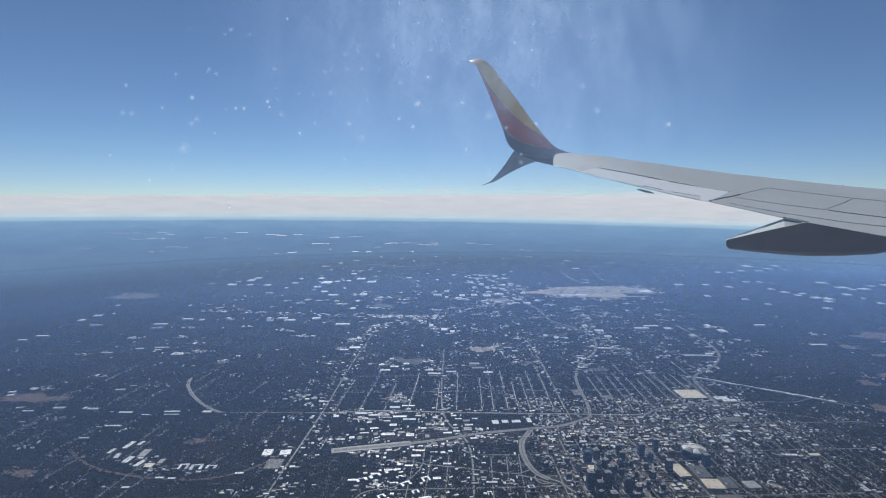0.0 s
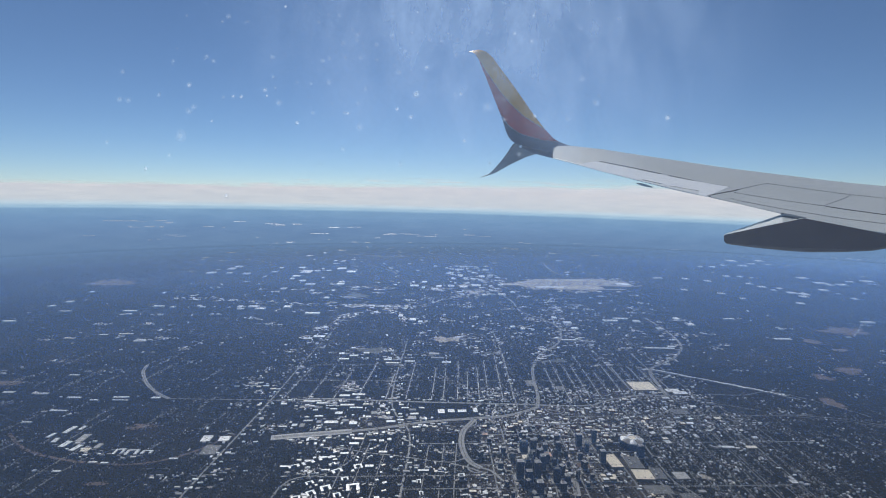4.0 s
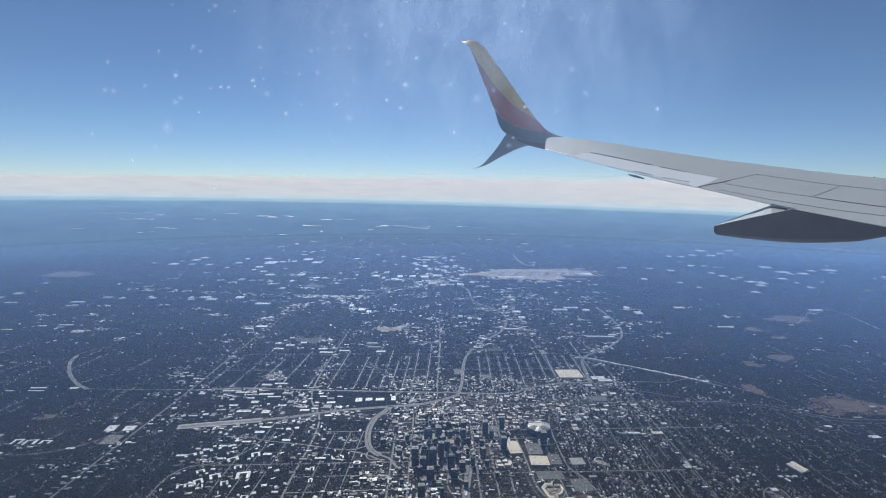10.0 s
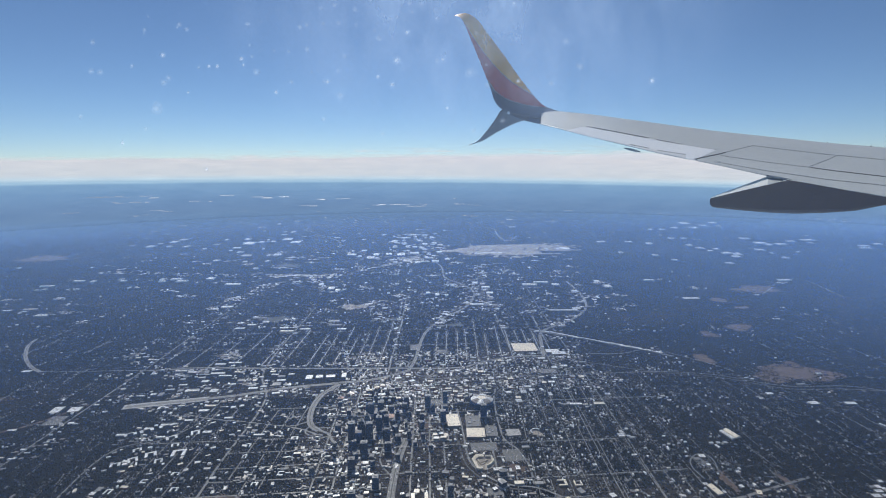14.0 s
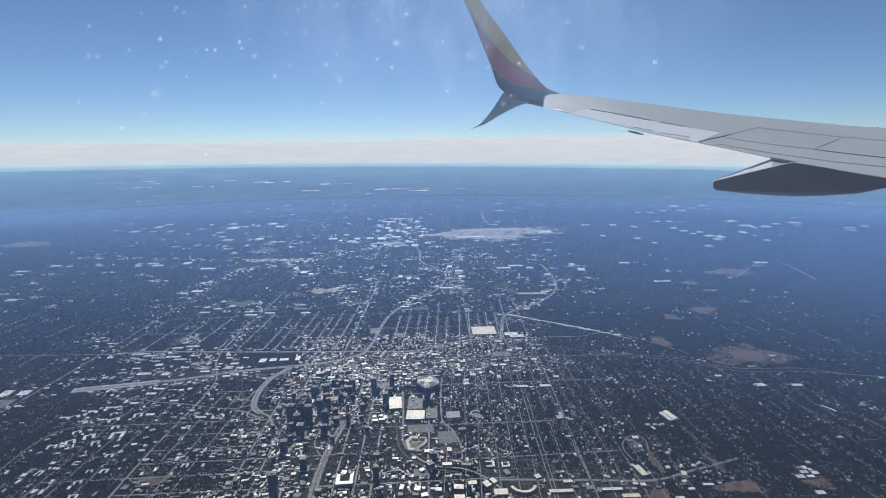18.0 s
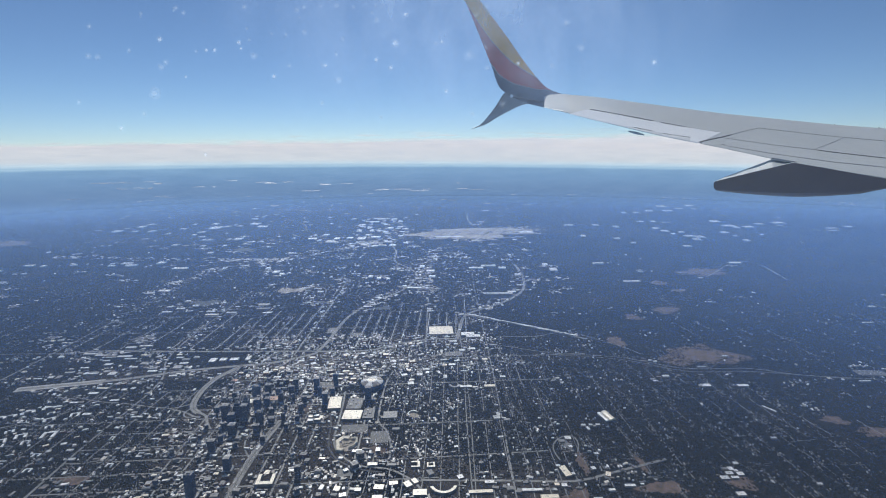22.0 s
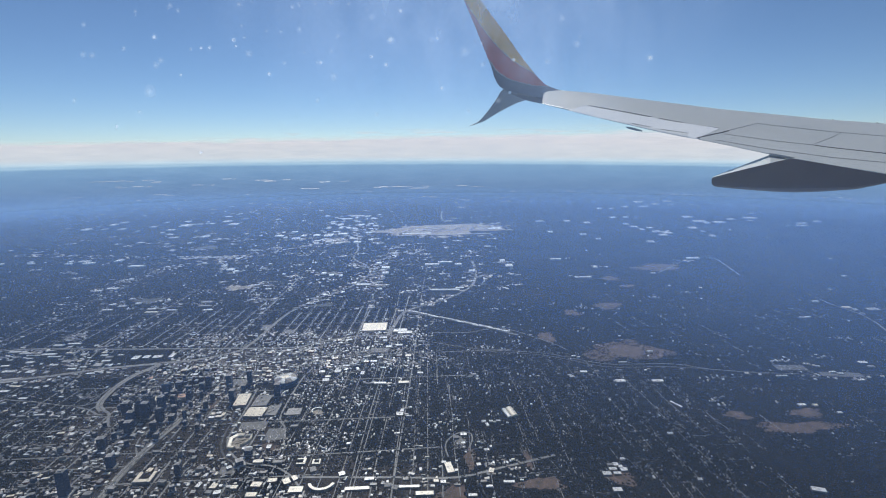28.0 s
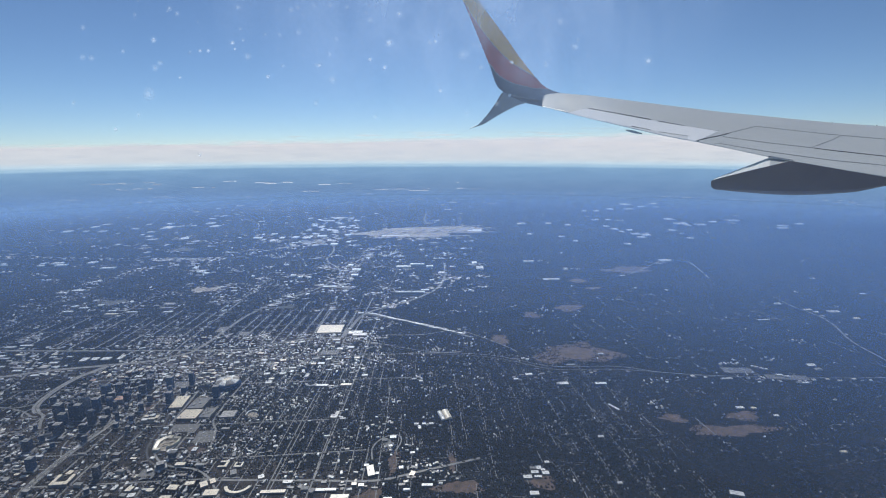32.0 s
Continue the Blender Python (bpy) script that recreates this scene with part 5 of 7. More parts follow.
raise_halls(
    (2, 24.6, 26.2, 0.3, 0.45, 0.1, 30), (2, 22.55, 24.9, 0.6, 0.35, 0.1, 0), (2, 20.2, 25.75, 0.36, 0.42, 0.1, -8), (0, 19.3, 25.9, 0.24, 0.4, 0.1, -8), (2, 21.4, 25.6, 0.36, 0.3, 0.1, -4),
    (2, 28.3, 25.1, 1.4, 0.26, 0.1, 0), (1, 30.0, 25.3, 0.4, 0.3, 0.1, 0), (2, 22.0, 27.9, 0.6, 0.3, 0.12, 0), (1, 23.2, 27.8, 0.5, 0.25, 0.12, 0), (0, 22.2, 29.4, 0.3, 0.4, 0.12, 0),
    (0, 43.3, 26.4, 0.3, 0.3, 0.1, 0),
)
raise_halls(
    (0, 43.0, 26.0, 0.45, 0.25, 0.1, 0), (0, 29.6, 49.4, 1.4, 0.8, 0.1, 0),
    (2, 32.05, 24.5, 1.0, 0.3, 0.1, 0), (2, 24.9, 25.2, 0.8, 0.5, 0.1, 0), (0, 20.6, 25.2, 0.4, 0.32, 0.1, 10),
)
raise_halls(
    (2, 12.0, 35.9, 0.5, 0.6, 0.3, 0),
    (0, 50.2, 33.1, 0.16, 1.0, 0.06, 28),
)
raise_halls(
    (0, 53.4, 23.6, 0.7, 0.35, 0.1, -20), (0, 5.9, 44.2, 0.6, 0.8, 0.12, 2), (0, 6.8, 44.3, 0.6, 0.6, 0.12, 2), (0, 7.8, 44.3, 0.8, 0.55, 0.12, 2), (0, 9.0, 44.5, 0.4, 0.9, 0.12, 2),
    (0, 42.5, 25.6, 0.5, 0.3, 0.1, 0),
    (0, 43.6, 25.9, 0.4, 0.3, 0.1, 0), (0, 42.6, 24.2, 0.5, 0.3, 0.1, 0),
)
for kind, x, y, w, d, a in (
    (0, -24.6, 40.6, 0.4, 1.2, -8), (1, -22.6, 39.2, 0.6, 1.2, 0), (0, -23.3, 38.2, 0.5, 0.95, -6), (2, -21.2, 37.3, 0.6, 0.6, -4), (0, -24.5, 38.8, 0.35, 0.75, 8), (0, -22.1, 37.6, 0.4, 0.9, -14),
    (0, -25.4, 39.6, 0.3, 0.8, -8), (0, -23.8, 40.9, 0.3, 0.7, -8), (1, -20.6, 37.9, 0.4, 0.7, 0), (0, -12.9, 39.1, 0.76, 1.0, 4), (0, -11.5, 39.1, 0.85, 0.8, 6),
):
    WARE[kind].put(x, y, w, d, 0.08, a)
# terminals and hangars
for k in range(9):
    WARE[0].put(30.5 + 1.9 * k, 110.8 + rng.uniform(-0.3, 0.3), 0.9, 0.5, 0.12, 4)
    if k % 2:
        WARE[2].put(29.5 + 2.0 * k, 101.6 + rng.uniform(-0.3, 0.3), 1.0, 0.6, 0.12, 4)
def raise_outer_halls(*places):
    """Halls and sheds of the outer districts: place, width, depth and turn."""
    for x, y, w, d, a in places:
        if y > 70:
            FAR_HALLS.append((x, y, w * 0.72, d * 1.05, 0.16, radians(a)))
            take(x, y, max(w, d) * 0.5)
        else:
            WARE[rng.choices((0, 1, 2), (8, 1, 1))[0]].put(x, y, w, d, 0.1, a + rng.uniform(-2, 2))


FAR_HALLS = []


raise_outer_halls(
    (-46.9, 120.6, 2.43, 1.87, -2), (-44.6, 127.2, 2.14, 2.08, -2), (-44.1, 130.8, 2.34, 2.2, -2), (-38.4, 119.9, 2.02, 1.86, -2), (-32.9, 116.4, 0.91, 0.91, -2), (-42.6, 120.3, 1.62, 1.24, -2),
    (-32.6, 122.7, 2.06, 1.3, -2), (-32.9, 129.8, 1.16, 1.16, -2), (-27.9, 130.3, 1.9, 1.9, -2), (-25.2, 123.8, 3.33, 3.31, -2), (-22.9, 125.3, 1.83, 1.36, -2), (-22.2, 128.9, 0.87, 0.87, -2),
    (-20.2, 126, 1.41, 1.41, -2), (-17.6, 129.5, 2.9, 2.17, -2), (-14.4, 124.6, 2.94, 2.02, -2), (-28.5, 162.2, 1.45, 1.45, -3), (-26, 113.6, 1.02, 1.02, -2), (-23.2, 111.2, 1.87, 1.07, -2),
)
raise_outer_halls(
    (-26, 117.3, 2.24, 1.19, -2), (-20.5, 107, 2.77, 1.5, -2), (-18.5, 100.2, 1.13, 1.13, -2), (-14.3, 93.4, 1.26, 1.15, -2), (-14.2, 107.8, 2.06, 1.52, -2), (-24.6, 101.8, 1.49, 1.35, -2),
    (-19.3, 85.6, 1.64, 1.29, -2), (-25, 85.6, 2.41, 0.96, -2), (-33.3, 84.9, 1.24, 0.63, -2), (-26.6, 84, 1.42, 0.62, -2), (-14.1, 81.2, 3.21, 0.88, -2), (-10.4, 73, 0.58, 0.58, -2),
    (-11.5, 67.1, 1.14, 0.61, -2), (-10.2, 68.1, 1.55, 0.83, -2), (-33, 65.7, 1.26, 0.96, -2), (-43, 79.2, 1.42, 0.55, -2), (-36.4, 67.5, 0.91, 0.4, -2), (-5.9, 60.7, 0.69, 0.5, -2),
)
raise_outer_halls(
    (-0.1, 58.6, 1.01, 0.47, -2), (-2.9, 61, 0.7, 0.56, -2), (5.9, 103, 1.98, 1.87, -2), (6.8, 106.2, 1.56, 1.49, -2), (3.7, 111.2, 1.63, 1.09, -2), (1.6, 106.6, 2.4, 1, -2),
    (3.5, 104.5, 0.94, 0.94, -2), (9.4, 106.6, 1.8, 1.5, -2), (12, 105.8, 2.27, 1.48, -2), (14.8, 107.5, 2.67, 1.53, -2), (11.6, 101.4, 0.69, 0.69, -2), (13.3, 98.9, 1.68, 1.3, -2),
    (13.9, 134.7, 3.02, 2.38, -2), (12.4, 129.8, 3.21, 1.47, -2), (15.7, 124.8, 1.26, 1.26, -2), (17.2, 119.4, 1.88, 1.88, -2), (19.4, 120.9, 1.77, 1.29, -2), (20.1, 108.5, 1.59, 1.04, -2),
)
raise_outer_halls(
    (17.8, 101.5, 2.18, 1.37, -2), (19, 97.9, 1.88, 1.28, -2), (16.4, 113.9, 1.67, 1.14, -2), (10.3, 115.2, 1.56, 1.16, -2), (12.2, 120.7, 1.76, 1.28, -2), (14.7, 115.6, 1.3, 1.18, -2),
    (33.3, 77.8, 3.12, 0.83, -2), (35.4, 79.2, 3.18, 0.57, -2), (37.4, 77.6, 1.51, 0.83, -2), (24.8, 79.6, 1.09, 0.86, -2), (26.1, 76.5, 1.75, 0.8, -2), (26.3, 73.1, 1.34, 0.73, -2),
    (23.8, 67.2, 1.93, 0.62, -2), (6.4, 135.4, 1.52, 1.52, -2), (19.9, 72.2, 0.66, 0.66, -2), (17.2, 73.7, 0.93, 0.74, -2), (18.5, 72.6, 0.83, 0.72, -2), (11.3, 73.8, 0.51, 0.49, -2),
)
raise_outer_halls(
    (2.2, 77.5, 1.32, 1.08, -2), (0.2, 80.2, 0.91, 0.86, -2), (3.4, 76.3, 0.96, 0.79, -2), (5.4, 60.9, 1.26, 0.68, -2), (10.8, 63.3, 0.51, 0.41, -2), (11.3, 66.1, 0.76, 0.61, -2),
    (34.8, 63.7, 3.77, 0.57, -2), (48.2, 110.6, 2.5, 2.19, -2), (39.1, 73.2, 1.26, 0.99, -2), (36.7, 64.4, 1.12, 0.58, -2), (45.1, 75.9, 1.49, 1.49, -2), (44.6, 79.4, 1.09, 1.09, -2),
    (69.8, 115.9, 1.7, 1.7, -2), (81, 140.1, 1.57, 1.57, -3), (84.3, 139.8, 2.04, 1.74, -3), (89.4, 143, 2.41, 1.82, -3), (97.7, 153.2, 3.43, 3.13, -3), (94.6, 142.6, 3.2, 1.81, -3),
)
raise_outer_halls(
    (100.2, 147.3, 2.48, 1.93, -3), (106.8, 153.8, 2.92, 2.11, -3), (104, 145.6, 1.63, 1.63, -3), (78.6, 123.2, 2.09, 1.36, -2), (81.7, 122.9, 1.39, 1.36, -2), (77.8, 112.8, 1.53, 1.53, -2),
    (78.1, 108.9, 1.98, 1.61, -2), (78.3, 105.2, 1.2, 1.2, -2), (80.9, 107.2, 1.46, 1.04, -2), (80.2, 102.4, 2.33, 1.43, -2), (81.7, 100.9, 2.3, 1.4, -2), (79.8, 98.5, 2.03, 1.33, -2),
    (74.4, 92, 1.69, 1.17, -2), (96.5, 121.6, 2.89, 2.01, -2), (95.8, 114.6, 3.64, 1.79, -2), (96.1, 112.1, 1.53, 1.53, -2), (99.2, 112.6, 2.94, 1.73, -2), (104.3, 116.4, 2.11, 1.23, -2),
)
raise_outer_halls(
    (89.6, 105.8, 1.93, 1.53, -2), (89.5, 101.6, 0.93, 0.93, -2), (88.7, 96.6, 1.33, 1.29, -2), (109.7, 117.7, 3.74, 1.89, -2), (107.3, 113.6, 1.42, 1.42, -2), (115.9, 108.9, 2.85, 1.09, -2),
    (113.8, 106, 3.03, 1.03, -2), (121, 110.8, 2.02, 1.13, -2), (53.3, 79.5, 2.29, 0.58, -2), (75, 78, 2.62, 0.85, -2), (54.3, 68.3, 2.38, 0.66, -2), (57.8, 73.6, 0.85, 0.5, -2),
    (59.6, 119.3, 2.69, 1.27, -2), (58.6, 104.7, 1.31, 1.31, -2), (64.4, 101, 1.72, 0.92, -2), (65.8, 96, 1.21, 0.84, -2), (66, 118.8, 2.01, 1.26, -2), (52.4, 42.4, 0.5, 0.28, -2),
)
raise_outer_halls(
    (49.1, 40.3, 0.72, 0.2, -2), (47.6, 36.9, 0.75, 0.43, -2), (50.5, 36.7, 0.88, 0.36, -2), (60.7, 36.9, 0.93, 0.2, -2), (69.1, 38.9, 0.69, 0.4, -2), (69.1, 38.1, 0.55, 0.31, -2),
    (66.3, 35.8, 0.52, 0.21, -2), (65.2, 37.3, 0.54, 0.22, -2), (65.6, 37, 0.53, 0.22, -2), (59, 32.4, 0.55, 0.29, -2), (59.9, 32.3, 0.35, 0.23, -2), (60.8, 31.2, 0.34, 0.2, -2),
    (48, 29.4, 0.36, 0.2, -2), (43.9, 26.9, 0.27, 0.21, -2), (43.5, 26.2, 0.23, 0.2, -2), (47.5, 24.8, 0.28, 0.2, -2), (79.3, 52.8, 0.91, 0.56, -2), (79.6, 52, 0.48, 0.41, -2),
)
raise_outer_halls(
    (81.6, 52, 1.26, 0.68, -2), (79.3, 50.7, 0.41, 0.39, -2), (77.5, 55.2, 0.76, 0.46, -3), (72.4, 50, 1.27, 0.25, -2), (82.2, 49.7, 0.63, 0.38, -2), (62, 26.9, 0.37, 0.2, -2),
    (61.7, 39.6, 0.14, 0.2, -2), (61.9, 39.7, 0.14, 0.2, -2), (62.2, 39.8, 0.14, 0.2, -2), (62.2, 39.6, 0.14, 0.2, -2), (62.5, 39.7, 0.14, 0.2, -2), (62.8, 39.8, 0.14, 0.2, -2),
    (62.8, 39.5, 0.14, 0.2, -2), (63.1, 39.6, 0.14, 0.2, -2), (63.3, 39.7, 0.14, 0.2, -2), (64.1, 39, 0.19, 0.2, -2), (64.3, 38.9, 0.19, 0.2, -2), (64.4, 38.8, 0.18, 0.2, -2),
)
raise_outer_halls(
    (64.6, 38.6, 0.18, 0.2, -2), (64.7, 38.5, 0.18, 0.2, -2), (64.9, 38.4, 0.18, 0.2, -2), (-35.7, 48.3, 1.08, 0.41, -1), (-32.3, 48, 1.08, 0.4, -1), (-24.4, 47.2, 1.49, 0.29, -1),
    (-24.1, 46.5, 1.47, 0.2, -1), (-21.1, 47.1, 0.8, 0.39, -1), (-32.8, 65.5, 1.46, 0.74, -1), (-42.4, 66.4, 1.48, 0.38, -1), (-57.3, 88, 1.75, 0.98, 0), (-57.9, 84.7, 1.21, 0.91, 0),
    (-53.3, 81.1, 2.69, 0.56, 0), (-32.7, 53, 1.01, 0.37, -1), (-32, 54.1, 0.73, 0.25, -1), (-39.1, 68.1, 1.14, 0.4, -1), (-36.4, 68.6, 1.91, 0.4, -1), (-42.4, 79.5, 1.32, 0.54, 0),
)
raise_outer_halls(
    (-40.7, 85.2, 2.36, 0.62, 0), (-37.3, 79.4, 0.88, 0.54, 0), (-27.3, 85.4, 0.95, 0.62, 0), (-23.4, 84.1, 2.35, 0.91, 0), (-26.5, 46.5, 0.79, 0.2, -1), (-28.7, 47.1, 1.33, 0.29, -1),
    (-38.1, 47.6, 1.07, 0.2, -1), (-36.8, 45.2, 0.51, 0.2, -1), (-29.1, 41.9, 0.85, 0.2, -1), (-19.5, 35.5, 0.61, 0.2, -1), (-18.6, 35.4, 0.57, 0.2, -1), (-21.2, 34.3, 0.59, 0.2, -1),
    (-22.8, 34.4, 0.24, 0.2, -1), (-14, 36, 0.62, 0.2, -1), (-43.4, 81.7, 2.9, 0.57, 0), (-56.9, 74.7, 2.48, 0.48, -1), (-58.1, 72.6, 1.6, 0.45, -1), (-29.2, 44, 0.5, 0.2, -1),
)
raise_outer_halls(
    (-28.1, 44.2, 1.5, 0.26, -1),
)
raise_outer_halls(
    (-6.4, 46.4, 0.96, 0.38, -1), (-5.3, 46, 0.84, 0.38, -1), (-6, 45.3, 0.52, 0.27, -1), (-3.4, 47.8, 0.99, 0.41, -1), (-2.1, 48.1, 1.27, 0.31, -1), (-4.9, 43.2, 0.74, 0.25, -1),
    (-3.6, 42, 1.21, 0.32, -1), (-2.8, 45.6, 1.31, 0.37, -1), (-1.9, 45, 1.19, 0.27, -1), (-3.9, 44.7, 0.62, 0.27, -1), (-1.1, 45.8, 0.53, 0.28, -1), (-7.5, 41.2, 0.71, 0.23, -1),
    (2.6, 45, 0.67, 0.27, -1), (3.3, 44.6, 0.62, 0.36, -1), (4.1, 45, 0.52, 0.27, -1), (0.5, 57.4, 1.51, 0.44, -1), (2.5, 58, 1.19, 0.44, -1), (5.8, 59.3, 1.56, 0.47, -1),
)
raise_outer_halls(
    (6.8, 57.7, 1.12, 0.44, -1), (-4.3, 60, 1.02, 0.47, -1), (-5.3, 58.7, 1.2, 0.45, -1), (-4.1, 35.7, 0.5, 0.23, -1), (-3.1, 36.2, 0.63, 0.24, -1), (-2.4, 36.3, 0.42, 0.24, -1),
    (0.5, 35, 0.61, 0.28, -1), (4.4, 34.4, 0.8, 0.22, -1), (-1.6, 36.8, 0.64, 0.25, -1), (-1.1, 38.3, 0.75, 0.33, -1), (-0.8, 39.1, 0.77, 0.28, -1), (1.3, 37, 0.64, 0.25, -1),
    (1.5, 42.2, 0.78, 0.32, -1), (2.3, 42.5, 0.59, 0.24, -1), (-5.5, 34.9, 0.81, 0.22, -1), (3.2, 34.3, 0.52, 0.22, -1), (-2.6, 33.1, 0.27, 0.22, -1), (-12.4, 50, 0.45, 0.33, -1),
)
raise_outer_halls(
    (-11.7, 50.2, 0.57, 0.33, -1), (-10.8, 49.4, 0.56, 0.32, -1), (-8.7, 45.8, 0.52, 0.37, -1), (30.1, 48.8, 1.44, 0.71, -2), (26.9, 39.5, 0.33, 0.26, -2), (28.5, 37.8, 1, 0.3, -2),
    (30.4, 37.8, 0.86, 0.37, -2), (30.3, 32.9, 0.44, 0.35, -2), (32.7, 25.5, 0.29, 0.23, -2), (33.1, 25.4, 0.32, 0.25, -2), (31.2, 25.1, 1.16, 0.21, -2), (28.9, 25.9, 0.55, 0.23, -2),
    (36.8, 25.2, 0.63, 0.2, -2), (34.1, 29.8, 0.37, 0.29, -2), (34.6, 30.1, 0.41, 0.3, -2), (36.6, 31.6, 0.27, 0.22, -2), (37.1, 31.6, 0.31, 0.21, -2), (36.1, 31.6, 0.31, 0.22, -2),
)
raise_outer_halls(
    (45.2, 38.7, 0.56, 0.31, -2), (29.7, 45.5, 0.59, 0.41, -2), (28.7, 45.2, 0.53, 0.41, -2), (30.6, 43, 0.51, 0.37, -2), (43, 26.4, 0.4, 0.2, -2), (43.1, 25.6, 0.42, 0.2, -2),
    (33.2, 27.2, 0.27, 0.22, -2), (33.9, 26.4, 0.2, 0.2, -2), (31.7, 39.4, 0.47, 0.32, -2), (27.6, 42, 0.6, 0.36, -2), (28, 47.5, 0.73, 0.45, -2), (31.8, 46.3, 0.66, 0.32, -2),
    (25.3, 41.2, 0.59, 0.34, -2), (47.2, 36.9, 0.31, 0.25, -2),
)
# long sheds beside the rail yard
for k in range(26):
    u = k / 25
    x, y = 30.6 + 9.6 * u, 55.3 - 6.9 * u
    WARE[0].put(x + rng.uniform(-0.1, 0.1), y + 0.05 + rng.uniform(-0.08, 0.08), rng.uniform(0.45, 0.95), rng.uniform(0.2, 0.4), 0.1, -35)


def scatter(kinds, count, x0, x1, y0, y1, small, large, low, high, turn, spread=3, weights=None, clump=None):
    """Buildings on open ground of a district, kept off roads and each other."""
    done, tries = 0, 0
    hubs = [(rng.uniform(x0, x1), rng.uniform(y0, y1)) for _ in range(clump)] if clump else None
    while done < count and tries < count * 14:
        tries += 1
        if hubs:
            hx, hy = rng.choice(hubs)
            x, y = rng.gauss(hx, (x1 - x0) * 0.045), rng.gauss(hy, (y1 - y0) * 0.03)
        else:
            x, y = rng.uniform(x0, x1), rng.uniform(y0, y1)
        w, d = rng.uniform(small, large), rng.uniform(small, large) * 0.8
        if 14.7 < x < 18.5 and 27.4 < y < 32.8 and rng.random() < 0.8:
            continue
        if not all(is_free(x + a * w * 0.5, y + b * d * 0.5) for a, b in ((0, 0), (-1, -1), (1, -1), (1, 1), (-1, 1))):
            continue
        kinds[rng.choices(range(len(kinds)), weights)[0] if weights else rng.randrange(len(kinds))].put(x, y, w, d, rng.uniform(low, high), turn + rng.uniform(-spread, spread))
        done += 1


def courtyard_block():
    """Flats round a yard open on one side, one unit wide and deep before they are placed."""
    ob = thing("apartment_block", "pale roofed apartment block round an open courtyard", "apartments", "apartment blocks")
    for x0, x1, y0, y1 in ((-0.5, -0.24, -0.5, 0.5), (-0.237, 0.5, 0.26, 0.5), (0.24, 0.5, -0.5, 0.257)):
        bm = bmesh.new()
        box(bm, x0, x1, y0, y1, 0, 0.93)
        part("wing", bm, M_WALL, ob)
        bm = bmesh.new()
        box(bm, x0 + 0.012, x1 - 0.012, y0 + 0.012, y1 - 0.012, 0.92, 1.0)
        part("roof", bm, M_WHITE_ROOF, ob)
    return ob


def corner_block():
    ob = thing("apartment_block", "grey roofed corner apartment block of brown brick", "apartments", "apartment blocks")
    for x0, x1, y0, y1 in ((-0.5, -0.2, -0.5, 0.5), (-0.197, 0.5, 0.2, 0.5)):
        bm = bmesh.new()
        box(bm, x0, x1, y0, y1, 0, 0.93)
        part("wing", bm, M_BRICK, ob)
        bm = bmesh.new()
        box(bm, x0 + 0.012, x1 - 0.012, y0 + 0.012, y1 - 0.012, 0.92, 1.0)
        part("roof", bm, M_GREY_ROOF, ob)
    return ob


FLATS = [Kind(courtyard_block), Kind(corner_block)]
for x, y, w, d, a in ((-18.5, 37.0, 0.72, 0.78, 6), (-17.5, 36.9, 0.9, 0.78, 8), (-16.4, 36.9, 0.78, 0.5, 3), (-3.6, 42.0, 1.0, 0.5, 2), (-4.9, 34.9, 0.8, 0.4, 25), (-4.0, 35.4, 0.9, 0.42, 34), (-2.95, 31.6, 0.6, 0.6, 30), (-2.1, 32.2, 0.7, 0.6, 25), (-0.3, 32.3, 0.9, 0.8, 10), (-0.3, 34.9, 0.6, 0.6, 20), (-2.9, 36.0, 0.9, 0.3, 27), (-3.3, 32.8, 0.55, 0.4, 29), (-1.7, 34.3, 0.75, 0.5, 30), (-3.8, 31.1, 0.6, 0.4, 17), (-1.2, 31.4, 0.5, 0.5, 20), (-1.0, 33.3, 0.5, 0.4, 20), (-2.2, 35.2, 0.5, 0.3, 30), (0.6, 29.9, 0.5, 0.34, 4), (-2.6, 28.3, 0.4, 0.5, -5), (-1.0, 29.2, 0.4, 0.4, 90), (4.1, 33.0, 0.32, 0.46, 4), (4.3, 31.6, 0.28, 0.44, 4), (5.9, 28.6, 0.4, 0.34, 2), (7.2, 29.6, 0.46, 0.36, 90)):
    FLATS[0].put(x, y, w, d, 0.12, a)
scatter(FLATS, 10, -4, 9, 23, 35, 0.3, 0.55, 0.08, 0.15, 12, 16)
scatter(SHOP, 34, -5, 2, 29.5, 37.5, 0.12, 0.36, 0.06, 0.13, 24, 10, weights=(6, 1, 2, 3))
scatter(FLATS, 4, 19, 27, 22.5, 26, 0.4, 0.7, 0.08, 0.15, 12, 14)
scatter(SHOP, 128, 9, 21, 24, 42, 0.18, 0.46, 0.06, 0.24, 2, 12, weights=(3, 2, 3, 2))
scatter(SHOP, 24, -4, 9, 24, 43, 0.2, 0.5, 0.06, 0.16, 2, 12, (5, 1, 2, 2), 7)
scatter(SHOP, 72, 9, 30, 39, 49, 0.2, 0.65, 0.06, 0.14, 8, 24, weights=(5, 1, 2, 2))
scatter(SHOP, 22, 20, 36, 22.5, 27, 0.2, 0.6, 0.06, 0.14, 2, 24, (5, 1, 2, 3))
scatter(WARE, 20, -7, 4, 40.5, 46, 0.25, 0.8, 0.06, 0.1, 2, weights=(3, 3, 1))
for x0, x1, y0, y1, count in ((9, 22, 97, 137, 60), (-40, 10, 80, 150, 18)):
    for _ in range(count):
        x, y = rng.uniform(x0, x1), rng.uniform(y0, y1)
        if is_free(x, y):
            FAR_HALLS.append((x, y, rng.uniform(0.5, 1.6), rng.uniform(0.4, 1.0), 0.13, rng.uniform(-0.08, 0.08)))
            take(x, y, 0.4)


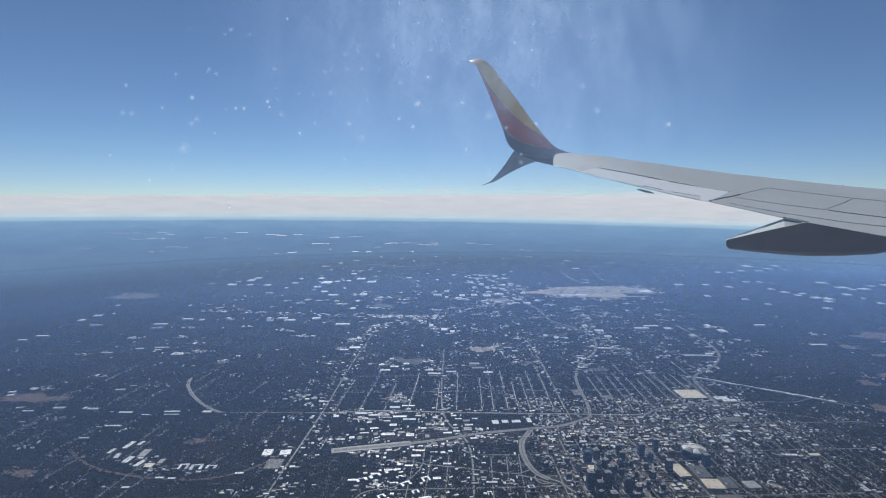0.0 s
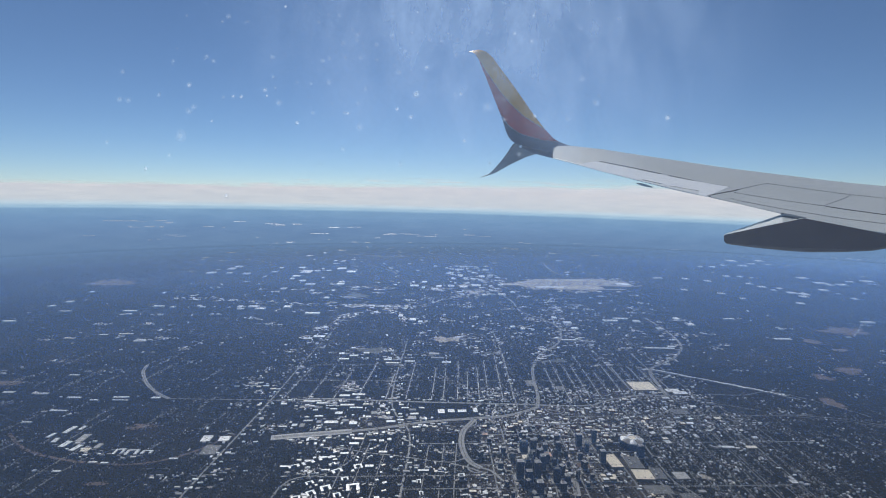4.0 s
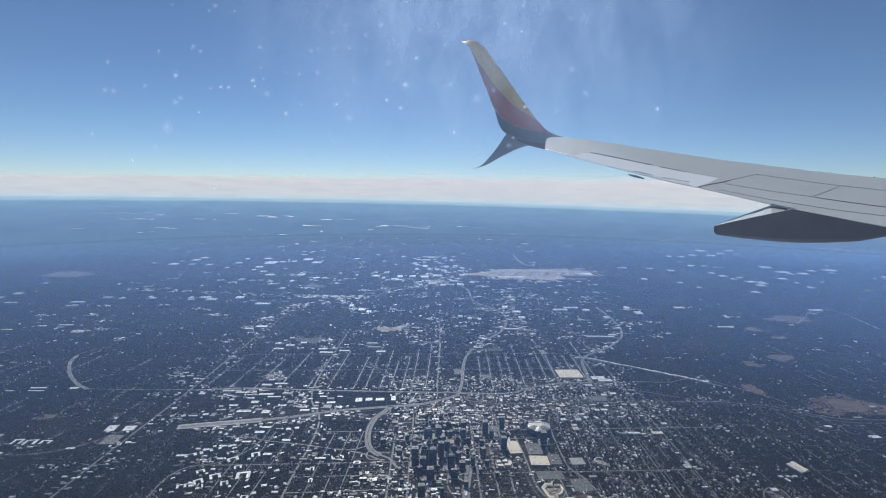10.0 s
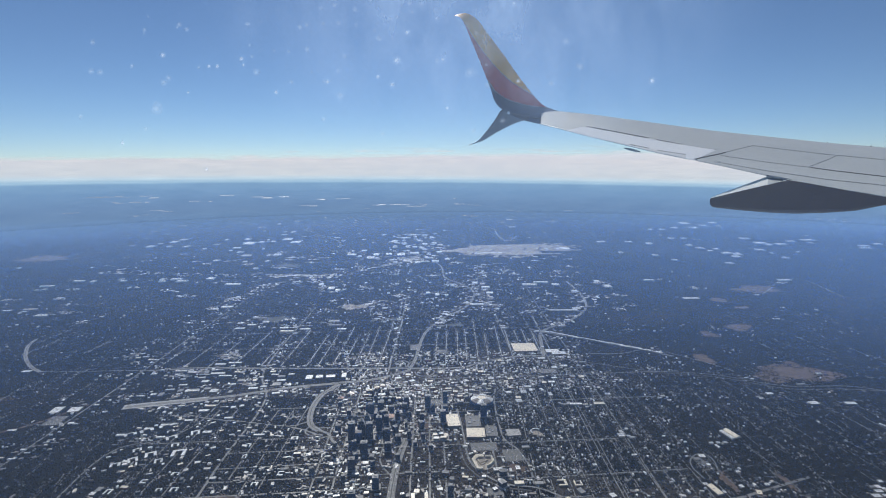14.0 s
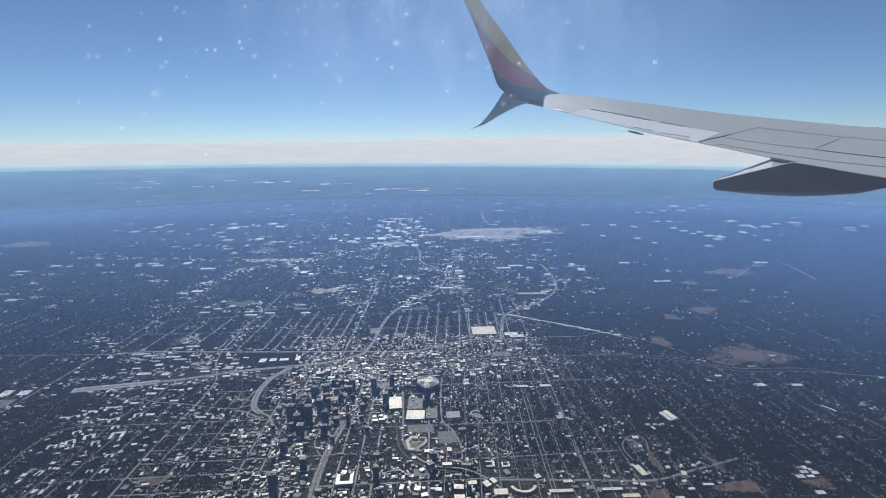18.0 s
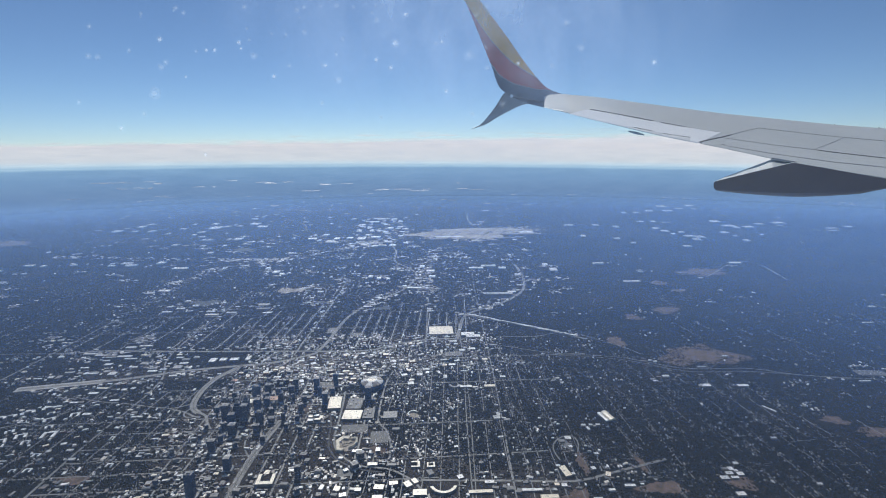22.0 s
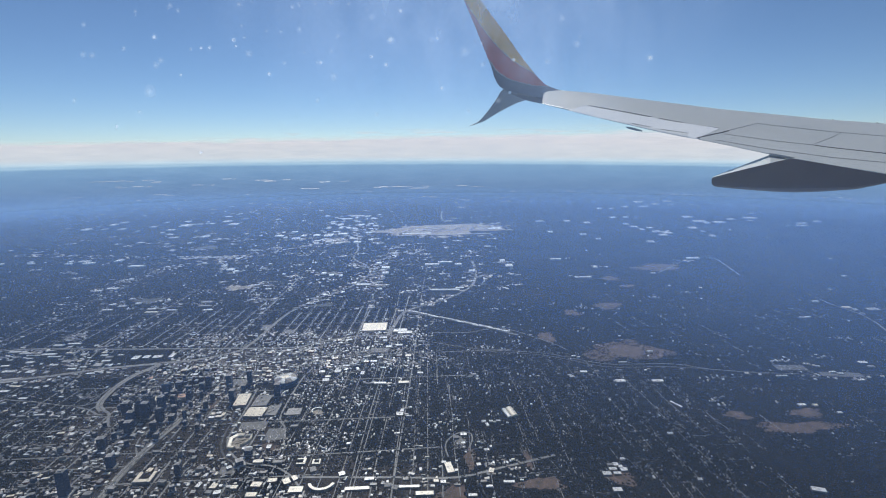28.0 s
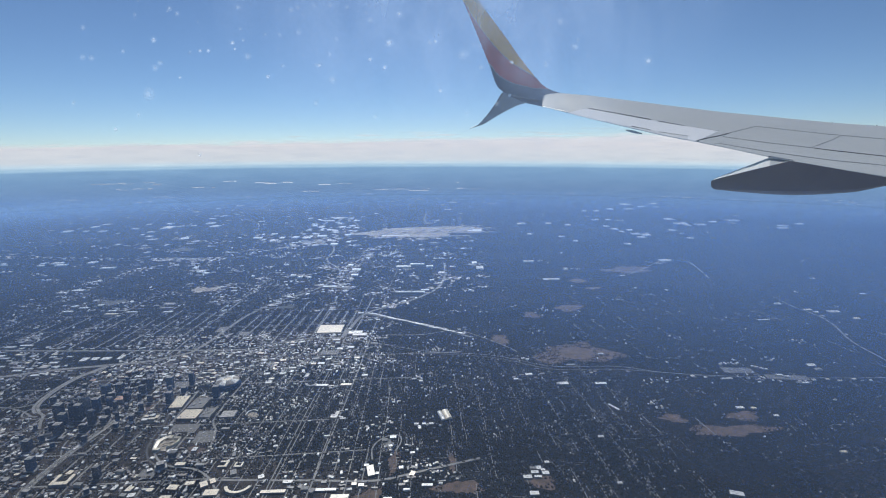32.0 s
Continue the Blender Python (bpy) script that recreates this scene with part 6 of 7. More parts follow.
# ---- small houses, sheds and woods, past counting ----
def many_boxes(name, items, material, label, category, gable=True):
    """Small houses with pitched roofs, or flat sheds, as one mesh."""
    it = np.array(items)
    n = len(it)
    x, y, w, d, h, a = it.T
    c, s = np.cos(a), np.sin(a)
    corners = np.array([(-0.5, -0.5), (0.5, -0.5), (0.5, 0.5), (-0.5, 0.5)])
    lx, ly = corners[:, 0][None] * w[:, None], corners[:, 1][None] * d[:, None]
    px, py = x[:, None] + lx * c[:, None] - ly * s[:, None], y[:, None] + lx * s[:, None] + ly * c[:, None]
    low = np.stack([px, py, np.full_like(px, -0.01)], -1)
    top = np.stack([px, py, np.repeat(h[:, None], 4, 1)], -1)
    if gable:
        rx = np.stack([x - 0.5 * w * c, x + 0.5 * w * c], 1)
        ry = np.stack([y - 0.5 * w * s, y + 0.5 * w * s], 1)
        ridge = np.stack([rx, ry, np.repeat((h + 0.35 * d)[:, None], 2, 1)], -1)
        verts = np.concatenate([low, top, ridge], 1).reshape(-1, 3)
        cell = [(0, 1, 5, 4), (1, 2, 6, 9, 5), (2, 3, 7, 6), (3, 0, 4, 8, 7), (4, 5, 9, 8), (6, 7, 8, 9)]
        k = 10
    else:
        verts = np.concatenate([low, top], 1).reshape(-1, 3)
        cell = [(0, 1, 5, 4), (1, 2, 6, 5), (2, 3, 7, 6), (3, 0, 4, 7), (4, 5, 6, 7)]
        k = 8
    faces = [tuple(i * k + v for v in f) for i in range(n) for f in cell]
    ob = new(name, mesh_of(name, verts.tolist(), faces, (material,)))
    tagged(ob, label, category, kind="stuff")


houses = []
for line in STREETS:
    pts = smooth_line(line, 0.17)
    for a, b in zip(pts, pts[1:]):
        d = (b - a).normalized()
        side = Vector((d.y, -d.x, 0))
        for k in (-1, 1):
            if rng.random() < (0.5 if a.x < 33 else 0.22):
                p = a + side * k * rng.uniform(0.13, 0.19)
                if is_free(p.x, p.y):
                    houses.append((p.x, p.y, rng.uniform(0.08, 0.13), rng.uniform(0.07, 0.1), rng.uniform(0.04, 0.06), math.atan2(d.y, d.x) + rng.choice((0, math.pi / 2))))
for _ in range(5200):
    y = 22 + 48 * rng.random() ** 1.5
    x = rng.uniform(-40, 78)
    if is_free(x, y) and rng.random() < (0.45 if x < 9 else 0.75 if x < 34 else 0.15):
        houses.append((x, y, rng.uniform(0.08, 0.15), rng.uniform(0.07, 0.11), rng.uniform(0.04, 0.07), rng.uniform(0, 3.14)))
LANES = []


def lay_lanes(*places):
    """Short lanes through the wooded suburbs, in broken runs with houses along them."""
    for x0, x1, y0, y1, count, lean in places:
        for _ in range(count):
            x, y = rng.uniform(x0, x1), rng.uniform(y0, y1)
            far = max(1.0, y / 42)
            way = math.pi / 2 - lean + rng.gauss(0, 0.16)
            if rng.random() < 0.25:
                way += math.pi / 2
            bend = rng.gauss(0, 0.05)
            for _ in range(rng.randint(2, 6)):
                n = rng.uniform(0.12, 0.5) * far
                if is_free(x, y) and rng.random() < 0.75:
                    LANES.append((x, y, n, rng.uniform(0.016, 0.034) * far, 0.014, way))
                    take(x, y, 0.04)
                for _ in range(3):
                    u, side = rng.uniform(-0.5, 0.5) * n, rng.choice((-1, 1)) * rng.uniform(0.1, 0.17)
                    px, py = x + u * math.cos(way) - side * math.sin(way), y + u * math.sin(way) + side * math.cos(way)
                    if rng.random() < (0.22 if x > 33 else 0.3 if x < -8 else 0.45) and is_free(px, py):
                        houses.append((px, py, rng.uniform(0.07, 0.12) * far ** 0.5, rng.uniform(0.06, 0.09) * far ** 0.5, rng.uniform(0.045, 0.075), way))
                x, y = x + math.cos(way) * n * 1.15, y + math.sin(way) * n * 1.15
                way += bend


lay_lanes(
    (-46, -12, 24, 52, 300, 0.12), (-60, -8, 50, 84, 170, 0.10), (33, 52, 22, 44, 330, -0.03), (50, 84, 22, 58, 190, -0.10), (22, 34, 23, 44, 180, 0.02), (-12, 9, 24, 40, 200, 0.05), (-10, 34, 48, 66, 260, 0.05), (-14, 46, 64, 92, 180, 0.05),
)
many_boxes("lanes", LANES, M_LANE, "short grey lanes winding through wooded suburbs", "lanes", False)
for h in houses:
    if rng.random() < 0.5:
        take(h[0], h[1], 0.02)
many_boxes("houses", houses, M_HOUSE, "rows of small pitched roof houses among bare trees", "houses")

many_boxes("distant_halls", FAR_HALLS, M_FAR_HALL, "bright white roofs of distant halls and depots", "distant halls", False)

sheds = []

def fill_districts(*places):
    for x0, x1, y0, y1, count, small, large in places:
        hubs = [(rng.uniform(x0, x1), rng.uniform(y0, y1)) for _ in range(max(6, count // 25))]
        for _ in range(count):
            if rng.random() < 0.62:
                hx, hy = rng.choice(hubs)
                x, y = rng.gauss(hx, 0.55), rng.gauss(hy, 0.35)
            else:
                x, y = rng.uniform(x0, x1), rng.uniform(y0, y1)
            rows = 14.7 < x < 18.5 and 27.4 < y < 32.8
            if (rows or y < 29) and 9 < x < 36 and rng.random() < (0.75 if rows else 0.5):
                continue
            if is_free(x, y):
                sheds.append((x, y, rng.uniform(small, large), rng.uniform(small, large) * 0.5, rng.uniform(0.05, 0.11), radians(2 + rng.gauss(0, 10)) + rng.choice((0, math.pi / 2))))
                take(x, y, 0.04)


fill_districts(
    (8.5, 22, 23, 43, 4300, 0.07, 0.34), (-5, 8.5, 23, 43, 620, 0.1, 0.42), (9, 32, 40, 50, 2900, 0.08, 0.32), (-9, 3, 40, 47, 200, 0.1, 0.4), (19, 34, 22, 29, 480, 0.1, 0.4),
    (21.8, 27.5, 28, 42, 420, 0.08, 0.24), (20, 38, 23, 33, 560, 0.09, 0.26), (22, 42, 33, 49, 700, 0.09, 0.24), (-14, -8, 24, 78, 260, 0.12, 0.35), (-40, -8, 26, 60, 260, 0.1, 0.3),
    (40, 78, 23, 60, 350, 0.1, 0.26), (-6, 34, 50, 66, 460, 0.12, 0.35),
)
fill_districts(
    (0, 34, 64, 95, 1100, 0.16, 0.5), (-45, 0, 60, 110, 520, 0.2, 0.6), (28, 48, 54, 92, 300, 0.2, 0.5), (-60, 60, 95, 185, 420, 0.4, 1.1), (-15, 50, 85, 130, 640, 0.3, 0.8),
    (55, 120, 55, 150, 150, 0.3, 0.9), (-60, -25, 40, 100, 120, 0.2, 0.7),
)

def line_roads(*places):
    for line, count, reach in places:
        way = smooth_line(line, 0.2)
        grow = 1.0 if line[0][1] < 50 else 1.9
        for _ in range(count):
            p = rng.choice(way)
            x, y = p.x + rng.gauss(0, reach), p.y + rng.gauss(0, reach * 0.6)
            if is_free(x, y):
                sheds.append((x, y, rng.uniform(0.12, 0.42) * grow, rng.uniform(0.08, 0.24) * grow, rng.uniform(0.05, 0.1), radians(2 + rng.uniform(-10, 10))))
                take(x, y, 0.08)


line_roads(
    ([(-11.2, 32), (-10.8, 38.2), (-10.2, 47), (-9.6, 61), (-8.4, 79)], 170, 0.55), ([(-12, 24), (-11.2, 32)], 40, 0.6), ([(30.5, 30), (30.9, 38), (31.2, 46), (31.9, 66)], 70, 0.35),
    ([(2.9, 24), (2.9, 30.6), (3.2, 39.9), (1.2, 47.3), (1.9, 67.2)], 150, 0.45), ([(-7, 46.9), (3, 47.0), (12, 46.9)], 110, 0.5), ([(-7, 39.0), (-2, 39.7), (2, 40.4), (6, 41.7)], 140, 0.5),
    ([(13.2, 47), (13.7, 60.5), (14, 72)], 90, 0.5), ([(25.5, 57), (25.9, 70), (26.6, 93)], 120, 0.6),
)
line_roads(
    ([(17.4, 58), (21.4, 64.8), (23.6, 70), (24.2, 75), (20.8, 79.5)], 120, 0.8), ([(30.1, 56.3), (34.8, 60.6), (38.2, 66), (39.6, 73)], 90, 0.9), ([(-9, 79), (-2, 84), (6, 92), (14, 100)], 130, 1.2),
    ([(-40, 92), (-15, 88), (0, 86)], 120, 1.4), ([(24, 24.7), (30.5, 25.4), (38, 25.6)], 70, 0.5), ([(44, 38.5), (53, 38.8), (66, 36.2), (76, 36)], 60, 0.5),
    ([(12, 96), (16, 104), (20, 116)], 170, 2.4),
)
# knots of sheds and yards at crossroads, by place and number
for x0, y0, count in (
    (-15.7, 107.3, 26), (-9.9, 104.4, 24), (-23.5, 101.7, 14), (-7.8, 87.1, 34), (-3.3, 86.8, 20), (-14.9, 82.5, 20), (1.3, 78.7, 18), (-10.8, 67.9, 34), (-10.7, 72.1, 24), (-5.4, 61.0, 22), (-3.7, 62.6, 16), (10.0, 68.1, 30),
    (5.5, 60.4, 34), (1.0, 59.1, 22), (11.8, 61.2, 30), (1.3, 110.2, 30), (6.6, 102.8, 44), (12.1, 107.1, 50), (15.0, 100.7, 44), (-3.2, 49.8, 44), (-12.9, 50.7, 26), (-4.2, 46.4, 50), (17.9, 73.5, 34), (24.1, 67.9, 30),
):
    for _ in range(count):
        far = y0 / 60
        x, y = x0 + rng.gauss(0, 0.9 * far), y0 + rng.gauss(0, 0.45 * far)
        if is_free(x, y):
            sheds.append((x, y, rng.uniform(0.15, 0.75) * far, rng.uniform(0.1, 0.24) * far, rng.uniform(0.05, 0.1), radians(2 + rng.gauss(0, 5))))
            take(x, y, 0.1)
for x0, y0, count in (
    (-22.6, 38.4, 30), (-20.1, 36.7, 24), (-17.6, 36.7, 24), (-10.6, 33.7, 18), (-9.5, 34.4, 12), (-12.0, 39.0, 14), (-32.7, 65.7, 10),
    (8.4, 50.2, 20), (6.1, 52.8, 16), (-25.3, 86.0, 16), (-18.9, 74.1, 12), (-6.0, 45.2, 36), (1.3, 43.1, 30), (-10.2, 94.2, 18), (35.0, 78.8, 26), (44.5, 78.2, 20), (34.0, 64.2, 20), (41.1, 69.9, 24), (40.4, 48.9, 14),
    (53.7, 79.4, 8), (58.3, 74.0, 10), (54.1, 68.6, 10), (57.5, 67.4, 8), (72.4, 76.6, 12), (59.4, 58.2, 8), (45.3, 42.0, 12), (29.9, 44.8, 16), (28.7, 37.8, 14), (33.8, 42.2, 14), (36.4, 38.7, 10),
):
    for _ in range(count):
        far = max(0.7, y0 / 60)
        x, y = x0 + rng.gauss(0, 0.8 * far), y0 + rng.gauss(0, 0.4 * far)
        if is_free(x, y):
            sheds.append((x, y, rng.uniform(0.15, 0.6) * far, rng.uniform(0.1, 0.22) * far, rng.uniform(0.05, 0.1), radians(2 + rng.gauss(0, 5))))
            take(x, y, 0.1)
many_boxes("small_buildings", sheds, M_SHED, "small flat roofed shops and sheds along the roads", "small buildings", False)


def build_woods(name, near, far, count, small, large, tall, seed, label):
    """Crowns over open ground between two distances, wide enough for the whole flight."""
    g = np.random.default_rng(seed)
    y = near + (far - near) * g.random(count)
    u = g.random(count)
    wide = np.maximum(y, 30)
    x = -(12 + 0.93 * wide) + u * (62 + 1.86 * wide)
    inside = (x - MID) ** 2 + y ** 2 < g.uniform(122, 152, count) ** 2
    x, y = x[inside], y[inside]
    i, j = np.maximum(((y - 20) * 10).astype(int), 0), ((x + 210) * 10).astype(int)
    n = len(x)
    wave = 22.0 / max(near, 22.0)
    thin = np.sin(wave * (x * 0.9 + 1.7 * np.sin(y * 0.5))) + np.sin(wave * (y * 1.1 + 1.3 * np.sin(x * 0.37))) + g.normal(0, 0.8, n)
    core = (x > 9) & (x < 22) & (y > 28.5) & (y < 42) & ~((x > 14.7) & (x < 18.5) & (y < 32.8))
    town = (x > -5) & (x < 32) & (y < 49)
    keep = FREE[i, j] & (thin > -1.3) & ~(core & (g.random(n) < 0.85)) & ~(town & (x > 9) & (g.random(n) < 0.2))
    x, y = x[keep], y[keep]
    n = len(x)
    r, h = g.uniform(small, large, n), g.uniform(0.6 * tall, tall, n)
    base = np.array([(1, 0, 0.0), (0.3, 0.95, 0.0), (-0.8, 0.6, 0.0), (-0.8, -0.6, 0.0), (0.3, -0.95, 0.0), (0.55, 0.35, 0.8), (-0.5, 0.2, 1.0), (0.05, -0.55, 0.85)])
    v = base[None] * (1 + g.normal(0, 0.16, (n, 8, 3)))
    verts = np.stack([x[:, None] + v[..., 0] * r[:, None], y[:, None] + v[..., 1] * r[:, None], v[..., 2] * h[:, None] - 0.005], -1).reshape(-1, 3)
    cell = np.array([(0, 1, 5), (1, 2, 6), (1, 6, 5), (2, 3, 6), (3, 7, 6), (3, 4, 7), (4, 0, 7), (0, 5, 7), (5, 6, 7)])
    faces = (np.arange(n)[:, None, None] * 8 + cell[None]).reshape(-1, 3)
    me = bpy.data.meshes.new(name)
    me.vertices.add(len(verts))
    me.vertices.foreach_set("co", verts.ravel())
    me.loops.add(faces.size)
    me.loops.foreach_set("vertex_index", faces.ravel().astype(np.int32))
    me.polygons.add(len(faces))
    me.polygons.foreach_set("loop_start", np.arange(0, faces.size, 3, dtype=np.int32))
    me.materials.append(M_TREE)
    me.update(calc_edges=True)
    tagged(new(name, me), label, "trees", kind="stuff")


build_woods("woods", 21.5, 58, 175000, 0.04, 0.08, 0.085, 5, "dark bare winter woods with scattered pines")
build_woods("woods", 56, 105, 80000, 0.1, 0.22, 0.13, 6, "distant bare winter woods")
build_woods("woods", 102, 197, 48000, 0.35, 0.7, 0.17, 8, "far dark winter woods")


def build_distant_towns(*places):
    """Roofs of towns on the far ring, by bearing, distance and spread, thin, placed and tilted to fit the camera's
    view.
    """
    g = random.Random(17)
    items = []
    for bearing, r, wide in places:
        for _ in range(g.randint(1, 3)):
            b, q = radians(bearing) + g.gauss(0, 0.35) * wide / r, r + g.gauss(0, 9)
            items.append((MID + q * math.sin(b), q * math.cos(b), wide * g.uniform(0.35, 0.8), g.uniform(6, 13), g.uniform(0.5, 0.9), -b, FAR_LOW + (FAR_RIM - FAR_LOW) * (max(q, 3300) - 3300) / 1200 + FAR_SLOPE * q * math.sin(b)))
    verts, faces = [], []
    for x, y, w, d, h, a, z in items:
        k = len(verts)
        c, s = math.cos(a), math.sin(a)
        for up in (-1.5, h):
            verts += [(x + u * w * c - v * d * s, y + u * w * s + v * d * c, z + up + v * d * 0.186 + FAR_SLOPE * u * w) for u, v in ((-0.5, -0.5), (0.5, -0.5), (0.5, 0.5), (-0.5, 0.5))]
        faces += [tuple(k + q for q in f) for f in ((0, 1, 5, 4), (1, 2, 6, 5), (2, 3, 7, 6), (3, 0, 4, 7), (4, 5, 6, 7))]
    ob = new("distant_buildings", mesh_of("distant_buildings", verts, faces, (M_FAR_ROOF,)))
    tagged(ob, "distant town roofs with haze blue in their colour", "distant buildings", kind="stuff")


build_distant_towns(
    (-28.2, 3899, 38), (-29.1, 3894, 76), (-27.5, 3893, 38), (-23.9, 3894, 99), (-22.0, 3866, 28), (-28.5, 3584, 45), (-16.9, 3930, 63), (-16.7, 3487, 93), (-15.3, 3478, 56), (-11.7, 3300, 108),
    (-9.4, 3300, 54), (-8.6, 3300, 43), (-7.8, 3311, 47), (-7.2, 3358, 44), (-6.6, 3300, 47), (-5.9, 3300, 73), (-3.6, 3377, 37), (-3.1, 3300, 29), (3.8, 3907, 35), (-4.9, 3725, 33),
)
build_distant_towns(
    (-4.0, 3724, 54), (0.4, 3725, 29), (5.7, 3300, 22), (5.3, 3300, 44), (34.4, 3593, 49), (35.0, 3626, 73), (35.3, 3582, 49), (38.6, 3698, 32), (39.1, 3682, 29), (40.6, 3684, 78),
    (40.6, 3733, 38), (41.7, 3658, 48), (28.3, 3486, 58), (29.9, 3518, 34), (16.5, 3489, 37), (10.5, 3591, 59), (-11.0, 3579, 39), (-19.1, 3619, 38), (-2.3, 3508, 47),
)
build_distant_towns(
    (-30.3, 4056, 155), (-28.2, 4049, 119), (-26.7, 4004, 83), (-17.9, 3976, 126), (-14.7, 3956, 85), (-10.3, 3886, 127), (-16.5, 3356, 121), (-14.4, 3353, 108), (-20.7, 4013, 146), (-8.3, 3458, 152), (-7.7, 3521, 77), (-25.4, 3663, 110), (-2.3, 3736, 124),
    (-0.3, 3688, 102), (-33.5, 3703, 137), (5.3, 3734, 124), (10.3, 3528, 116), (15.2, 3644, 117), (22.2, 3500, 108), (28.1, 3643, 178), (32.8, 3631, 135), (38.1, 3631, 127), (40.6, 3600, 121), (-5.8, 3598, 71), (-12.5, 3697, 80),
)


build_woods("woods", -24.0, 21.6, 24000, 0.06, 0.12, 0.16, 13, "dark bare winter woods below the flight line")


def build_cars():
    """Parked cars in rows on the lots and along the boulevard."""
    g = random.Random(33)
    items = []
    for cx, cy, w, d in ((20.4, 31.6, 1.0, 0.55), (22.75, 33.6, 0.5, 0.6), (-11.9, 37.4, 0.6, 0.7), (22.5, 30.9, 0.8, 0.9), (17.3, 38.8, 0.9, 0.5), (27.9, 44.5, 0.8, 0.5), (15.4, 51.4, 0.45, 0.8), (18.2, 50.0, 0.45, 0.55), (62.5, 38.4, 1.2, 0.5)):
        y = cy - d * 0.9
        while y < cy + d * 0.9:
            x = cx - w * 0.9
            while x < cx + w * 0.9:
                if g.random() < 0.22:
                    items.append((x, y, 0.022, 0.045, 0.036, g.uniform(-0.05, 0.05)))
                x += 0.034
            y += 0.11
    for k in range(260):
        y = g.uniform(22, 33)
        items.append((14.3 + (y - 28) * 0.03 + g.choice((-0.2, -0.12, 0.1, 0.18)), y, 0.022, 0.05, 0.075, 0.0))
    many_boxes("parked_cars", items, M_SHED, "rows of small parked cars on grey lots", "cars", False)


build_cars()


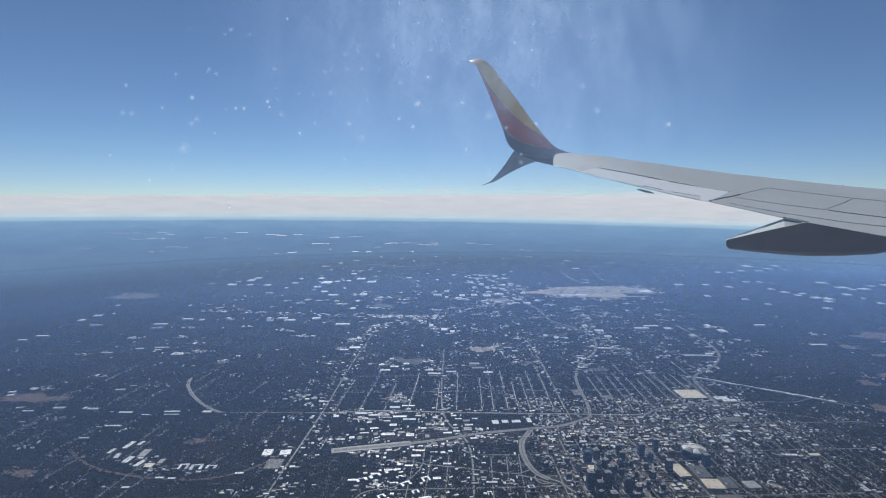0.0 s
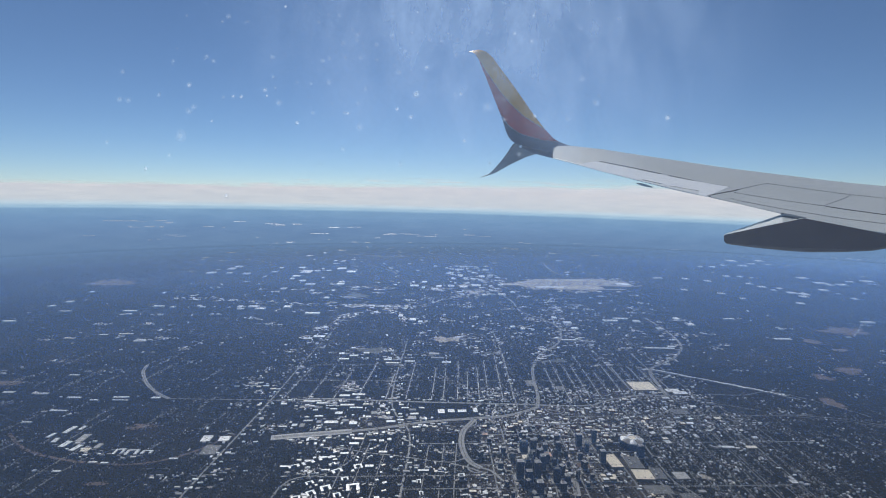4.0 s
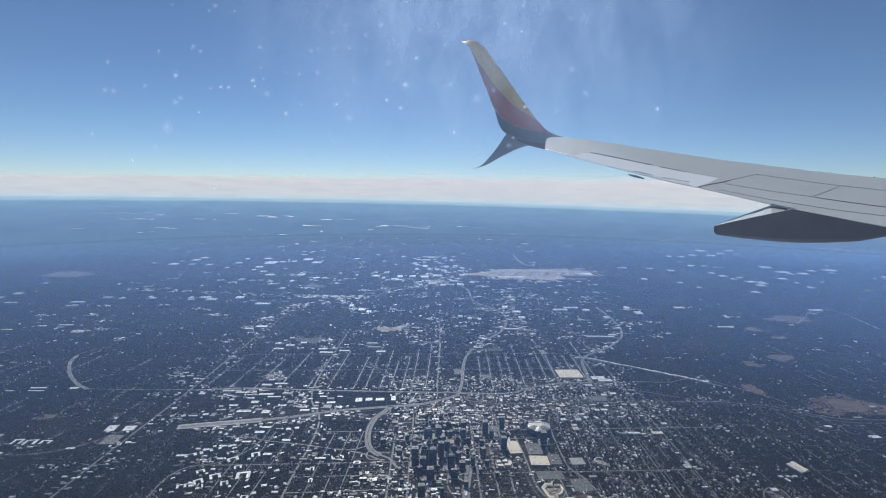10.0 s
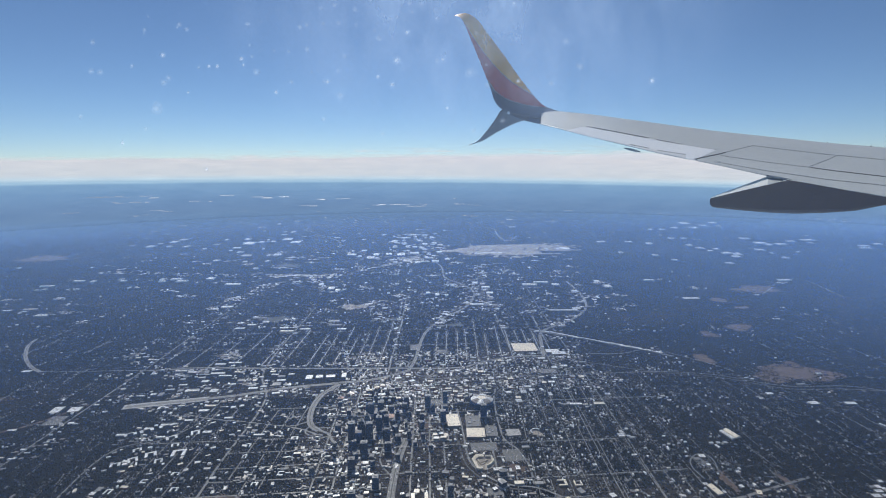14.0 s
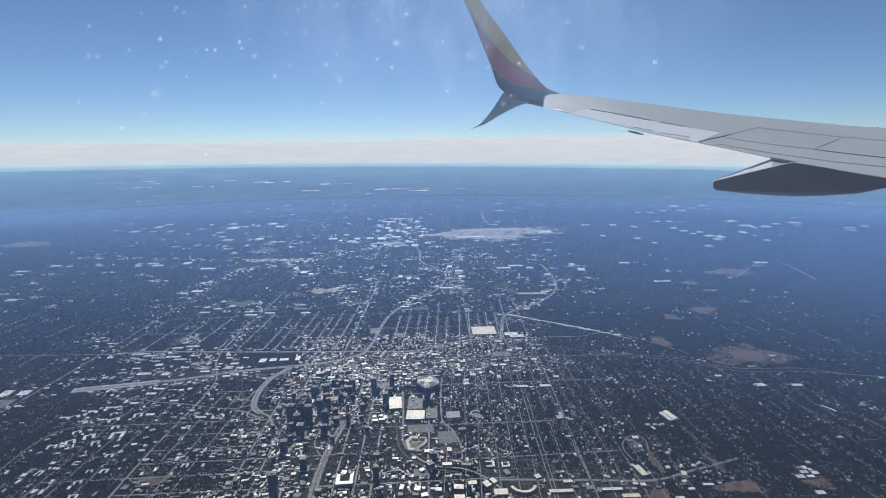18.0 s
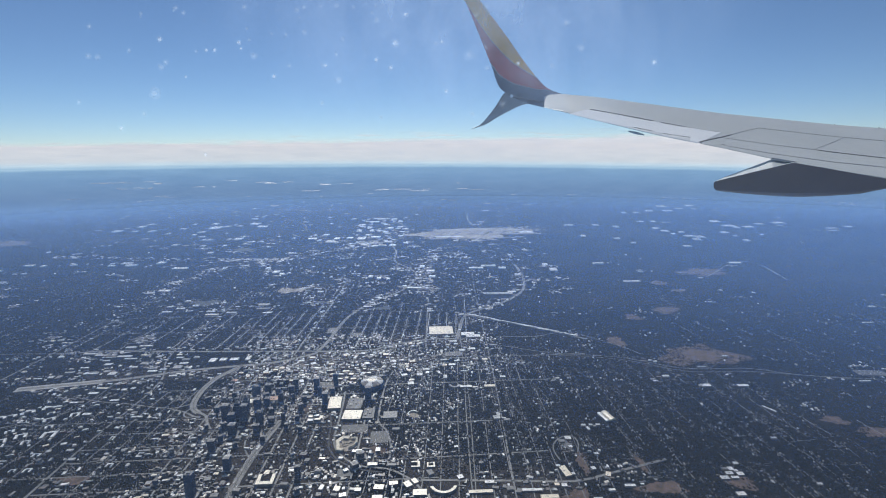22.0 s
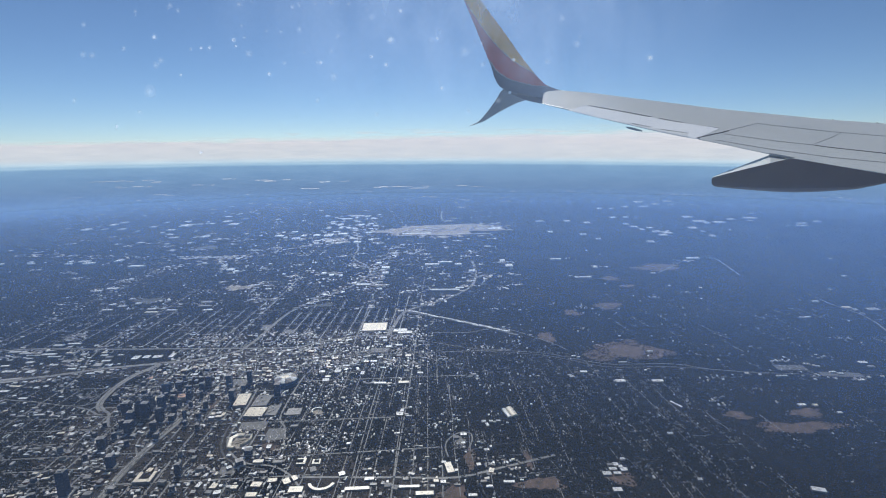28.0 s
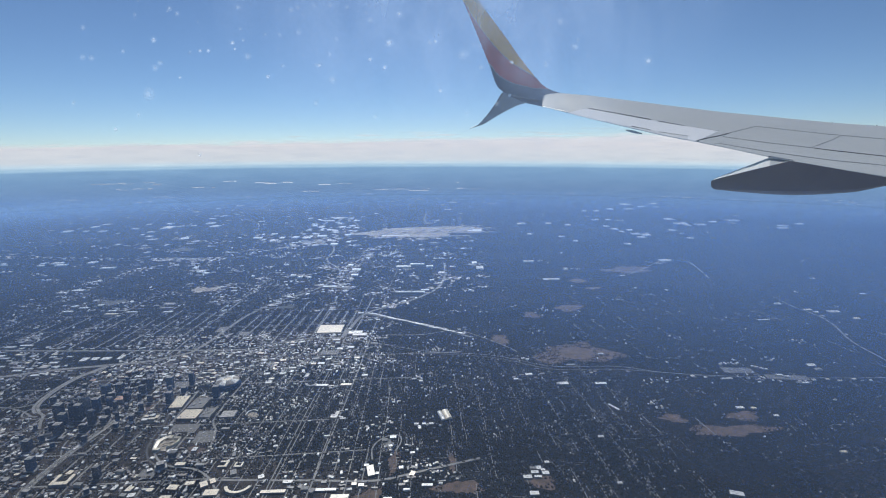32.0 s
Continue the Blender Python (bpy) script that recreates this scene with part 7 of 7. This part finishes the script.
# ---- dust specks and painted sun glare on the outer window pane ----
def build_glare_and_dust():
    m = bpy.data.materials.new("outer pane with glare patch")
    m.use_nodes = True
    t = m.node_tree
    t.nodes.remove(t.nodes["Principled BSDF"])
    x, y, z = split(t, t.nodes.new("ShaderNodeTexCoord").outputs["Object"])[:3]
    # sun glare high in the sky, imitated by a round translucent patch
    dx, dy = maths(t, "MULTIPLY", maths(t, "ADD", x, -0.35), 0.66), maths(t, "MULTIPLY", maths(t, "ADD", y, -3.75), 0.8)
    far = maths(t, "SQRT", maths(t, "ADD", maths(t, "MULTIPLY", dx, dx), maths(t, "MULTIPLY", dy, dy)))
    glare_patch = maths(t, "SUBTRACT", 1.0, span(t, far, 0.2, 2.7))
    mottle = span(t, noise_of(t, 1.1, 6, 0.62, (1.6, 0.7, 1)), 0.25, 0.8)
    fac = maths(t, "MULTIPLY", maths(t, "MULTIPLY", glare_patch, maths(t, "ADD", mottle, 0.35)), 0.40)
    tr, cl, mix = t.nodes.new("ShaderNodeBsdfTranslucent"), t.nodes.new("ShaderNodeBsdfTransparent"), t.nodes.new("ShaderNodeMixShader")
    tr.inputs[0].default_value = (0.62, 0.77, 1.0, 1)
    t.links.new(fac, mix.inputs[0])
    t.links.new(cl.outputs[0], mix.inputs[1])
    t.links.new(tr.outputs[0], mix.inputs[2])
    t.links.new(mix.outputs[0], t.nodes["Material Output"].inputs[0])

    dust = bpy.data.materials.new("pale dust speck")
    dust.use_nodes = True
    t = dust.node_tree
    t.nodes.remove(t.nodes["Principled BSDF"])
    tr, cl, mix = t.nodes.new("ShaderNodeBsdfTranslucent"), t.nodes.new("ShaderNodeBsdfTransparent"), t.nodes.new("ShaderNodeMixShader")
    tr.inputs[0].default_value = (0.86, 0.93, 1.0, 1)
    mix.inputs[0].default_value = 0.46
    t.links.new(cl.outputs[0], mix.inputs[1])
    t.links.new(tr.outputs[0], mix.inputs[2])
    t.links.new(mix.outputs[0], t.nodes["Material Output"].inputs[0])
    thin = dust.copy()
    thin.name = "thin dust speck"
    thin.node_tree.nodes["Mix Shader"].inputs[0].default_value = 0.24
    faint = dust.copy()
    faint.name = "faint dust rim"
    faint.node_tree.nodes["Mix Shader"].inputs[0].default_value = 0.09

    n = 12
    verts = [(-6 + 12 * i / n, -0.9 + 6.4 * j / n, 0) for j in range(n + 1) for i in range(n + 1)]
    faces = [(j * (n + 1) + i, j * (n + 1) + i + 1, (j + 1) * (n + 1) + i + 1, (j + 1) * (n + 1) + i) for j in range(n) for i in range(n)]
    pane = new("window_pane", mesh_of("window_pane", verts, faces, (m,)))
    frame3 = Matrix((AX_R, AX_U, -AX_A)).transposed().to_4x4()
    # set far off and enlarged like the wing, to stay put in view
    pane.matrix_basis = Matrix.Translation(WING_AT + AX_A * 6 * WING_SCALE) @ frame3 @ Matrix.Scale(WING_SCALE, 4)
    tagged(pane, "far enlarged window pane with painted glare patch and dust specks", "window", kind="structure")
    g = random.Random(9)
    # specks placed by where they show in the camera's view
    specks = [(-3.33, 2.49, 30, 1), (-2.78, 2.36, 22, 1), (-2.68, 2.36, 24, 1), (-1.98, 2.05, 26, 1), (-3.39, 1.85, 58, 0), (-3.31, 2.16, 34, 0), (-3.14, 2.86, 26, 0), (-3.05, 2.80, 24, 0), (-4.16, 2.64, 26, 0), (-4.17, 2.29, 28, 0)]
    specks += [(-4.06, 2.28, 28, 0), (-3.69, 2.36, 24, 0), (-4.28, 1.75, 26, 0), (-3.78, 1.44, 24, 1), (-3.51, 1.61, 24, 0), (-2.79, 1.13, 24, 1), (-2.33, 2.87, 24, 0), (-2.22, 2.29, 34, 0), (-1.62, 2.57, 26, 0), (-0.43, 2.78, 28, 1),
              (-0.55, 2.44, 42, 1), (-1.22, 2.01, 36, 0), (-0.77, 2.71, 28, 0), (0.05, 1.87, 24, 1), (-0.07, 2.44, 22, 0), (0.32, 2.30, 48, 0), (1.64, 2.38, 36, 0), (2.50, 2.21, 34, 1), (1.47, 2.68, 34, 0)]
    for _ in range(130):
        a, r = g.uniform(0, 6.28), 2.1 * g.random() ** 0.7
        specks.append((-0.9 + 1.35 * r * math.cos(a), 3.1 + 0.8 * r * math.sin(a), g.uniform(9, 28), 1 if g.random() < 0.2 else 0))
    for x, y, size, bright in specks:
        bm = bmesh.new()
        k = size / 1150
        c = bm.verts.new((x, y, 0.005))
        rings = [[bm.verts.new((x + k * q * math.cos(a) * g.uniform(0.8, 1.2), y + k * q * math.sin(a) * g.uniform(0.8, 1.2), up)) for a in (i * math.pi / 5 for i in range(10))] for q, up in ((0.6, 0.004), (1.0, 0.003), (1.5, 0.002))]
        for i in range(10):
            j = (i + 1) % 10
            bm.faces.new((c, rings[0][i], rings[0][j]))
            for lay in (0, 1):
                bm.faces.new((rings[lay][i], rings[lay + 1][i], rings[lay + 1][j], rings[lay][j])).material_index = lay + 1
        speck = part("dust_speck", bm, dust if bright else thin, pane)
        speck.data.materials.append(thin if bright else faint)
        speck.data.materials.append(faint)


build_glare_and_dust()
